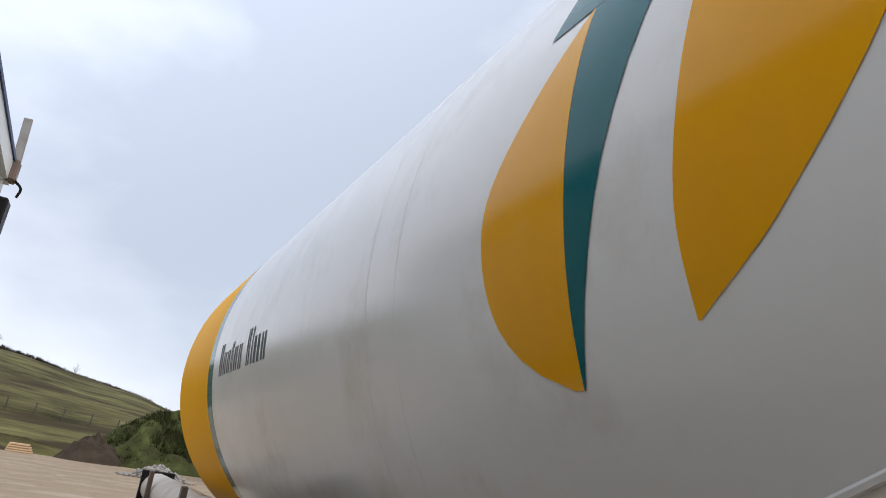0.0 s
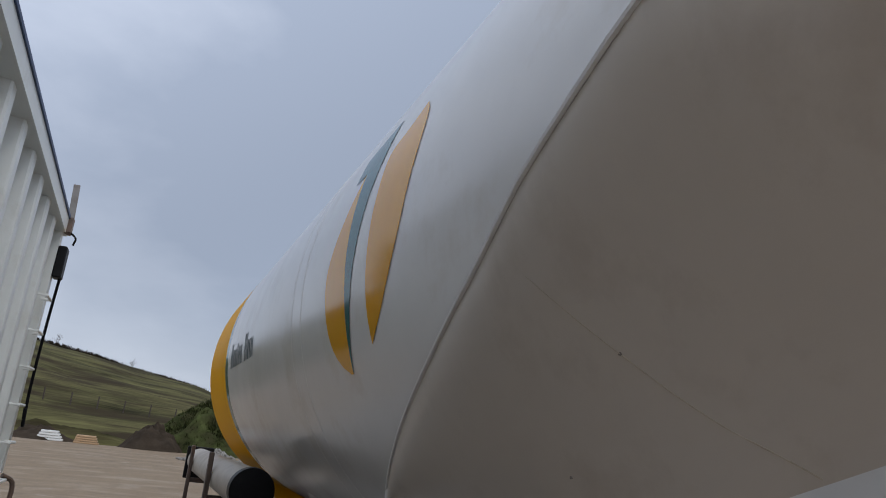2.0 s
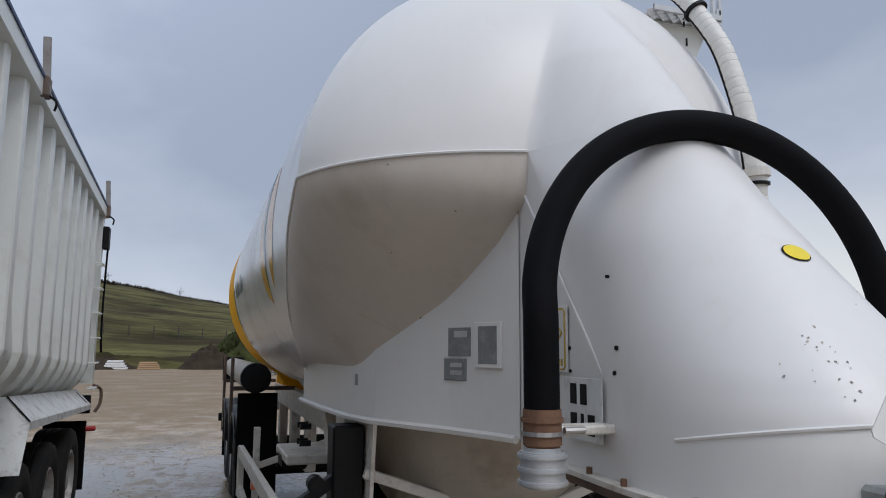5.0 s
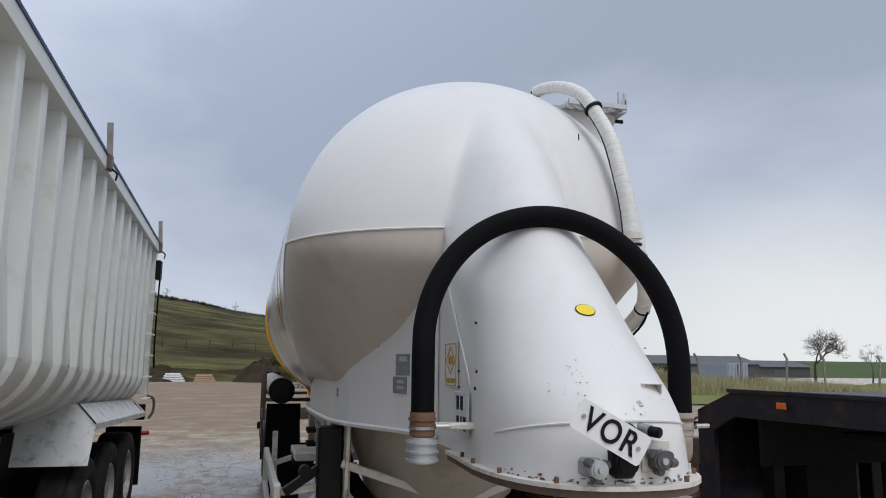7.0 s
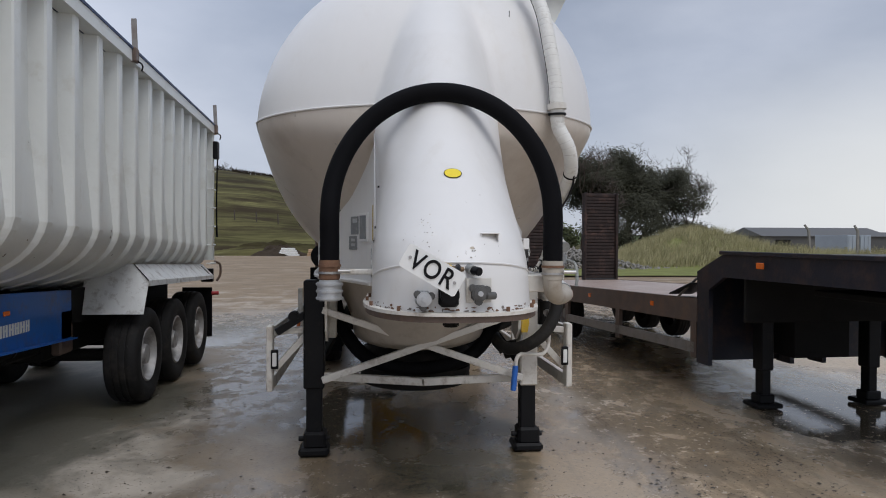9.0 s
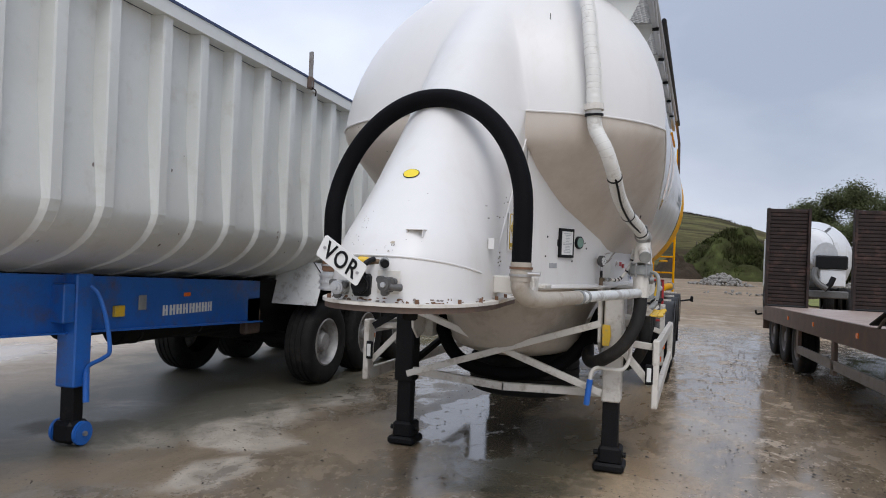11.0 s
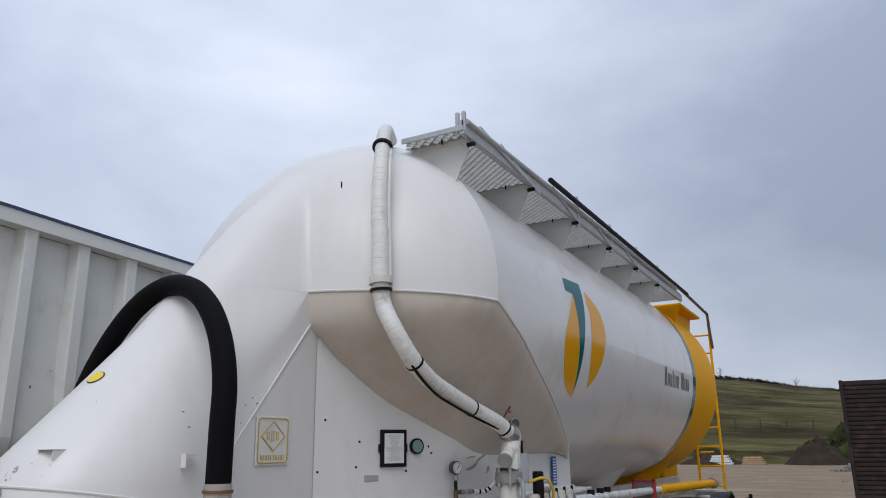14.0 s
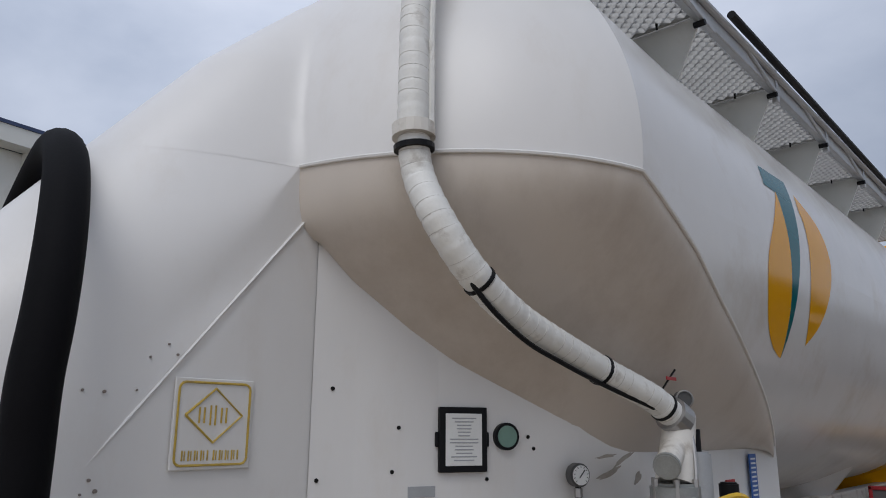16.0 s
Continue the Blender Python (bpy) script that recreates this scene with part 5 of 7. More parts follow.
def landing_leg(x, upper, width):
    leg = part("landing_leg", box((x - width / 2, 3.46, 0.56), (x + width / 2, 3.64, 1.46), 0.012), upper, tanker, "white landing leg" if upper is WHITE_FRAME else "black landing leg")
    part("inner_leg", box((x - 0.065, 3.49, 0.14), (x + 0.065, 3.61, 0.62), 0.01), BLACK_PAINT, leg)
    part("foot", box((x - 0.125, 3.44, 0.0), (x + 0.125, 3.70, 0.07), 0.02), BLACK_PAINT, leg, "black pivoting foot")
    part("foot_block", box((x - 0.085, 3.46, 0.06), (x + 0.10, 3.66, 0.20), 0.02), BLACK_PAINT, leg)
    part("foot_pin", cyl((x - 0.13, 3.55, 0.13), (x + 0.13, 3.55, 0.13), 0.022, seg=10), BLACK_PAINT, leg)


landing_leg(0.91, WHITE_FRAME, 0.15)
landing_leg(-0.895, BLACK_PAINT, 0.17)
crank = part("crank_handle", tube(smooth_path([(1.06, 3.40, 1.18), (1.06, 3.38, 1.05), (1.05, 3.36, 0.92), (1.0, 3.34, 0.85), (0.90, 3.33, 0.85), (0.82, 3.32, 0.855), (0.775, 3.31, 0.82), (0.76, 3.30, 0.74)], 5), 0.016, seg=10), WHITE_FRAME, tanker, "white crank handle with a blue grip", smooth=True)
part("grip", cyl((0.762, 3.30, 0.76), (0.742, 3.295, 0.555), 0.024, seg=12, bevel=0.005), BLUE_GRIP, crank, "blue plastic grip", smooth=True)
part("crank_head", cyl((1.06, 3.37, 1.18), (1.06, 3.46, 1.18), 0.03, seg=12), STEEL, crank)
part("gear_shaft", beam((-1.20, 3.47, 1.03), (-0.93, 3.52, 1.20), 0.05, 0.06), BLACK_PAINT, tanker, "black landing gear shaft")
part("gear_knob", cyl((-1.06, 3.46, 1.16), (-1.06, 3.56, 1.16), 0.045, seg=14, bevel=0.008), BLACK_PAINT, tanker, smooth=True)
part("blue_line", tube(smooth_path([(-1.18, 3.62, 1.05), (-1.10, 3.60, 1.035), (-1.0, 3.60, 1.04), (-0.92, 3.66, 1.06), (-0.84, 3.80, 1.10)], 5), 0.012, seg=8), BLUE_GRIP, tanker, "blue plastic air line", smooth=True)
part("grease_pad", slab([(-0.025, -0.08), (0.025, -0.08), (0.04, 0.0), (0.03, 0.085), (-0.03, 0.09)], 0.03, Matrix.Translation((0.86, 3.44, 1.10)) @ Euler((radians(90), 0, 0)).to_matrix().to_4x4()), YELLOW_LINE, tanker, "yellow tag")
part("shackle", tube(smooth_path([(0.84, 3.42, 1.0), (0.83, 3.41, 0.93), (0.84, 3.40, 0.87)], 4), 0.012, seg=8), STEEL, tanker)
for a, b in (((-0.82, 3.41, 1.22), (0.84, 3.41, 0.64)), ((-0.82, 3.37, 0.65), (0.82, 3.37, 1.20))):
    part("cross_brace", beam(a, b, 0.05, 0.055, bevel=0.005), WHITE_FRAME, tanker)
part("cross_bar", beam((-0.83, 3.50, 0.66), (0.02, 3.50, 0.60), 0.05, 0.065), WHITE_FRAME, tanker)
part("cross_bar", beam((0.0, 3.50, 0.60), (0.86, 3.50, 0.63), 0.05, 0.065), WHITE_FRAME, tanker)
for side in (1, -1):
    part("leg_strut", beam((side * 0.88, 3.6, 0.70), (side * 0.62, 4.9, 1.15), 0.05, 0.05), DARK, tanker)
spare = part("spare_wheel", bmesh.new(), TYRE, tanker, "black spare wheel slung flat")


TYRE_PROFILE = [(0.29, -0.15), (0.36, -0.18), (0.45, -0.18), (0.495, -0.165), (0.515, -0.14), (0.52, -0.085), (0.505, -0.08), (0.505, -0.065), (0.52, -0.06), (0.522, -0.012), (0.507, -0.008), (0.507, 0.008), (0.522, 0.012), (0.52, 0.06), (0.505, 0.065), (0.505, 0.08), (0.52, 0.085), (0.515, 0.14), (0.495, 0.165), (0.45, 0.18), (0.36, 0.18), (0.29, 0.15)]
RIM_PROFILE = [(0.30, 0.155), (0.285, 0.165), (0.275, 0.15), (0.262, 0.08), (0.255, 0.045), (0.20, 0.03), (0.16, 0.045), (0.14, 0.08), (0.115, 0.085), (0.105, 0.14), (0.0, 0.145)]


def swap(ob, bm, smooth=True):
    bmesh.ops.recalc_face_normals(bm, faces=bm.faces)
    bm.to_mesh(ob.data)
    bm.free()
    ob.data.polygons.foreach_set("use_smooth", [True] * len(ob.data.polygons))
    ob.data.set_sharp_from_angle(angle=radians(40))


swap(spare, lathe(TYRE_PROFILE, (0.0, 4.35, 0.62), (0, 0, 1)))


def wheel(parent, x, y, out, rim_mat, label):
    """One road wheel: tyre, dished rim, nuts. out: +1 or -1, the side its face looks to."""
    tyre = part("wheel", lathe(TYRE_PROFILE, (x, y, 0.515), (out, 0, 0)), TYRE, parent, label, smooth=True)
    part("rim", lathe(RIM_PROFILE, (x, y, 0.515), (out, 0, 0)), rim_mat, tyre, smooth=True)
    bm = bmesh.new()
    for k in range(10):
        a = 2 * math.pi * k / 10
        c = Vector((x + out * 0.035, y + 0.168 * math.cos(a), 0.515 + 0.168 * math.sin(a)))
        cyl(c, c + Vector((out * 0.03, 0, 0)), 0.015, bm, seg=6)
    part("wheel_nuts", bm, STEEL, tyre)
    return tyre


def mudguard(parent, x, y, w, r, a0, a1, material, name="mudguard"):
    def p(a, s):
        rr = r + (0.012 if s in (1, 2) else 0.0)
        return Vector((x - w / 2 if s in (0, 1) else x + w / 2, y + rr * math.cos(radians(a)), 0.53 + rr * math.sin(radians(a))))
    V, F = grid(p, frange(a0, a1, 18), [0, 1, 2, 3, 0])
    return mesh_ob(name, V, F, material, parent)


for side in (1, -1):
    for k, y in enumerate((8.32, 9.63, 10.94)):
        wheel(tanker, side * 1.03, y, side, RIM_GREY if k else RIM_DARK, "black tyre on a dusty grey rim")
        g = mudguard(tanker, side * 1.03, y, 0.44, 0.60, 8, 172, MUDGUARD)
        mesh_ob("guard_edge", *grid(lambda a, s: Vector((side * 1.255 + (0.012 if s in (1, 2) else 0) * side, y + (0.60 + (0.02 if s >= 2 else -0.02)) * math.cos(radians(a)), 0.53 + (0.60 + (0.02 if s >= 2 else -0.02)) * math.sin(radians(a)))), frange(8, 172, 18), [0, 1, 2, 3]), MUDGUARD, g)
    part("mud_flap", box((side * 0.82, 7.70, 0.22), (side * 1.24, 7.73, 0.75), 0.006), RUBBER, tanker)
    part("mud_flap", box((side * 0.82, 11.52, 0.25), (side * 1.24, 11.55, 0.9), 0.006), RUBBER, tanker)
    for y in (8.32, 9.63, 10.94):
        part("axle", cyl((side * 0.02, y, 0.515), (side * 0.85, y, 0.515), 0.07, seg=12), DARK, tanker)
        part("hanger", box((side * 0.40, y - 0.62, 0.55), (side * 0.52, y - 0.48, 1.12), 0.01), WHITE_FRAME, tanker)
part("marker_arm", beam((1.22, 11.5, 0.98), (1.46, 11.55, 1.02), 0.02, 0.03), BLACK_PAINT, tanker)
part("marker_lamp", box((1.43, 11.52, 0.98), (1.48, 11.57, 1.08), 0.008), BLACK_PAINT, tanker, "black outline marker lamp")
for y in (8.32, 9.63, 10.94):
    part("guard_bracket", beam((0.5, y, 1.15), (1.2, y, 1.15), 0.05, 0.03), WHITE_FRAME, tanker)

# side guards
for side in (1, -1):
    s = side
    guard = part("side_guard", box((s * 1.225, 3.42, 0.55), (s * 1.275, 3.55, 1.09), 0.008), WHITE_FRAME, tanker, "white steel side guard")
    part("guard_rail", beam((s * 1.25, 3.45, 1.02), (s * 1.25, 6.72, 0.93), 0.045, 0.10), WHITE_FRAME, guard)
    part("guard_rail", beam((s * 1.25, 3.45, 0.60), (s * 1.25, 6.72, 0.58), 0.045, 0.10), WHITE_FRAME, guard)
    part("guard_post", beam((s * 1.25, 6.70, 0.53), (s * 1.25, 6.70, 0.97), 0.06, 0.045), WHITE_FRAME, guard)
    part("guard_post", beam((s * 1.20, 5.6, 0.6), (s * 1.20, 5.6, 1.25), 0.05, 0.05), WHITE_FRAME, guard)
    part("guard_brace", beam((s * 1.22, 3.5, 0.72), (s * 0.92, 3.56, 1.05), 0.05, 0.05), WHITE_FRAME, guard)
    part("guard_brace", beam((s * 1.22, 3.5, 1.03), (s * 0.92, 3.56, 1.05), 0.05, 0.05), WHITE_FRAME, guard)
    part("guard_brace", beam((s * 1.2, 5.6, 0.95), (s * 0.55, 5.3, 1.2), 0.05, 0.05), WHITE_FRAME, guard)
    lamp = part("side_lamp", box((s * 1.175, 3.395, 0.74), (s * 1.235, 3.42, 0.90), 0.01), BLACK_PAINT, guard, "small side lamp in a black housing")
    part("lens", box((s * 1.188, 3.385, 0.765), (s * 1.222, 3.396, 0.875), 0.008), PAPER, lamp, "clear lens")
    part("reflector", box((s * 1.274, 3.60, 0.90), (s * 1.282, 3.68, 0.94), 0.003), ORANGE, guard, "orange reflector")
    part("reflector", box((s * 1.20, 5.55, 0.78), (s * 1.235, 5.62, 0.93), 0.003), ORANGE, guard, "orange reflector")

# red framed board on the right-hand side
board = part("warning_board", box((0.92, 6.90, 0.96), (1.15, 6.95, 1.48), 0.008), BOARD, tanker, "grey board in a red frame")
for a, b in (((0.92, 6.89, 0.96), (0.945, 6.96, 1.48)), ((1.125, 6.89, 0.96), (1.15, 6.96, 1.48)), ((0.92, 6.89, 1.455), (1.15, 6.96, 1.48)), ((0.92, 6.89, 0.96), (1.15, 6.96, 0.985))):
    part("board_frame", box(a, b, 0.004), RED, board)

# hose carrier tube and brackets on the left-hand side
carrier = part("hose_carrier", lathe([(0.0, -2.4), (0.142, -2.4), (0.15, -2.39), (0.15, 2.39), (0.142, 2.4), (0.125, 2.4), (0.125, 2.2), (0.0, 2.2)], (-1.08, 9.9, 1.56), (0, -1, 0), 30), ROAD_FILM, tanker, "dirty white hose carrier tube with a black open end", smooth=True)
# black disc across the opening stands in for the unlit inside
part("tube_mouth", lathe([(0.0, -0.02), (0.13, -0.02), (0.156, -0.015), (0.158, 0.10), (0.15, 0.12)], (-1.08, 7.5, 1.56), (0, 1, 0), 30), BLACK_PAINT, carrier, "black disc painting the dark inside of the open tube", smooth=True)
part("tail_frame", box((-1.25, 12.26, 1.34), (-0.92, 12.30, 1.73), 0.008), BLACK_PAINT, carrier)
for y in (8.9, 11.2):
    part("carrier_post", box((-1.275, y - 0.04, 0.98), (-1.235, y + 0.04, 1.76), 0.006), BROWN_STEEL, carrier, "rusty brown post")
    part("carrier_arm", box((-1.24, y - 0.03, 1.36), (-0.5, y + 0.03, 1.41), 0.006), BROWN_STEEL, carrier)
part("front_flap", box((-1.25, 7.60, 0.62), (-0.84, 7.63, 1.40), 0.006), RUBBER, tanker, "black rubber flap ahead of the wheels")
part("marker_arm", beam((-1.05, 11.58, 0.84), (-1.25, 11.6, 0.82), 0.02, 0.02), BLACK_PAINT, tanker)
part("marker_lamp", box((-1.31, 11.57, 0.76), (-1.25, 11.62, 0.88), 0.008), BLACK_PAINT, tanker, "black outline marker lamp")
part("chock_holder", box((-1.05, 5.15, 0.98), (-0.86, 5.45, 1.10), 0.02), BLACK_PAINT, tanker)
for y in (5.05, 5.2):
    for z in (1.3, 1.18):
        part("air_valve", cyl((-0.86, y, z), (-0.94, y, z), 0.022, seg=10), BLACK_PAINT, tanker)
part("red_label", box((-0.872, 3.72, 1.25), (-0.866, 3.82, 1.40), 0.0), RED, tanker, "small red label")
part("frame_post", box((-0.88, 3.7, 0.95), (-0.72, 3.95, 1.5), 0.008), WHITE_FRAME, tanker)

# ---- tanker: top walkway ----


def grating(y0, y1, x0, x1, z, parent, material):
    """Expanded-metal deck: rows of slanted strands."""
    bm = bmesh.new()
    step, pitch = 0.030, 0.034
    n = round((y1 - y0) / step)
    m = round((x1 - x0) / pitch)
    d = Vector((0, 0.007, 0.017))
    for i in range(n):
        y = y0 + (y1 - y0) * (i + 0.5) / n
        row = [Vector((x0 + (x1 - x0) * j / m, y + step * (0.42 if (i + j) % 2 else -0.42), z)) for j in range(m + 1)]
        lo, hi = [bm.verts.new(p - d) for p in row], [bm.verts.new(p + d) for p in row]
        for j in range(m):
            bm.faces.new((lo[j], lo[j + 1], hi[j + 1], hi[j]))
    for y in (y0, y1):
        box((x0, y - 0.004, z - 0.018), (x1, y + 0.004, z + 0.018), 0.0, bm)
    return part("grating", bm, material, parent, "open expanded-metal deck")


walkway = part("walkway", box((1.085, 2.84, 3.74), (1.125, 9.44, 3.84), 0.006), GALV, tanker, "white and galvanised top walkway with folding rail")
for k in range(6):
    y = 2.97 + k * 1.01
    part("walkway_bracket", slab([(0.60, 3.762), (1.10, 3.762), (1.10, 3.72), (0.97, 3.44), (0.93, 3.43), (0.80, 3.55)], 0.012, Matrix(((1, 0, 0, 0), (0, 0, 1, y), (0, 1, 0, 0), (0, 0, 0, 1)))), WHITE_TIPPER, walkway)
    part("rail_hinge", cyl((1.09, y - 0.02, 3.71), (1.145, y - 0.02, 3.71), 0.015, seg=10), BLACK_PAINT, walkway)
    part("deck_bolt", cyl((0.92, y - 0.05, 3.74), (0.92, y - 0.05, 3.79), 0.006, seg=6), BLACK_PAINT, walkway)
    if k in (2, 3, 4, 5):
        part("rail_post", box((1.10, y + 0.02, 3.68), (1.135, y + 0.055, 3.97), 0.004), GALV, walkway)
    if k in (1, 2, 3, 4):
        part("rail_strut", beam((1.13, y - 0.6, 3.86), (1.13, y + 0.02, 3.73), 0.018, 0.026), GALV, walkway)
    grating(y + 0.02, y + 1.0 if k < 5 else 9.40, 0.60, 1.08, 3.785, walkway, GRATE)
grating(2.84, 2.96, 0.66, 1.08, 3.785, walkway, GRATE)
for x in (1.06, 1.105):
    part("rail_post", box((x, 2.84, 3.76), (x + 0.025, 2.865, 3.90), 0.004), GALV, walkway)
part("handrail", tube([(1.13, 2.86, 3.83), (1.15, 9.0, 3.84)], 0.02, seg=10), GALV, walkway, smooth=True)
part("handrail", tube([(1.17, 4.25, 3.87), (1.17, 9.6, 3.87)], 0.022, seg=10), BLACK_PAINT, walkway, "black folded rail", smooth=True)
part("rail_strut", beam((1.13, 3.05, 3.86), (1.13, 4.1, 3.72), 0.02, 0.03), GALV, walkway)
part("toe_board", box((0.66, 2.83, 3.765), (1.12, 2.842, 3.80), 0.003), GALV, walkway)
rear_walk = part("rear_platform", box((0.62, 9.50, 3.70), (1.09, 10.9, 3.74), 0.01), YELLOW, tanker, "yellow rear platform")
part("platform_skirt", slab([(9.50, 3.70), (10.9, 3.70), (10.7, 3.40), (9.75, 3.45)], 0.012, Matrix(((0, 0, 1, 0.93), (1, 0, 0, 0), (0, 1, 0, 0), (0, 0, 0, 1)))), YELLOW, rear_walk)
part("platform_skirt", slab([(0.62, 3.70), (1.08, 3.70), (0.97, 3.40), (0.85, 3.42)], 0.012, Matrix(((1, 0, 0, 0), (0, 0, 1, 9.48), (0, 1, 0, 0), (0, 0, 0, 1)))), YELLOW, rear_walk)
part("platform_rail", tube([(1.14, 9.0, 3.9), (1.14, 11.3, 3.84), (1.15, 11.45, 3.3)], 0.022, seg=8), BROWN_STEEL, rear_walk)
ladder = part("rear_ladder", tube([(1.12, 11.45, 3.75), (1.12, 11.45, 1.10)], 0.02, seg=8), YELLOW, tanker, "yellow rear ladder")
part("ladder_side", tube([(0.76, 11.45, 3.75), (0.76, 11.45, 1.10)], 0.02, seg=8), YELLOW, ladder)
for k in range(9):
    part("rung", tube([(0.76, 11.45, 1.2 + k * 0.29), (1.12, 11.45, 1.2 + k * 0.29)], 0.014, seg=8), YELLOW, ladder)
for z in (2.4, 1.7):
    part("ladder_stay", tube([(1.0, 11.45, z), (0.9, 10.9, z)], 0.016, seg=8), YELLOW, ladder)
part("rear_frame", box((-1.1, 11.1, 0.95), (1.1, 11.25, 1.15), 0.01), WHITE_FRAME, tanker)
part("rear_support", box((-0.5, 10.2, 1.1), (0.5, 11.1, 1.7), 0.02), YELLOW, tanker)

# ---- tipper trailer ----
tipper = thing("tipper_trailer", None, "white ribbed tipper trailer on a blue chassis", "trailer")
TX, TW = -2.86, 2.30        # side wall plane and inner width of the body


def tip_z(y, z):
    """The body sits nose up: heights fall slowly towards the rear."""
    return z - 0.044 * y


def tip_section(s, off=0.0):
    """Cross-section of the half-pipe body: s from 0 (rail) over 1 (turn of the side) to 2 (keel)."""
    if s <= 1:
        return (TX + off, 3.73 - (3.73 - 2.05) * s)
    a = radians(90 * (s - 1))
    return (TX - 1.15 + (1.15 + off) * math.cos(a), 2.05 - (0.60 + off) * math.sin(a))


Y0, Y1 = -0.9, 8.62
sec = frange(0, 1, 20) + frange(1.05, 2, 14)


def rib_off(s):
    """How far the ribs' faces stand out of the section: they run out under the belly."""
    k = max(0.0, min(1.0, (s - 1) / 0.62))
    return 0.085 * (1 - k) - 0.035 * k


def valley(s):
    """The skin between the ribs, deep at the rail and nearly flush low down."""
    return rib_off(s) - lerp_table(s, [(0.0, 0.12), (0.55, 0.115), (0.8, 0.075), (1.0, 0.045), (1.6, 0.016)])


def tip_point(y, s):
    x, z = tip_section(s, valley(s))
    return Vector((x, y, tip_z(y, z)))


def tip_far(y, s):
    x, z = tip_section(s)
    return Vector((2 * (TX - 1.15) - x, y, tip_z(y, z)))


body = mesh_ob("body", *grid(tip_point, frange(Y0, Y1, 20), sec), WHITE_TIPPER, tipper, "white steel half-pipe body")
mesh_ob("far_side", *grid(tip_far, frange(Y0, Y1, 4), sec), WHITE_TIPPER, body)
for y, name in ((Y0, "headboard"), (Y1, "tailgate")):
    pts = [tip_point(y, s) for s in sec] + [tip_far(y, s) for s in reversed(sec[:-1])]
    bm = bmesh.new()
    a = [bm.verts.new(p) for p in pts]
    b = [bm.verts.new(p + Vector((0, 0.10 if y > 0 else -0.06, 0))) for p in pts]
    bm.faces.new(a)
    bm.faces.new(b[::-1])
    for i in range(len(a)):
        bm.faces.new((a[i], a[(i + 1) % len(a)], b[(i + 1) % len(b)], b[i]))
    part(name, bm, WHITE_TIPPER, body)

rib_y = [-0.57, -0.08, 0.42, 0.92, 1.42, 1.92, 2.515, 3.01, 3.515, 4.045, 4.56, 5.04, 5.525, 5.99, 6.45, 6.89, 7.32, 7.76, 8.21]
for k, y in enumerate(rib_y):
    w = 0.052
    path = frange(0.0, 1, 10) + frange(1.08, 1.85, 10)

    def rib_point(s, j):
        off = (valley(s) - 0.004, rib_off(s) - 0.012, rib_off(s), rib_off(s), rib_off(s) - 0.012, valley(s) - 0.004)[j]
        x, z = tip_section(s, off)
        yy = y + (-w - 0.034, -w - 0.008, -w + 0.006, w - 0.006, w + 0.008, w + 0.034)[j]
        return Vector((x, yy, tip_z(yy, z)))
    mesh_ob("rib", *grid(rib_point, path, range(6)), WHITE_TIPPER, body, smooth=False)


def along(x0, x1, z0, z1, y0=Y0 - 0.05, y1=Y1 + 0.08):
    bm = bmesh.new()
    v = [bm.verts.new((x, y, tip_z(y, z))) for y in (y0, y1) for x, z in ((x0, z0), (x1, z0), (x1, z1), (x0, z1))]
    bm.faces.new(v[:4][::-1])
    bm.faces.new(v[4:])
    for i in range(4):
        bm.faces.new((v[i], v[(i + 1) % 4], v[4 + (i + 1) % 4], v[4 + i]))
    return bm


part("top_rail", along(TX - 0.02, TX + 0.125, 3.73, 3.845), WHITE_TIPPER, body)
part("rail_lip", along(TX + 0.06, TX + 0.135, 3.846, 3.87), SHEET_BLUE, body, "dark blue sheet edge on the rail")
part("top_rail", along(TX - 2.42, TX - 2.28, 3.73, 3.845), WHITE_TIPPER, body)
part("load_sheet", along(TX - 2.30, TX + 0.05, 3.79, 3.83), SHEET_BLUE, body, "dark blue load sheet")
for y in (0.6, 4.82, 8.62):
    post = part("sheet_post", beam((TX + 0.14, y, tip_z(y, 3.75)), (TX + 0.11, y + 0.05, tip_z(y, 4.17)), 0.05, 0.025), GUARD_GREY, body, "bent galvanised sheet post")
    part("post_bracket", box((TX + 0.10, y - 0.05, tip_z(y, 3.73)), (TX + 0.16, y + 0.06, tip_z(y, 3.87)), 0.01), BROWN_STEEL, post)
    part("post_hook", tube(smooth_path([(TX + 0.15, y, tip_z(y, 3.75)), (TX + 0.20, y + 0.02, tip_z(y, 3.71)), (TX + 0.19, y + 0.03, tip_z(y, 3.65))], 4), 0.008, seg=6), DARK, post)
# rear corner: ladder rungs, cable, door edge
part("corner_post", along(TX - 0.03, TX + 0.10, 1.85, 3.73, Y1 - 0.06, Y1 + 0.06), WHITE_TIPPER, body)
for k in range(6):
    z = 3.15 - k * 0.27
    y = Y1 - 0.24
    part("rung", tube([(TX + 0.08, y - 0.13, tip_z(y, z)), (TX + 0.15, y - 0.13, tip_z(y, z)), (TX + 0.15, y + 0.13, tip_z(y, z)), (TX + 0.08, y + 0.13, tip_z(y, z))], 0.011, seg=6), WHITE_TIPPER, body)
part("sheet_rope", tube(smooth_path([(TX + 0.16, Y1 + 0.04, 3.2), (TX + 0.15, Y1 + 0.0, 2.6), (TX + 0.15, Y1 - 0.02, 2.1), (TX + 0.17, Y1 - 0.08, 1.82), (TX + 0.16, Y1 - 0.1, 1.95)], 6), 0.012, seg=6), RUBBER, body, "black rope")
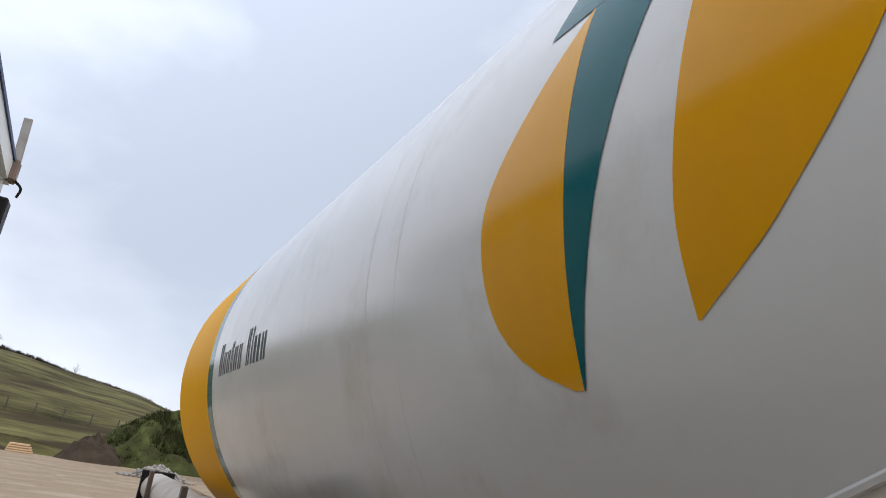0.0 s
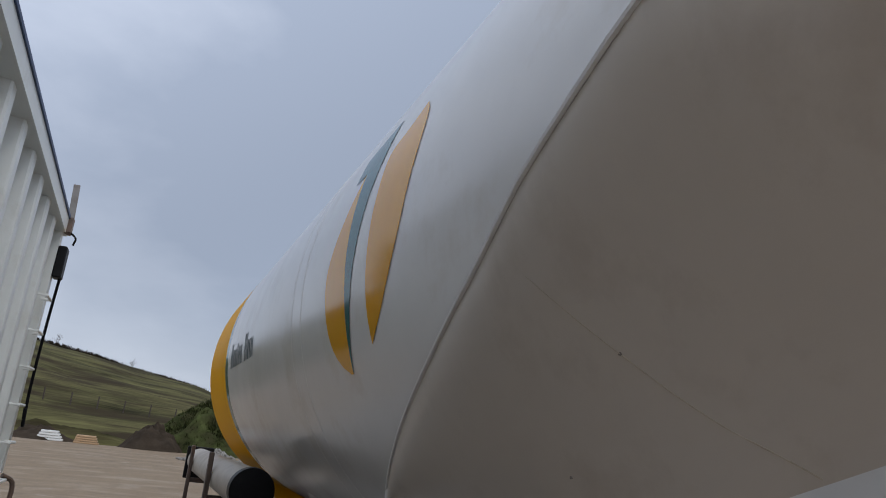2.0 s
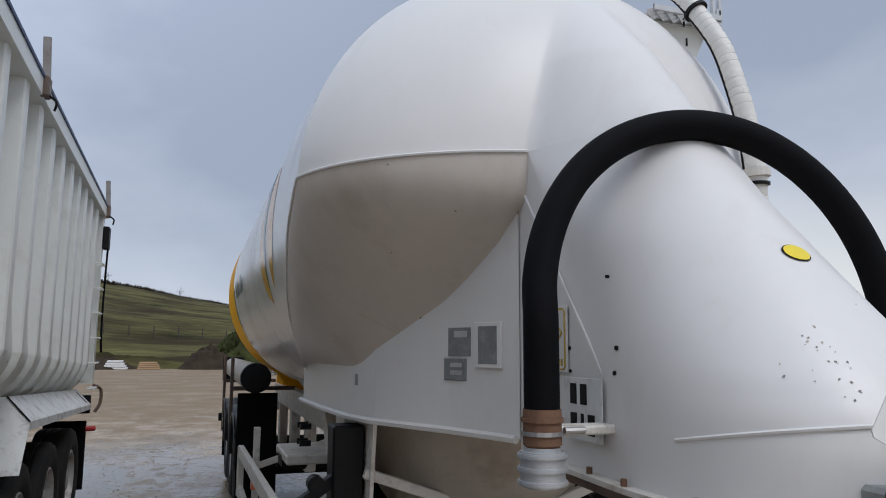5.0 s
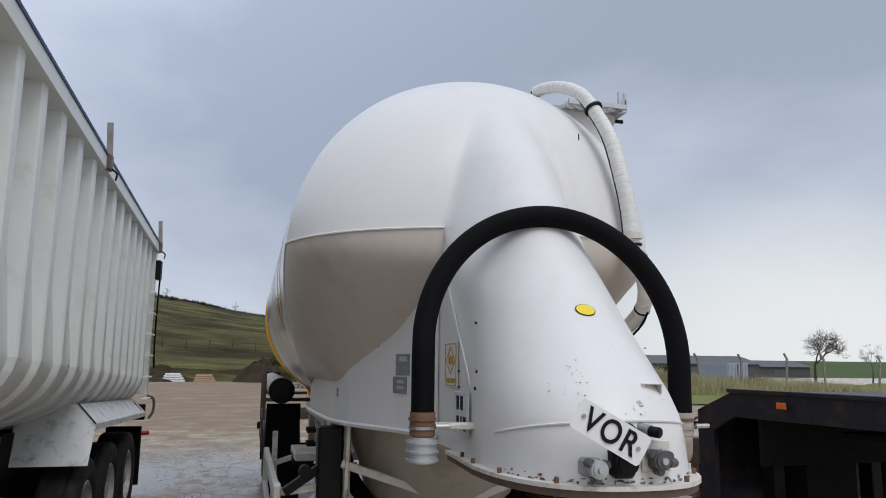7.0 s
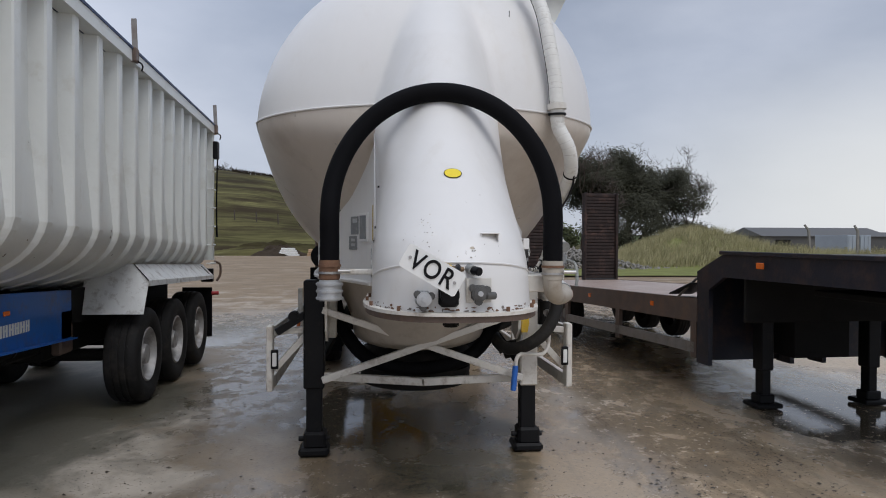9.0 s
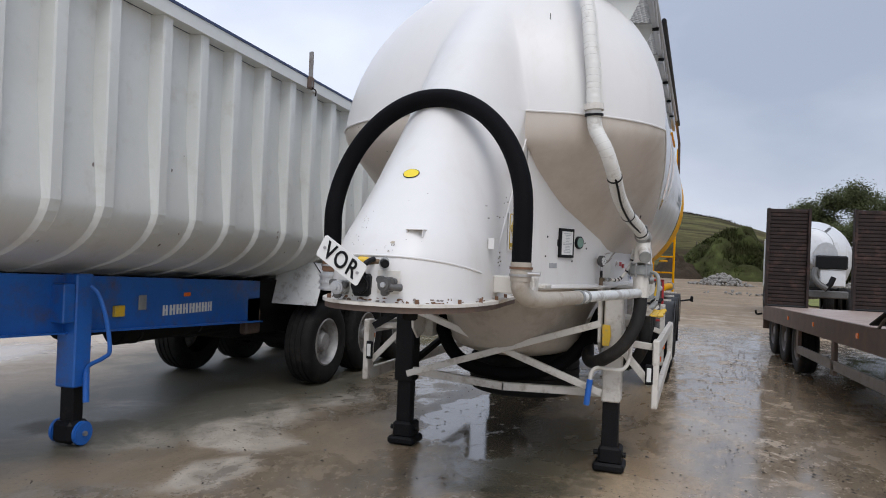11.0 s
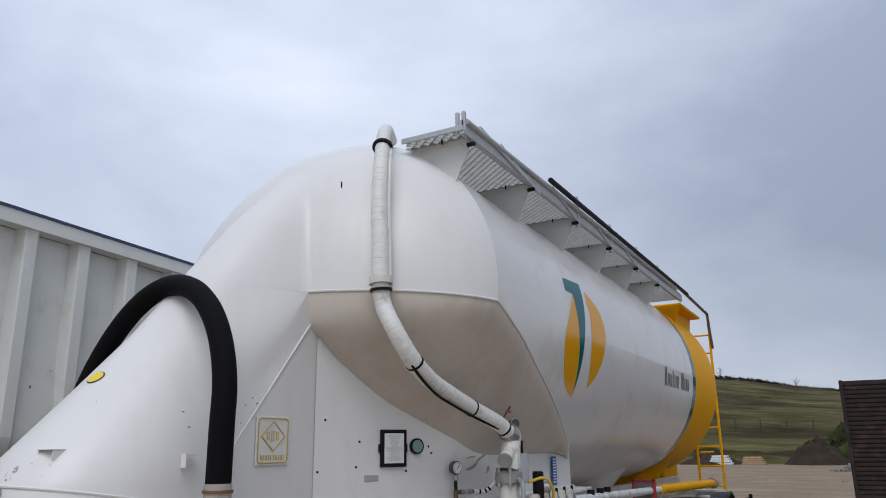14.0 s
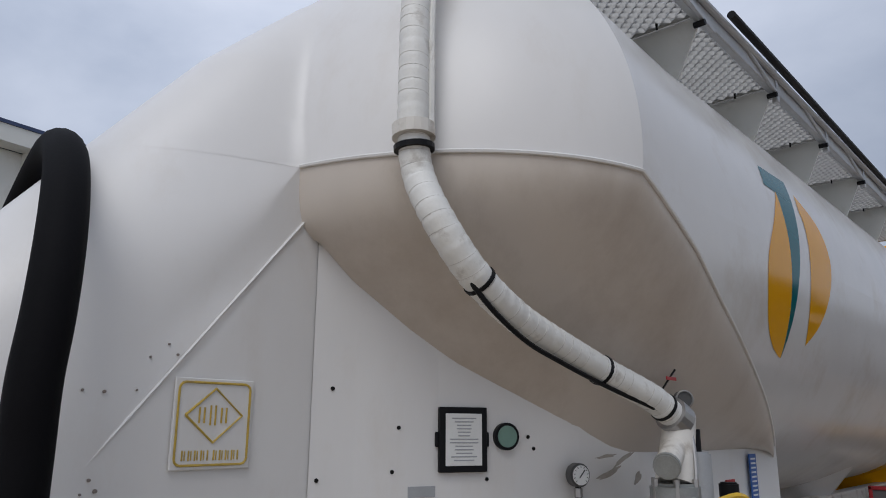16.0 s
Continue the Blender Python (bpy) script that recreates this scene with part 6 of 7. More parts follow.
part("rope_box", box((TX + 0.10, Y1 - 0.05, 2.98), (TX + 0.17, Y1 + 0.1, 3.24), 0.01), BLACK_PAINT, body)
part("tail_hook", tube(smooth_path([(TX + 0.10, Y1 + 0.06, 1.45), (TX + 0.17, Y1 + 0.12, 1.40), (TX + 0.17, Y1 + 0.14, 1.25), (TX + 0.12, Y1 + 0.12, 1.15)], 4), 0.018, seg=8), BROWN_STEEL, body)
rng = random.Random(11)
for i in range(30):
    y, s = rng.uniform(1.2, 8.3), rng.uniform(0.55, 1.35)
    r = rng.uniform(0.006, 0.016)
    n = 6
    pts = []
    for j in range(n):
        a = 2 * math.pi * j / n
        xx, zz = tip_section(min(1.95, s + r * math.sin(a) * rng.uniform(0.4, 1.2)), valley(s) + 0.003)
        yy = y + r * math.cos(a) * rng.uniform(0.5, 1.2)
        pts.append((xx, yy, tip_z(yy, zz)))
    mesh_ob("paint_chip", pts, [tuple(range(n))], CHIP, body)

# blue chassis
for x0, x1 in ((-3.50, -3.40), (-4.62, -4.52)):
    part("chassis_rail", along(x0, x1, 1.03, 1.50, Y0, 5.0), BLUE, tipper, "blue chassis rail")
    # rear rails and inner cross members: shade under the body put into the colour
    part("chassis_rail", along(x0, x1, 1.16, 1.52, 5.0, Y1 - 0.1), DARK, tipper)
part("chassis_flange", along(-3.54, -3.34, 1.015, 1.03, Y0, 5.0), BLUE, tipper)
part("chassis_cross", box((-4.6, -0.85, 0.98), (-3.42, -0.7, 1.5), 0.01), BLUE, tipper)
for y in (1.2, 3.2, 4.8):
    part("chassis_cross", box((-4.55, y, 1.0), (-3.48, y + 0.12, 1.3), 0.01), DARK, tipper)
for i, w in enumerate((0.07, 0.08, 0.08, 0.075, 0.08, 0.08, 0.08, 0.065)):
    y = 3.32 + i * 0.1
    for k in ((0.0, 0.36), (0.62, 1.0)):
        part("letter_bar", box((-3.40, y + w * k[0], 0.985 + 0.0), (-3.396, y + w * k[1], 1.085), 0.0), PAPER, tipper, "white lettering bar")
    part("letter_bar", box((-3.40, y + 0.01, 1.03), (-3.3955, y + w - 0.01, 1.045), 0.0), PAPER, tipper, "white lettering bar")
part("side_marker", box((-3.40, 3.62, 1.16), (-3.385, 3.72, 1.20), 0.004), ORANGE, tipper, "orange side marker")
part("side_box", box((-3.40, 2.66, 1.02), (-3.36, 2.78, 1.12), 0.006), YELLOW_LINE, tipper)
part("side_plate", box((-3.40, 2.98, 1.06), (-3.385, 3.08, 1.20), 0.006), GREY_CAST, tipper)
for x in (-3.36, -4.66):
    leg = part("landing_leg", box((x - 0.10, 2.12, 0.48), (x + 0.10, 2.30, 1.42), 0.012), BLUE, tipper, "blue landing leg with a sand shoe")
    part("inner_leg", box((x - 0.07, 2.15, 0.12), (x + 0.07, 2.27, 0.55), 0.01), BLACK_PAINT, leg)
    part("foot", box((x - 0.10, 2.10, 0.02), (x + 0.10, 2.32, 0.20), 0.03), BLACK_PAINT, leg, "black foot block")
    for sx in (-1, 1):
        disc = part("foot_roller", cyl((x + sx * 0.10, 2.21, 0.10), (x + sx * 0.145, 2.21, 0.10), 0.10, seg=22, bevel=0.01), BLUE, leg, "blue steel foot roller", smooth=True)
        part("roller_nut", cyl((x + sx * 0.145, 2.21, 0.10), (x + sx * 0.165, 2.21, 0.10), 0.022, seg=6), STEEL, disc)
    part("leg_gear", box((x - 0.09, 2.0, 1.02), (x + 0.09, 2.12, 1.34), 0.01), BLUE, leg)
crank2 = part("crank_handle", tube(smooth_path([(-3.22, 2.22, 1.32), (-3.16, 2.25, 1.25), (-3.09, 2.27, 1.05), (-3.05, 2.28, 0.80), (-3.10, 2.27, 0.73), (-3.22, 2.24, 0.66), (-3.24, 2.23, 0.60)], 5), 0.018, seg=8), BLUE, tipper, "blue crank handle", smooth=True)
part("grip", cyl((-3.24, 2.23, 0.60), (-3.20, 2.2, 0.36), 0.026, seg=10), BLUE_GRIP, crank2, smooth=True)

# tanks added to fill the dark space behind the leg
for x in (-3.62, -4.3):
    tank_b = part("air_tank", cyl((x, 2.9, 0.86), (x, 4.3, 0.86), 0.14, seg=18, bevel=0.03), DARK, tipper, "near-black air tank added under the chassis", smooth=True)
    for y in (3.15, 4.05):
        part("tank_strap", cyl((x, y - 0.02, 0.86), (x, y + 0.02, 0.86), 0.147, seg=18), BLACK_PAINT, tank_b)
# wheels and mudguard
for side, x in ((1, -3.03), (-1, -4.98)):
    for y in (5.76, 6.96, 8.16):
        wheel(tipper, x, y, side, RIM_GREY, "black tyre on a dusty grey rim")
    for y in (5.76, 6.96, 8.16):
        part("axle", cyl((-4.0, y, 0.515), (x, y, 0.515), 0.07, seg=12), DARK, tipper)


def sheet(quad, th=0.008):
    """A folded steel plate: a quad given its thickness along its normal."""
    q = [Vector(p) for p in quad]
    n = (q[1] - q[0]).cross(q[-1] - q[0]).normalized() * th
    bm = bmesh.new()
    a, b = [bm.verts.new(p) for p in q], [bm.verts.new(p - n) for p in q]
    bm.faces.new(a)
    bm.faces.new(b[::-1])
    k = len(q)
    for i in range(k):
        bm.faces.new((a[i], b[i], b[(i + 1) % k], a[(i + 1) % k]))
    return bm


guard = part("mudguard", sheet([(-3.42, 5.27, 1.005), (-2.785, 5.27, 1.005), (-2.765, 5.40, 1.35), (-2.93, 5.45, 1.52), (-3.42, 5.45, 1.52)]), GUARD_WHITE, tipper, "scuffed white steel mudguard over three wheels")
part("guard_slope", sheet([(-2.765, 5.40, 1.35), (-2.765, 8.64, 1.24), (-2.93, 8.64, 1.41), (-2.93, 5.45, 1.52)]), GUARD_WHITE, guard)
part("guard_lip", sheet([(-2.764, 5.40, 1.35), (-2.764, 5.40, 1.29), (-2.764, 8.64, 1.19), (-2.764, 8.64, 1.24)]), GUARD_WHITE, guard)
part("guard_edge", tube([(-2.765, 5.392, 1.352), (-2.93, 5.442, 1.522)], 0.006, seg=6), DARK, guard)
part("guard_slot", sheet([(-2.79, 8.42, 1.275), (-2.79, 8.50, 1.272), (-2.90, 8.50, 1.385), (-2.90, 8.42, 1.388)], 0.004), DARK, guard)
part("lamp_bracket", box((-2.95, 8.66, 1.14), (-2.78, 8.74, 1.34), 0.008), BLACK_PAINT, guard)
part("mud_flap", box((-3.26, 8.80, 0.30), (-2.82, 8.82, 1.05), 0.005), RUBBER, tipper)
part("tail_lamp", cyl((-2.83, 8.80, 0.96), (-2.74, 8.86, 0.96), 0.03, seg=10), RED, tipper, "small red tail lamp")
part("lamp_arm", beam((-3.0, 8.8, 0.96), (-2.8, 8.85, 0.96), 0.02, 0.02), DARK, tipper)
# dark box added to close off daylight and deepen the shade below
part("under_filler", box((-4.5, 3.9, 0.70), (-3.52, 5.2, 1.06), 0.03), DARK, tipper, "near-black box added for the shade under the tipper")
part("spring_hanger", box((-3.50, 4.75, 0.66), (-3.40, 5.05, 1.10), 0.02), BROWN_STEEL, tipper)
# second dark block between the wheels, added for shade
part("shade_filler", box((-4.5, 4.6, 0.62), (-3.5, 8.5, 1.14), 0.02), DARK, tipper)

# ---- low loader ----
loader = thing("low_loader_trailer", None, "dark low loader trailer with raised steel ramps", "trailer")


def dz(y):
    return -0.031 * y


def skew(x0, x1, y0, y1, z0, z1, bm=None):
    """A bar along the deck, following its fall to the rear."""
    bm = bm or bmesh.new()
    v = [bm.verts.new((x, y, z + dz(y))) for y in (y0, y1) for x, z in ((x0, z0), (x1, z0), (x1, z1), (x0, z1))]
    bm.faces.new(v[:4][::-1])
    bm.faces.new(v[4:])
    for i in range(4):
        bm.faces.new((v[i], v[(i + 1) % 4], v[4 + (i + 1) % 4], v[4 + i]))
    return bm


LW = 2.45
deck = part("deck", skew(0.02, LW - 0.02, 0.0, 8.2, 1.06, 1.11), BROWN_STEEL, loader, "worn brown steel deck")
for k in range(16):
    part("deck_plank", skew(0.09, LW - 0.09, 0.03 + k * 0.508, 0.53 + k * 0.508, 1.114, 1.126), DECK_WOOD, deck)
for x in (0.0, LW - 0.07):
    rail = part("side_rail", skew(x, x + 0.07, 0.0, 8.2, 0.86, 1.13), BROWN_STEEL, loader, "rusty deck edge rail")
    part("lower_rail", skew(x + 0.01, x + 0.05, 0.1, 4.7, 0.50, 0.62), GUARD_GREY, loader, "grey side guard rail")
    for y in (0.05, 2.3, 4.6):
        part("rail_post", skew(x + 0.01, x + 0.06, y, y + 0.14, 0.44, 0.88), BROWN_STEEL if y else GUARD_GREY, loader)
for k in range(12):
    part("cross_member", skew(0.1, LW - 0.1, 0.4 + k * 0.66, 0.5 + k * 0.66, 0.90, 1.055), DARK, deck)
for y in (1.15, 3.45, 5.4):
    part("side_marker", skew(-0.012, 0.0, y, y + 0.08, 0.98, 1.04), ORANGE, loader, "orange side marker")
for y in (5.05, 6.25, 7.45):
    for x, s in ((0.20, -1), (LW - 0.20, 1)):
        t = part("wheel", lathe([(r * 0.86, h * 0.75) for r, h in TYRE_PROFILE], (x, y, 0.45), (s, 0, 0), 30), TYRE, loader, "muddy black tyre", smooth=True)
        part("rim", lathe([(r * 0.86, h * 0.75) for r, h in RIM_PROFILE], (x, y, 0.45), (s, 0, 0), 24), RIM_DARK, t, smooth=True)
# gooseneck
side_poly = [(0.02, 0.40), (0.02, 1.44), (-0.53, 1.645), (-4.1, 1.68), (-4.1, 1.42), (-0.55, 1.40), (-0.24, 1.25), (-0.24, 0.40)]
for x in (0.0, 1.0, 1.4, LW - 0.05):
    part("gooseneck_side", slab(side_poly, 0.05, Matrix(((0, 0, 1, x), (1, 0, 0, 0), (0, 1, 0, 0), (0, 0, 0, 1)))), LL_PAINT, loader, "dark steel gooseneck side")
bm = bmesh.new()
top = [(0.02, 1.44), (-0.53, 1.647), (-4.1, 1.682)]
rows = [[bm.verts.new((x, y, z)) for y, z in top] for x in (0.0, LW)]
low = [[bm.verts.new((x, y, z - 0.03)) for y, z in top] for x in (0.0, LW)]
for r in (rows, low):
    for i in range(2):
        bm.faces.new((r[0][i], r[0][i + 1], r[1][i + 1], r[1][i]))
neck = part("gooseneck_top", bm, LL_PAINT, loader, "dark steel gooseneck with rust streaks")
part("gooseneck_front", box((0.0, -4.12, 1.35), (LW, -4.06, 1.68), 0.01), LL_PAINT, loader)
part("gooseneck_back", box((0.05, -0.02, 0.42), (LW - 0.05, 0.02, 1.42), 0.01), LL_PAINT, loader)
part("flange", box((-0.03, -4.1, 1.645), (0.0, -0.5, 1.685), 0.005), LL_PAINT, loader)
part("inner_web", box((0.05, -0.9, 0.95), (LW - 0.05, -0.84, 1.42), 0.01), DARK, loader)
part("king_plate", box((0.3, -3.9, 1.28), (LW - 0.3, -1.6, 1.34), 0.01), DARK, loader)
part("side_marker", box((-0.045, -1.33, 1.52), (-0.03, -1.21, 1.58), 0.004), ORANGE, loader, "orange side marker")
part("side_marker", box((-0.045, -3.4, 1.52), (-0.03, -3.28, 1.58), 0.004), ORANGE, loader, "orange side marker")
for x in (0.48, 1.76):
    leg = part("landing_leg", box((x - 0.07, -0.62, 0.40), (x + 0.07, -0.44, 1.42), 0.01), BLACK_PAINT, loader, "black landing leg")
    part("inner_leg", box((x - 0.05, -0.60, 0.10), (x + 0.05, -0.46, 0.45), 0.008), BLACK_PAINT, leg)
    part("foot", box((x - 0.15, -0.68, 0.0), (x + 0.15, -0.38, 0.05), 0.012), BLACK_PAINT, leg, "black foot plate")
    part("foot_block", box((x - 0.09, -0.62, 0.045), (x + 0.09, -0.44, 0.14), 0.012), BLACK_PAINT, leg)
part("side_box", box((0.70, -0.75, 0.55), (1.35, -0.25, 1.1), 0.01), DARK, loader)
part("fold_ramp", beam((0.12, 0.65, 1.14), (0.10, 0.08, 1.30), 0.30, 0.02), BLACK_PAINT, loader)
part("fold_stay", beam((0.02, 0.50, 1.12), (0.02, 0.06, 1.36), 0.03, 0.02), GUARD_GREY, loader)


def ramp(x0, x1, y):
    """A raised loading ramp: side cheeks and a stack of cross treads."""
    z0, z1 = 0.90, 2.84
    r = part("ramp", box((x0, y + 0.05, z0), (x1, y + 0.09, z1), 0.006), RAMP, loader, "raised dark brown steel ramp with treads")
    for x in (x0, x1 - 0.05):
        part("ramp_cheek", box((x, y - 0.03, z0 - 0.05), (x + 0.05, y + 0.16, z1 + 0.01), 0.008), RAMP, r)
    for k in range(26):
        z = z0 + 0.04 + k * 0.074
        part("tread", beam((x0 + 0.05, y + 0.046, z), (x1 - 0.05, y + 0.046, z), 0.03, 0.055, bevel=0.006), RAMP, r)
    part("ramp_hinge", cyl((x0, y + 0.05, z0 - 0.02), (x1, y + 0.05, z0 - 0.02), 0.04, seg=10), BLACK_PAINT, r)


ramp(0.0, 0.80, 8.12)
ramp(1.58, 2.38, 8.12)
part("rear_bar", box((0.0, 8.18, 0.42), (LW, 8.26, 0.86), 0.01), BROWN_STEEL, loader)
part("rear_hook", tube(smooth_path([(-0.02, 8.2, 0.72), (-0.12, 8.22, 0.70), (-0.15, 8.22, 0.78)], 4), 0.02, seg=8), DARK, loader)
loader.matrix_basis = pose(3.30, 5.40, 0, 0, 0, 3.3)

# ---- distance: trees, grass, buildings ----
BARK = mat("bark", (0.07, 0.055, 0.045), 0.9, vary=0.3, scale=4, bump=0.4, bscale=12)
TWIG = mat("twigs", (0.085, 0.065, 0.055), 0.9, vary=0.25, scale=1)
LEAF = mat("evergreen_leaves", (0.045, 0.045, 0.027), 0.7, vary=0.5, scale=0.9, spec=0.25)
BUSH = mat("bush_leaves", (0.062, 0.072, 0.028), 0.75, vary=0.5, scale=0.8, spec=0.2)
STRAW = mat("pale_tall_grass", (0.34, 0.31, 0.17), 0.85, vary=0.45, scale=0.7, spec=0.1)
VERGE = mat("green_verge", (0.165, 0.175, 0.06), 0.9, vary=0.3, scale=0.8, bump=0.5, bscale=6, spec=0.1)
STONE = mat("rubble_stone", (0.23, 0.215, 0.195), 0.85, vary=0.3, scale=1.5, bump=0.3, bscale=10)
MOUND = mat("green_mound_grass", (0.042, 0.050, 0.017), 0.92, vary=1.3, scale=0.8, bump=1.0, bscale=3.0, dirt=(0.045, 0.045, 0.02), dscale=0.9, dcut=(0.46, 0.62), spec=0.08)
MUD = mat("dark_mud_mound", (0.045, 0.034, 0.024), 0.9, vary=0.5, scale=1.2, bump=0.6, bscale=3, spec=0.1)
CLAD = mat("grey_cladding", (0.07, 0.07, 0.068), 0.6, vary=0.1, scale=0.5)
ROOF = mat("pale_roof", (0.09, 0.088, 0.085), 0.5, vary=0.1, scale=0.4)
BOXBLUE = mat("pale_blue_container", (0.27, 0.31, 0.35), 0.6, vary=0.1, scale=0.8)
TIMBER = mat("tan_boards", (0.45, 0.30, 0.17), 0.75, vary=0.2, scale=2)
FIELD = mat("far_field", (0.075, 0.10, 0.038), 0.9, vary=0.2, scale=0.05, spec=0.1)


def branch(bm, rng, p, d, length, r, depth, tips, spread, seg):
    """Grows a limb and its forks into bm; collects the twig ends."""
    pts, q, dd = [p], Vector(p), Vector(d)
    n = 4 if depth > 1 else 3
    for _ in range(n):
        dd = (dd + Vector((rng.uniform(-1, 1), rng.uniform(-1, 1), rng.uniform(-0.5, 0.9))) * 0.22).normalized()
        q = q + dd * length / n
        pts.append(q)
    tube(pts, lambda t: r * (1 - 0.45 * t), bm, seg)
    if depth == 0:
        tips.append(q)
        return
    for k in range(rng.choice((2, 3, 3, 4))):
        a = rng.uniform(0, 2 * math.pi)
        side = dd.orthogonal().normalized()
        side = Matrix.Rotation(a, 3, dd) @ side
        nd = (dd + side * spread * rng.uniform(0.6, 1.2) + Vector((0, 0, 0.10))).normalized()
        start = pts[-1] if k < 2 else pts[rng.randint(1, n - 1)]
        branch(bm, rng, start, nd, length * rng.uniform(0.6, 0.82), r * 0.55, depth - 1, tips, spread, max(4, seg - 1))


def leaf_cloud(rng, centres, count, size, spread):
    bm = bmesh.new()
    for _ in range(count):
        c = rng.choice(centres) + Vector((rng.gauss(0, spread), rng.gauss(0, spread), rng.gauss(0, spread * 0.7)))
        u = Vector((rng.uniform(-1, 1), rng.uniform(-1, 1), rng.uniform(-0.6, 0.6))).normalized() * size * rng.uniform(0.5, 1.2)
        v = u.orthogonal().normalized() * size * rng.uniform(0.4, 0.9)
        bm.faces.new([bm.verts.new(c + a) for a in (-u, v * 0.7, u, -v)])
    return bm


def tree(x, y, z, h, seed, leafy=0, leaf=None, label="", depth=4, spread=0.75, lsize=0.5, lspread=0.9, trunk=0.30, name="tree"):
    rng = random.Random(seed)
    t = thing(name, None, label, "tree", "trees at the edge of the yard")
    bm, tips = bmesh.new(), []
    branch(bm, rng, Vector((x, y, z - 0.1)), Vector((0, 0, 1)), h * trunk * 1.45, h * (0.03 if leafy else 0.022), depth, tips, spread, 7)
    part("trunk", bm, BARK if leafy else TWIG, t, smooth=True)
    if leafy:
        part("crown", leaf_cloud(rng, tips, leafy, lsize, lspread), leaf, t)
    else:
        bm = bmesh.new()
        for p in tips:
            for _ in range(9 if depth < 5 else 4):
                d = Vector((rng.gauss(0, 1), rng.gauss(0, 1), rng.gauss(0.3, 0.8))).normalized()
                tube([p, p + d * h * 0.04, p + d * h * 0.075 + Vector((0, 0, h * 0.014))], lambda u: h * 0.0014 * (1.2 - u), bm, 3)
        tagged(part("twig_spray", bm, TWIG, t), "fine dark twigs", kind="stuff")
    return t


for i, (x, y, h) in enumerate(((11.9, 60, 8.1), (10.7, 60.6, 5.6), (14.1, 61.2, 7.6))):
    tree(x, y, 0, h, 25 + i, 26000, BUSH, "dull green tree at the edge of the yard", spread=0.95, lsize=0.095, lspread=0.45, trunk=0.24)
for i, (x, y, h) in enumerate(((20.4, 60, 9.4), (22.9, 61, 9.9), (21.6, 62.5, 9.4))):
    tree(x, y, 0, h, 20 + i, 38000, LEAF, "dark ivy-clad tree with a broad domed crown", spread=0.95, lsize=0.095, lspread=0.50, trunk=0.25)
for i, (x, y, h, w) in enumerate(((26.0, 60, 9.3, 0.95), (28.0, 61.5, 7.0, 0.95), (18.3, 61, 9.3, 0.75))):
    tree(x, y, 0, h, 40 + i, 0, None, "bare tree with fine dark twigs", depth=5, spread=w, trunk=0.26)
tree(52.4, 60, 0, 8.0, 61, 0, None, "bare rounded tree by the far fence", depth=5, spread=1.05, trunk=0.2)
tree(63.0, 64, 0, 5.2, 62, 0, None, "bare tree by the far fence", depth=4, spread=1.0, trunk=0.22)
for i, (x, y, h) in enumerate(((12.4, 70, 3.4), (15.4, 72, 3.6), (10.0, 76, 3.2), (18.5, 71, 3.4))):
    tree(x, y, 0, h, 70 + i, 5500, BUSH, "low green bush behind the yard", depth=3, spread=1.2, lsize=0.2, lspread=0.8, trunk=0.2, name="bush")
for i, (x, y, h, n) in enumerate(((29.6, 63, 2.5, 9000), (31.2, 64, 2.3, 9000), (33.0, 64.5, 1.9, 8000))):
    tree(x, y, 0, h, 80 + i, n, LEAF, "dark evergreen hedge bush", depth=3, spread=1.0, lsize=0.1, lspread=0.42, name="bush")
for i, az in enumerate((-0.125, -0.035, -0.2)):
    y = 118
    tree(az * y, y, hill_z(az * y, y), 2.2, 97 + i, 0, None, "small bare tree on the hill crest", depth=3)


def heap(name, cx, cy, rx, ry, h, material, seed, label, category):
    def p(i, j):
        r, a = i / 22, 2 * math.pi * j / 60
        k = 1 + 0.25 * noise.noise((math.cos(a) * 1.7 + seed, math.sin(a) * 1.7, 0))
        z = h * (1 - r ** 1.6) * (1 + 0.4 * noise.noise((r * 2 * math.cos(a) + seed, r * 2 * math.sin(a), 1)))
        z += 0.45 * h * (1 - r) * noise.noise((r * 6 * math.cos(a) + seed, r * 9 * math.sin(a), 2))
        return Vector((cx + rx * r * k * math.cos(a), cy + ry * r * k * math.sin(a), max(z, 0) - 0.05))
    return tagged(mesh_ob(name, *grid(p, range(23), range(61)), material), label, category)


heap("mud_mound", -0.6, 71.0, 2.9, 2.2, 2.0, MUD, 3, "dark heap of tipped mud", "heap")
heap("mud_mound", -9.5, 72.0, 3.0, 2.0, 1.0, MUD, 8, "low dark heap of mud", "heap")


heap("earth_mound", 4.6, 74.0, 6.2, 3.4, 4.2, MOUND, 5, "overgrown green earth mound at the foot of the hill", "mound")
heap("earth_bank", -9.0, 73.0, 9.5, 1.6, 1.25, GRASS, 12, "low overgrown bank at the foot of the hill", "mound")
heap("earth_bank", -24.0, 73.5, 8.0, 1.8, 1.3, GRASS, 14, "low overgrown bank at the foot of the hill", "mound")


def tufts(name, count, at, size, material, seed, label):
    """Rough grass standing up in small clumps of blades."""
    rng = random.Random(seed)
    V, F = [], []
    for _ in range(count):
        c = at(rng)
        for _ in range(4):
            h, a = size * rng.uniform(0.5, 1.3), rng.uniform(0, math.pi)
            w = Vector((math.cos(a), math.sin(a), 0)) * h * 0.16
            tip = Vector((rng.gauss(0, 0.35), rng.gauss(0, 0.35), 1)) * h
            k = len(V)
            V += [c - w, c + w, c + tip]
            F.append((k, k + 1, k + 2))
    return tagged(mesh_ob(name, V, F, material, smooth=False), label, "grass", kind="stuff")


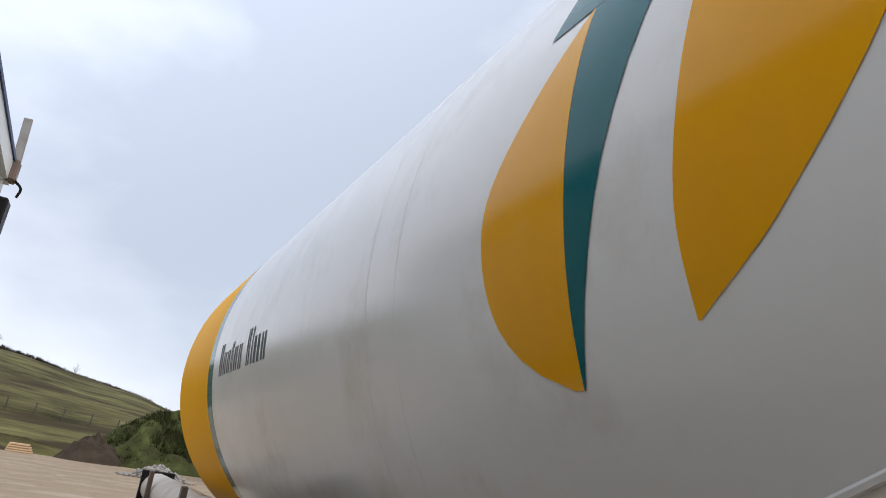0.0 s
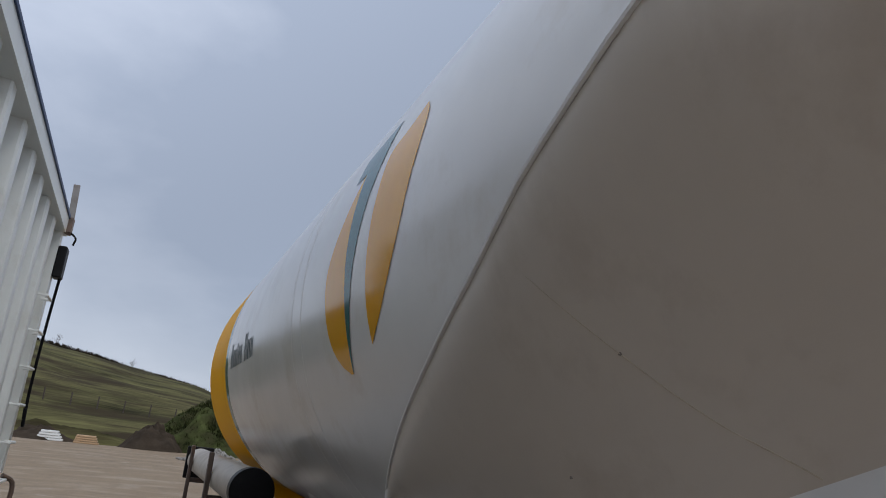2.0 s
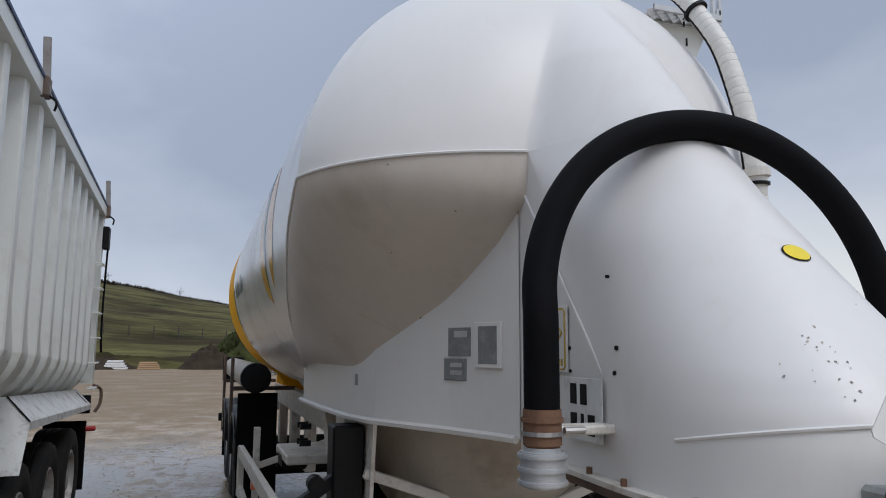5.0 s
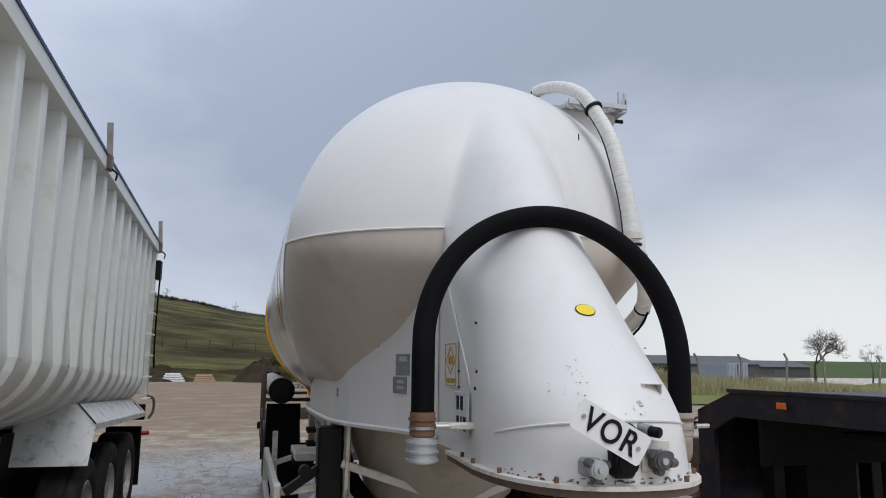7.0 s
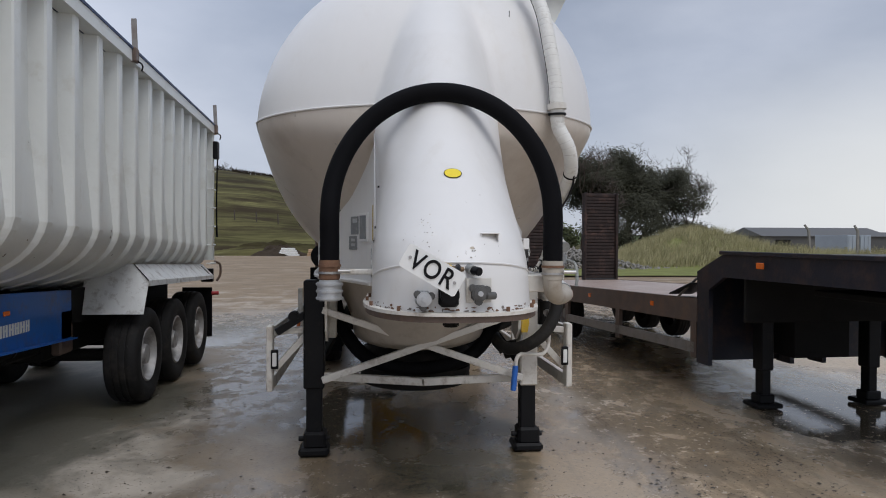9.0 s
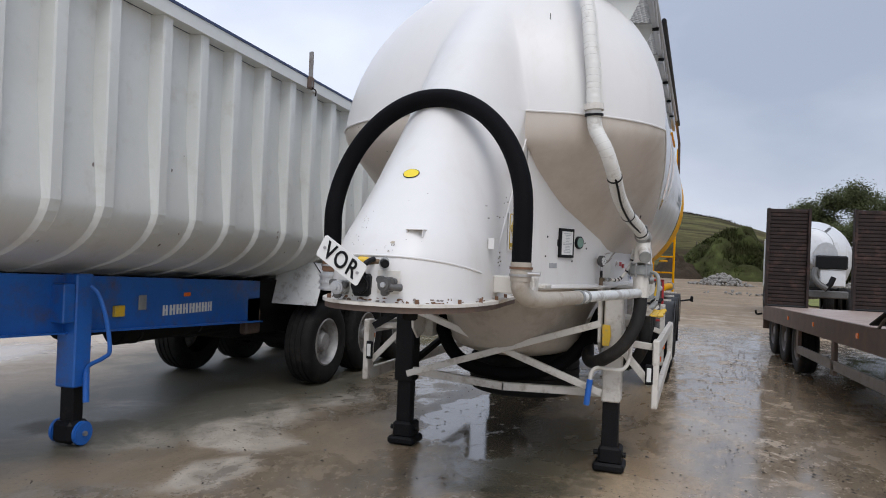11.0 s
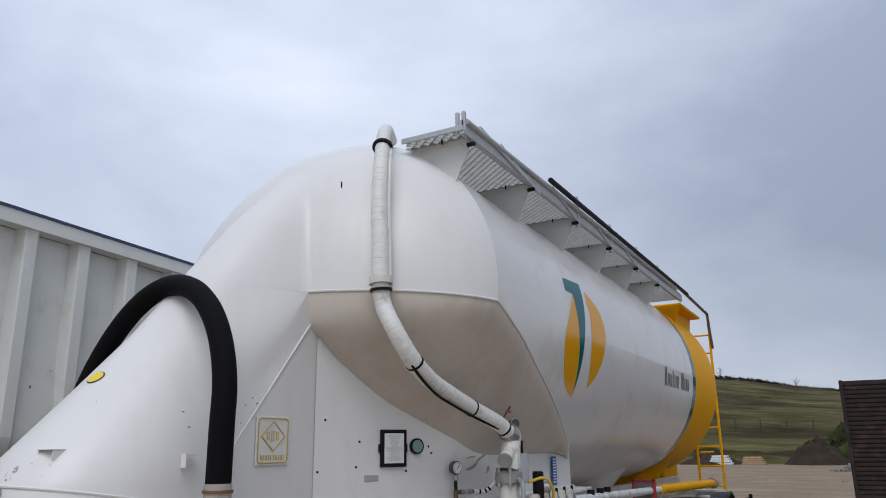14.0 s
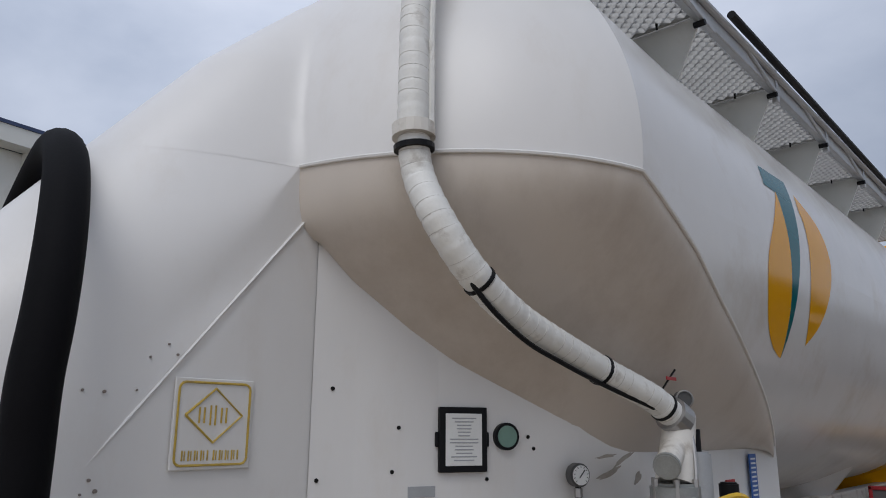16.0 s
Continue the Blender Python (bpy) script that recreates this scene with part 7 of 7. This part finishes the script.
def crest_spot(rng):
    az = -0.52 + 0.60 * rng.random()
    y = 116 + rng.gauss(0, 1.2)
    thick = lerp_table(az, [(-0.5, 1.0), (-0.12, 0.75), (-0.05, 0.45), (0.08, 0.2)])
    return Vector((az * y, y, hill_z(az * y, y) + thick * rng.random() - 0.15))


HEATHER = mat("brown_heather", (0.038, 0.030, 0.021), 0.95, vary=0.5, scale=0.3, spec=0.05)
def mound_spot(rng):
    """A spot on the face of the earth mound."""
    a, r = rng.uniform(0, 2 * math.pi), rng.random() ** 0.6
    return Vector((4.6 + 5.6 * r * math.cos(a), 74.0 + 3.1 * r * math.sin(a), 4.2 * (1 - r ** 1.6) * rng.uniform(0.75, 1.15)))


tufts("mound_scrub", 5200, mound_spot, 0.42, MOUND, 31, "rough green scrub growing over the earth mound")
tufts("crest_heather", 9000, crest_spot, 0.34, HEATHER, 21, "dark brown heather along the crest of the hill")


def stones(name, n, cx, cy, sx, sy, h, size, seed, label):
    """A heap of loose stones, each a squashed rock."""
    rng = random.Random(seed)
    bm = bmesh.new()
    for _ in range(n):
        dx, dy = rng.gauss(0, 0.45), rng.gauss(0, 0.45)
        z = max(0, h * (1 - math.hypot(dx, dy))) * rng.random() ** 0.5
        s = size * rng.uniform(0.4, 1.3)
        m = Matrix.Translation((cx + sx * dx, cy + sy * dy, z + s * 0.2)) @ Euler((rng.uniform(0, 3), rng.uniform(0, 3), rng.uniform(0, 3))).to_matrix().to_4x4() @ Matrix.Diagonal((s, s * rng.uniform(0.6, 1), s * rng.uniform(0.4, 0.8), 1))
        bmesh.ops.create_icosphere(bm, subdivisions=1, radius=0.6, matrix=m)
    return tagged(part(name, bm, STONE), label, "rubble", kind="stuff")


stones("rubble_heap", 2200, 11.0, 40.0, 5.5, 1.6, 1.4, 0.16, 4, "grey broken stone heaped at the yard edge")
stones("rubble_heap", 420, 3.2, 55, 2.0, 1.2, 0.9, 0.24, 9, "grey broken stone heaped at the yard edge")

# tall grass bank and verge


def bank_z(x, y):
    s = max(0.0, min(1.0, (y - 40) / 9))
    e = max(0.0, min(1.0, (x - 0.325 * (y + 2.8)) / 5))
    f = max(0.0, min(1.0, (33 - x) / 12))
    return 2.3 * s * s * (3 - 2 * s) * e * (0.10 + 0.90 * f) * (1 if y < 55 else max(0, 1 - (y - 55) / 12)) + 0.6 * s * e * noise.noise((x * 0.22, y * 0.22, 2)) + 0.2 * s * e * noise.noise((x * 0.8, y * 0.8, 4)) - 0.02


tagged(mesh_ob("grass_bank", *grid(lambda x, y: Vector((x, y, bank_z(x, y))), frange(12, 90, 52), frange(39.5, 67, 22)), VERGE), "rough grassy bank beside the yard", "bank", kind="structure")
tagged(mesh_ob("verge", *grid(lambda x, y: Vector((x, y, 0.05 + 0.05 * noise.noise((x, y, 0)))), frange(6, 60, 40), frange(31, 40, 8)), VERGE), "short green grass verge", "verge", kind="structure")
rng = random.Random(3)
V, F = [], []
for i in range(42000):
    x, y = 13.5 + 28 * rng.random() ** 1.2, rng.uniform(41, 56)
    z = bank_z(x, y)
    if noise.noise((x * 0.25, y * 0.25, 7)) < -0.25 or x < 0.335 * (y + 2.8) + noise.noise((x, y, 1)):
        continue
    h = rng.uniform(0.3, 0.95)
    a, w = rng.uniform(0, math.pi), rng.uniform(0.012, 0.032)
    lean = Vector((rng.gauss(0.12, 0.35), rng.gauss(0, 0.35), 1)) * h
    d = Vector((math.cos(a) * w, math.sin(a) * w, 0))
    b = Vector((x, y, z))
    k = len(V)
    V += [b - d, b + d, b + lean]
    F.append((k, k + 1, k + 2))
tagged(mesh_ob("tall_grass", V, F, STRAW, smooth=False), "pale straw-coloured tall grass on the bank", "grass", kind="stuff")


def field_z(x, y):
    s = max(0.0, min(1.0, (y - 100) / 150))
    return -0.3 + s * (2.2 + 2.5 * max(0, min(1, (x - 60) / 120)))


tagged(mesh_ob("field", *grid(lambda x, y: Vector((x, y, field_z(x, y))), frange(20, 420, 30), frange(98, 420, 12)), FIELD), "distant green field", "field", kind="structure")


def shed(name, lo, hi, roof_h, label):
    b = thing(name, None, label, "building")
    part("wall", box(lo, hi, 0.02), CLAD, b)
    x0, y0, x1, y1, z = lo[0] - 0.4, lo[1] - 0.4, hi[0] + 0.4, hi[1] + 0.4, hi[2]
    bm = bmesh.new()
    ym = (y0 + y1) / 2
    v = [bm.verts.new(p) for p in ((x0, y0, z), (x1, y0, z), (x1, ym, z + roof_h), (x0, ym, z + roof_h), (x1, y1, z), (x0, y1, z))]
    for f in ((0, 1, 2, 3), (3, 2, 4, 5), (0, 3, 5), (1, 4, 2), (0, 5, 4, 1)):
        bm.faces.new([v[i] for i in f])
    part("roof", bm, ROOF, b)
    for k in range(int((hi[0] - lo[0]) / 6)):
        x = lo[0] + 2 + k * 6
        part("door", box((x, lo[1] - 0.06, 0), (x + 2.6, lo[1] + 0.02, hi[2] * 0.75), 0.02), DARK if k % 3 == 0 else ROOF, b)
    return b


shed("long_shed", (64, 112, 0), (86, 124, 2.3), 1.5, "long low grey farm shed with a pale roof")
shed("long_shed", (84, 116, 0), (100, 126, 1.9), 1.2, "low dark shed with a pale roof")
cont = thing("container", None, "pale blue steel container", "container")
part("box_body", box((52.4, 74, 0), (55.2, 80, 2.3), 0.03), BOXBLUE, cont)
for k in range(6):
    part("rib", box((52.55 + k * 0.46, 73.95, 0.15), (52.75 + k * 0.46, 74.02, 2.2), 0.01), BOXBLUE, cont)
part("door_bar", box((53.75, 73.93, 0.1), (53.82, 74.0, 2.25), 0.01), CLAD, cont)
# cranked fence posts
proto = thing("fence_post", None, "leaning concrete fence post with a cranked top", "post", "fence posts")
part("post", beam((0, 0, -0.2), (0.05, 0, 2.35), 0.16, 0.14), STONE, proto)
part("crank", beam((0.05, 0, 2.3), (-0.25, 0, 2.75), 0.14, 0.12), STONE, proto)
place(proto, (37.0, 50.5, max(0.0, bank_z(37.0, 50.5)) - 0.1))
for i, (x, y, a) in enumerate(((41.2, 50.5, 4), (45.3, 50.8, -2), (51.0, 51, 5), (57, 51.5, 2), (33.0, 50.2, -5), (63, 52, 3))):
    copy_thing(proto, pose(x, y, max(0.0, bank_z(x, y)) - 0.1, 0, a, 0))
small = thing("field_post", None, "thin wooden fence post at the foot of the hill", "post", "hill fence posts")
part("stake", cyl((0, 0, -0.2), (0, 0, 1.15), 0.07, seg=6), BARK, small)
place(small, (-18.0, 82.0, hill_z(-18.0, 82.0)))
for i in range(9):
    x = -15.5 + i * 2.4
    copy_thing(small, pose(x, 82.0, hill_z(x, 82.0), 0, (i * 37 % 9) - 4, 0))
# stacked materials at the foot of the hill
pal = thing("stacked_sheets", None, "stack of white sheets on the ground", "stack")
for k in range(4):
    part("sheet_bundle", box((-9.3 + 0.1 * k, 70.2, k * 0.2), (-7.3 - 0.15 * k, 71.6, k * 0.2 + 0.17), 0.02), PAPER, pal)
tim = thing("stacked_boards", None, "stack of tan boards on the ground", "stack")
for k in range(4):
    part("board_bundle", box((-6.5 + 0.05 * k, 70.0, k * 0.17), (-4.6 - 0.1 * k, 71.4, k * 0.17 + 0.14), 0.02), TIMBER, tim)

# mixer truck standing beyond the low loader
mixer = thing("mixer_truck", None, "white concrete mixer truck with a dark striped drum", "truck")
MX, MY = 5.0, 24.0
DRUM = [(-2.2, 0.55), (-1.9, 0.85), (-0.9, 1.20), (0.3, 1.20), (1.2, 0.98), (1.9, 0.62), (2.1, 0.55)]
DRUM_AT, DRUM_AXIS = Vector((MX, MY, 1.92)), Vector((-0.12, -0.95, 0.16)).normalized()
drum = part("drum", lathe([(0.0, -2.2)] + [(r, h) for h, r in DRUM] + [(0.50, 2.14), (0.30, 2.17), (0.0, 2.18)], DRUM_AT, DRUM_AXIS, 48), MIXER_WHITE, mixer, smooth=True)


def drum_front(x, z):
    """The first point of the drum met from the yard at x, z."""
    y = MY - 2.6
    while y < MY + 2:
        q = Vector((x, y, z)) - DRUM_AT
        h = q.dot(DRUM_AXIS)
        if h < 1.95 and (q - DRUM_AXIS * h).length < lerp_table(h, DRUM):
            break
        y += 0.01
    return Vector((x, y - 0.012, z))


ribbon = [(drum_front(4.30 + 1.25 * u, 2.22 + 0.68 * u + 0.14 * u * u + k * 0.045), ) for u in frange(0, 1, 24) for k in (-1, 0, 1)]
mesh_ob("drum_stripe", [v[0] for v in ribbon], [(3 * i + j, 3 * i + j + 1, 3 * i + j + 4, 3 * i + j + 3) for i in range(24) for j in (0, 1)], CLAD, drum, "dark grey stripe")
part("drum_ring", lathe([(0.60, 1.78), (0.64, 1.80), (0.64, 1.90), (0.60, 1.92)], DRUM_AT, DRUM_AXIS, 40), GREY_CAST, drum, smooth=True)
fan = [(0.32 * math.cos(a), 0.38 * math.sin(a)) for a in frange(0, math.pi, 14)]
part("charging_hopper", slab(fan, 0.10, Matrix.Translation((5.09, MY - 2.32, 2.04)) @ Euler((radians(90), 0, 0)).to_matrix().to_4x4()), GALV, mixer, "grey round charging hopper")
part("tail_box", box((4.83, MY - 2.60, 1.63), (5.66, MY - 2.35, 2.03), 0.04), BLACK_PAINT, mixer, "black tail box")
part("chassis", box((MX - 0.5, MY - 2.3, 0.75), (MX + 0.5, MY + 3.6, 1.05), 0.03), DARK, mixer)
part("tail_panel", box((4.94, MY - 2.55, 1.12), (5.62, MY - 2.45, 1.61), 0.03), MIXER_WHITE, mixer)
part("panel_post", box((4.47, MY - 2.5, 1.10), (4.57, MY - 2.4, 1.75), 0.02), MIXER_WHITE, mixer)
part("chute", tube(smooth_path([(4.80, MY - 2.66, 1.66), (4.76, MY - 2.72, 1.42), (4.88, MY - 2.80, 1.20), (5.10, MY - 2.85, 1.06)], 4), 0.09, seg=10), DARK_CAST, mixer, "dark discharge chute", smooth=True)
part("chute_end", tube([(5.02, MY - 2.8, 1.02), (5.18, MY - 2.85, 1.20), (5.26, MY - 2.82, 1.40)], 0.08, seg=10), BLACK_PAINT, mixer, smooth=True)
part("rear_bumper", box((4.30, MY - 2.60, 0.78), (5.70, MY - 2.45, 1.00), 0.03), DARK_CAST, mixer)
part("cab", box((MX - 1.1, MY + 2.3, 0.8), (MX + 1.1, MY + 3.9, 2.7), 0.08), MIXER_WHITE, mixer)
for y in (MY - 1.5, MY - 0.2, MY + 2.8):
    for sx in (-1, 1):
        w = part("wheel", lathe(TYRE_PROFILE, (MX + sx * 0.95, y, 0.515), (sx, 0, 0), 28), TYRE, mixer, "black tyre", smooth=True)
        part("rim", lathe(RIM_PROFILE, (MX + sx * 0.95, y, 0.515), (sx, 0, 0), 24), RIM_GREY, w, smooth=True)

# ---- litter on the yard: leaves, grit, small stones ----
rng = random.Random(17)
V, F = [], []
for i in range(5200):
    y = -1.5 + 17 * rng.random() ** 1.3
    x = rng.uniform(-3.0, 3.6) if i % 4 == 0 else rng.gauss(2.35, 0.5)
    if i % 4 and noise.noise((x * 1.1, y * 0.6, 4)) < 0.05:
        continue
    s = 0.003 + 0.015 * rng.random() ** 2.6
    a = rng.uniform(0, 6.28)
    c = Vector((x, y, ground_z(x, y) + 0.010))
    k = len(V)
    for j in range(6):
        t = a + j * 2 * math.pi / 6
        V.append(c + Vector((math.cos(t) * s * rng.uniform(0.4, 1.8), math.sin(t) * s * rng.uniform(0.3, 1.0), rng.uniform(-0.004, 0.004))))
    V.append(c + Vector((0, 0, 0.004 + s * 0.35)))
    F += [(k + j, k + (j + 1) % 6, k + 6) for j in range(6)]
tagged(mesh_ob("fallen_leaves", V, F, LEAF_LITTER, smooth=False), "dark wet leaves and grit on the yard", "litter", kind="stuff")
bm = bmesh.new()
for i in range(300):
    x, y = (rng.uniform(-3, 4) if i % 3 else rng.uniform(1.5, 3.2)), rng.uniform(-2, 16)
    s = rng.uniform(0.004, 0.016)
    bmesh.ops.create_icosphere(bm, subdivisions=1, radius=s, matrix=Matrix.Translation((x, y, ground_z(x, y) + s * 0.4)) @ Matrix.Diagonal((1, rng.uniform(0.6, 1), rng.uniform(0.4, 0.8), 1)))
tagged(part("loose_stones", bm, STONE), "small loose stones on the yard", "stones", kind="stuff")
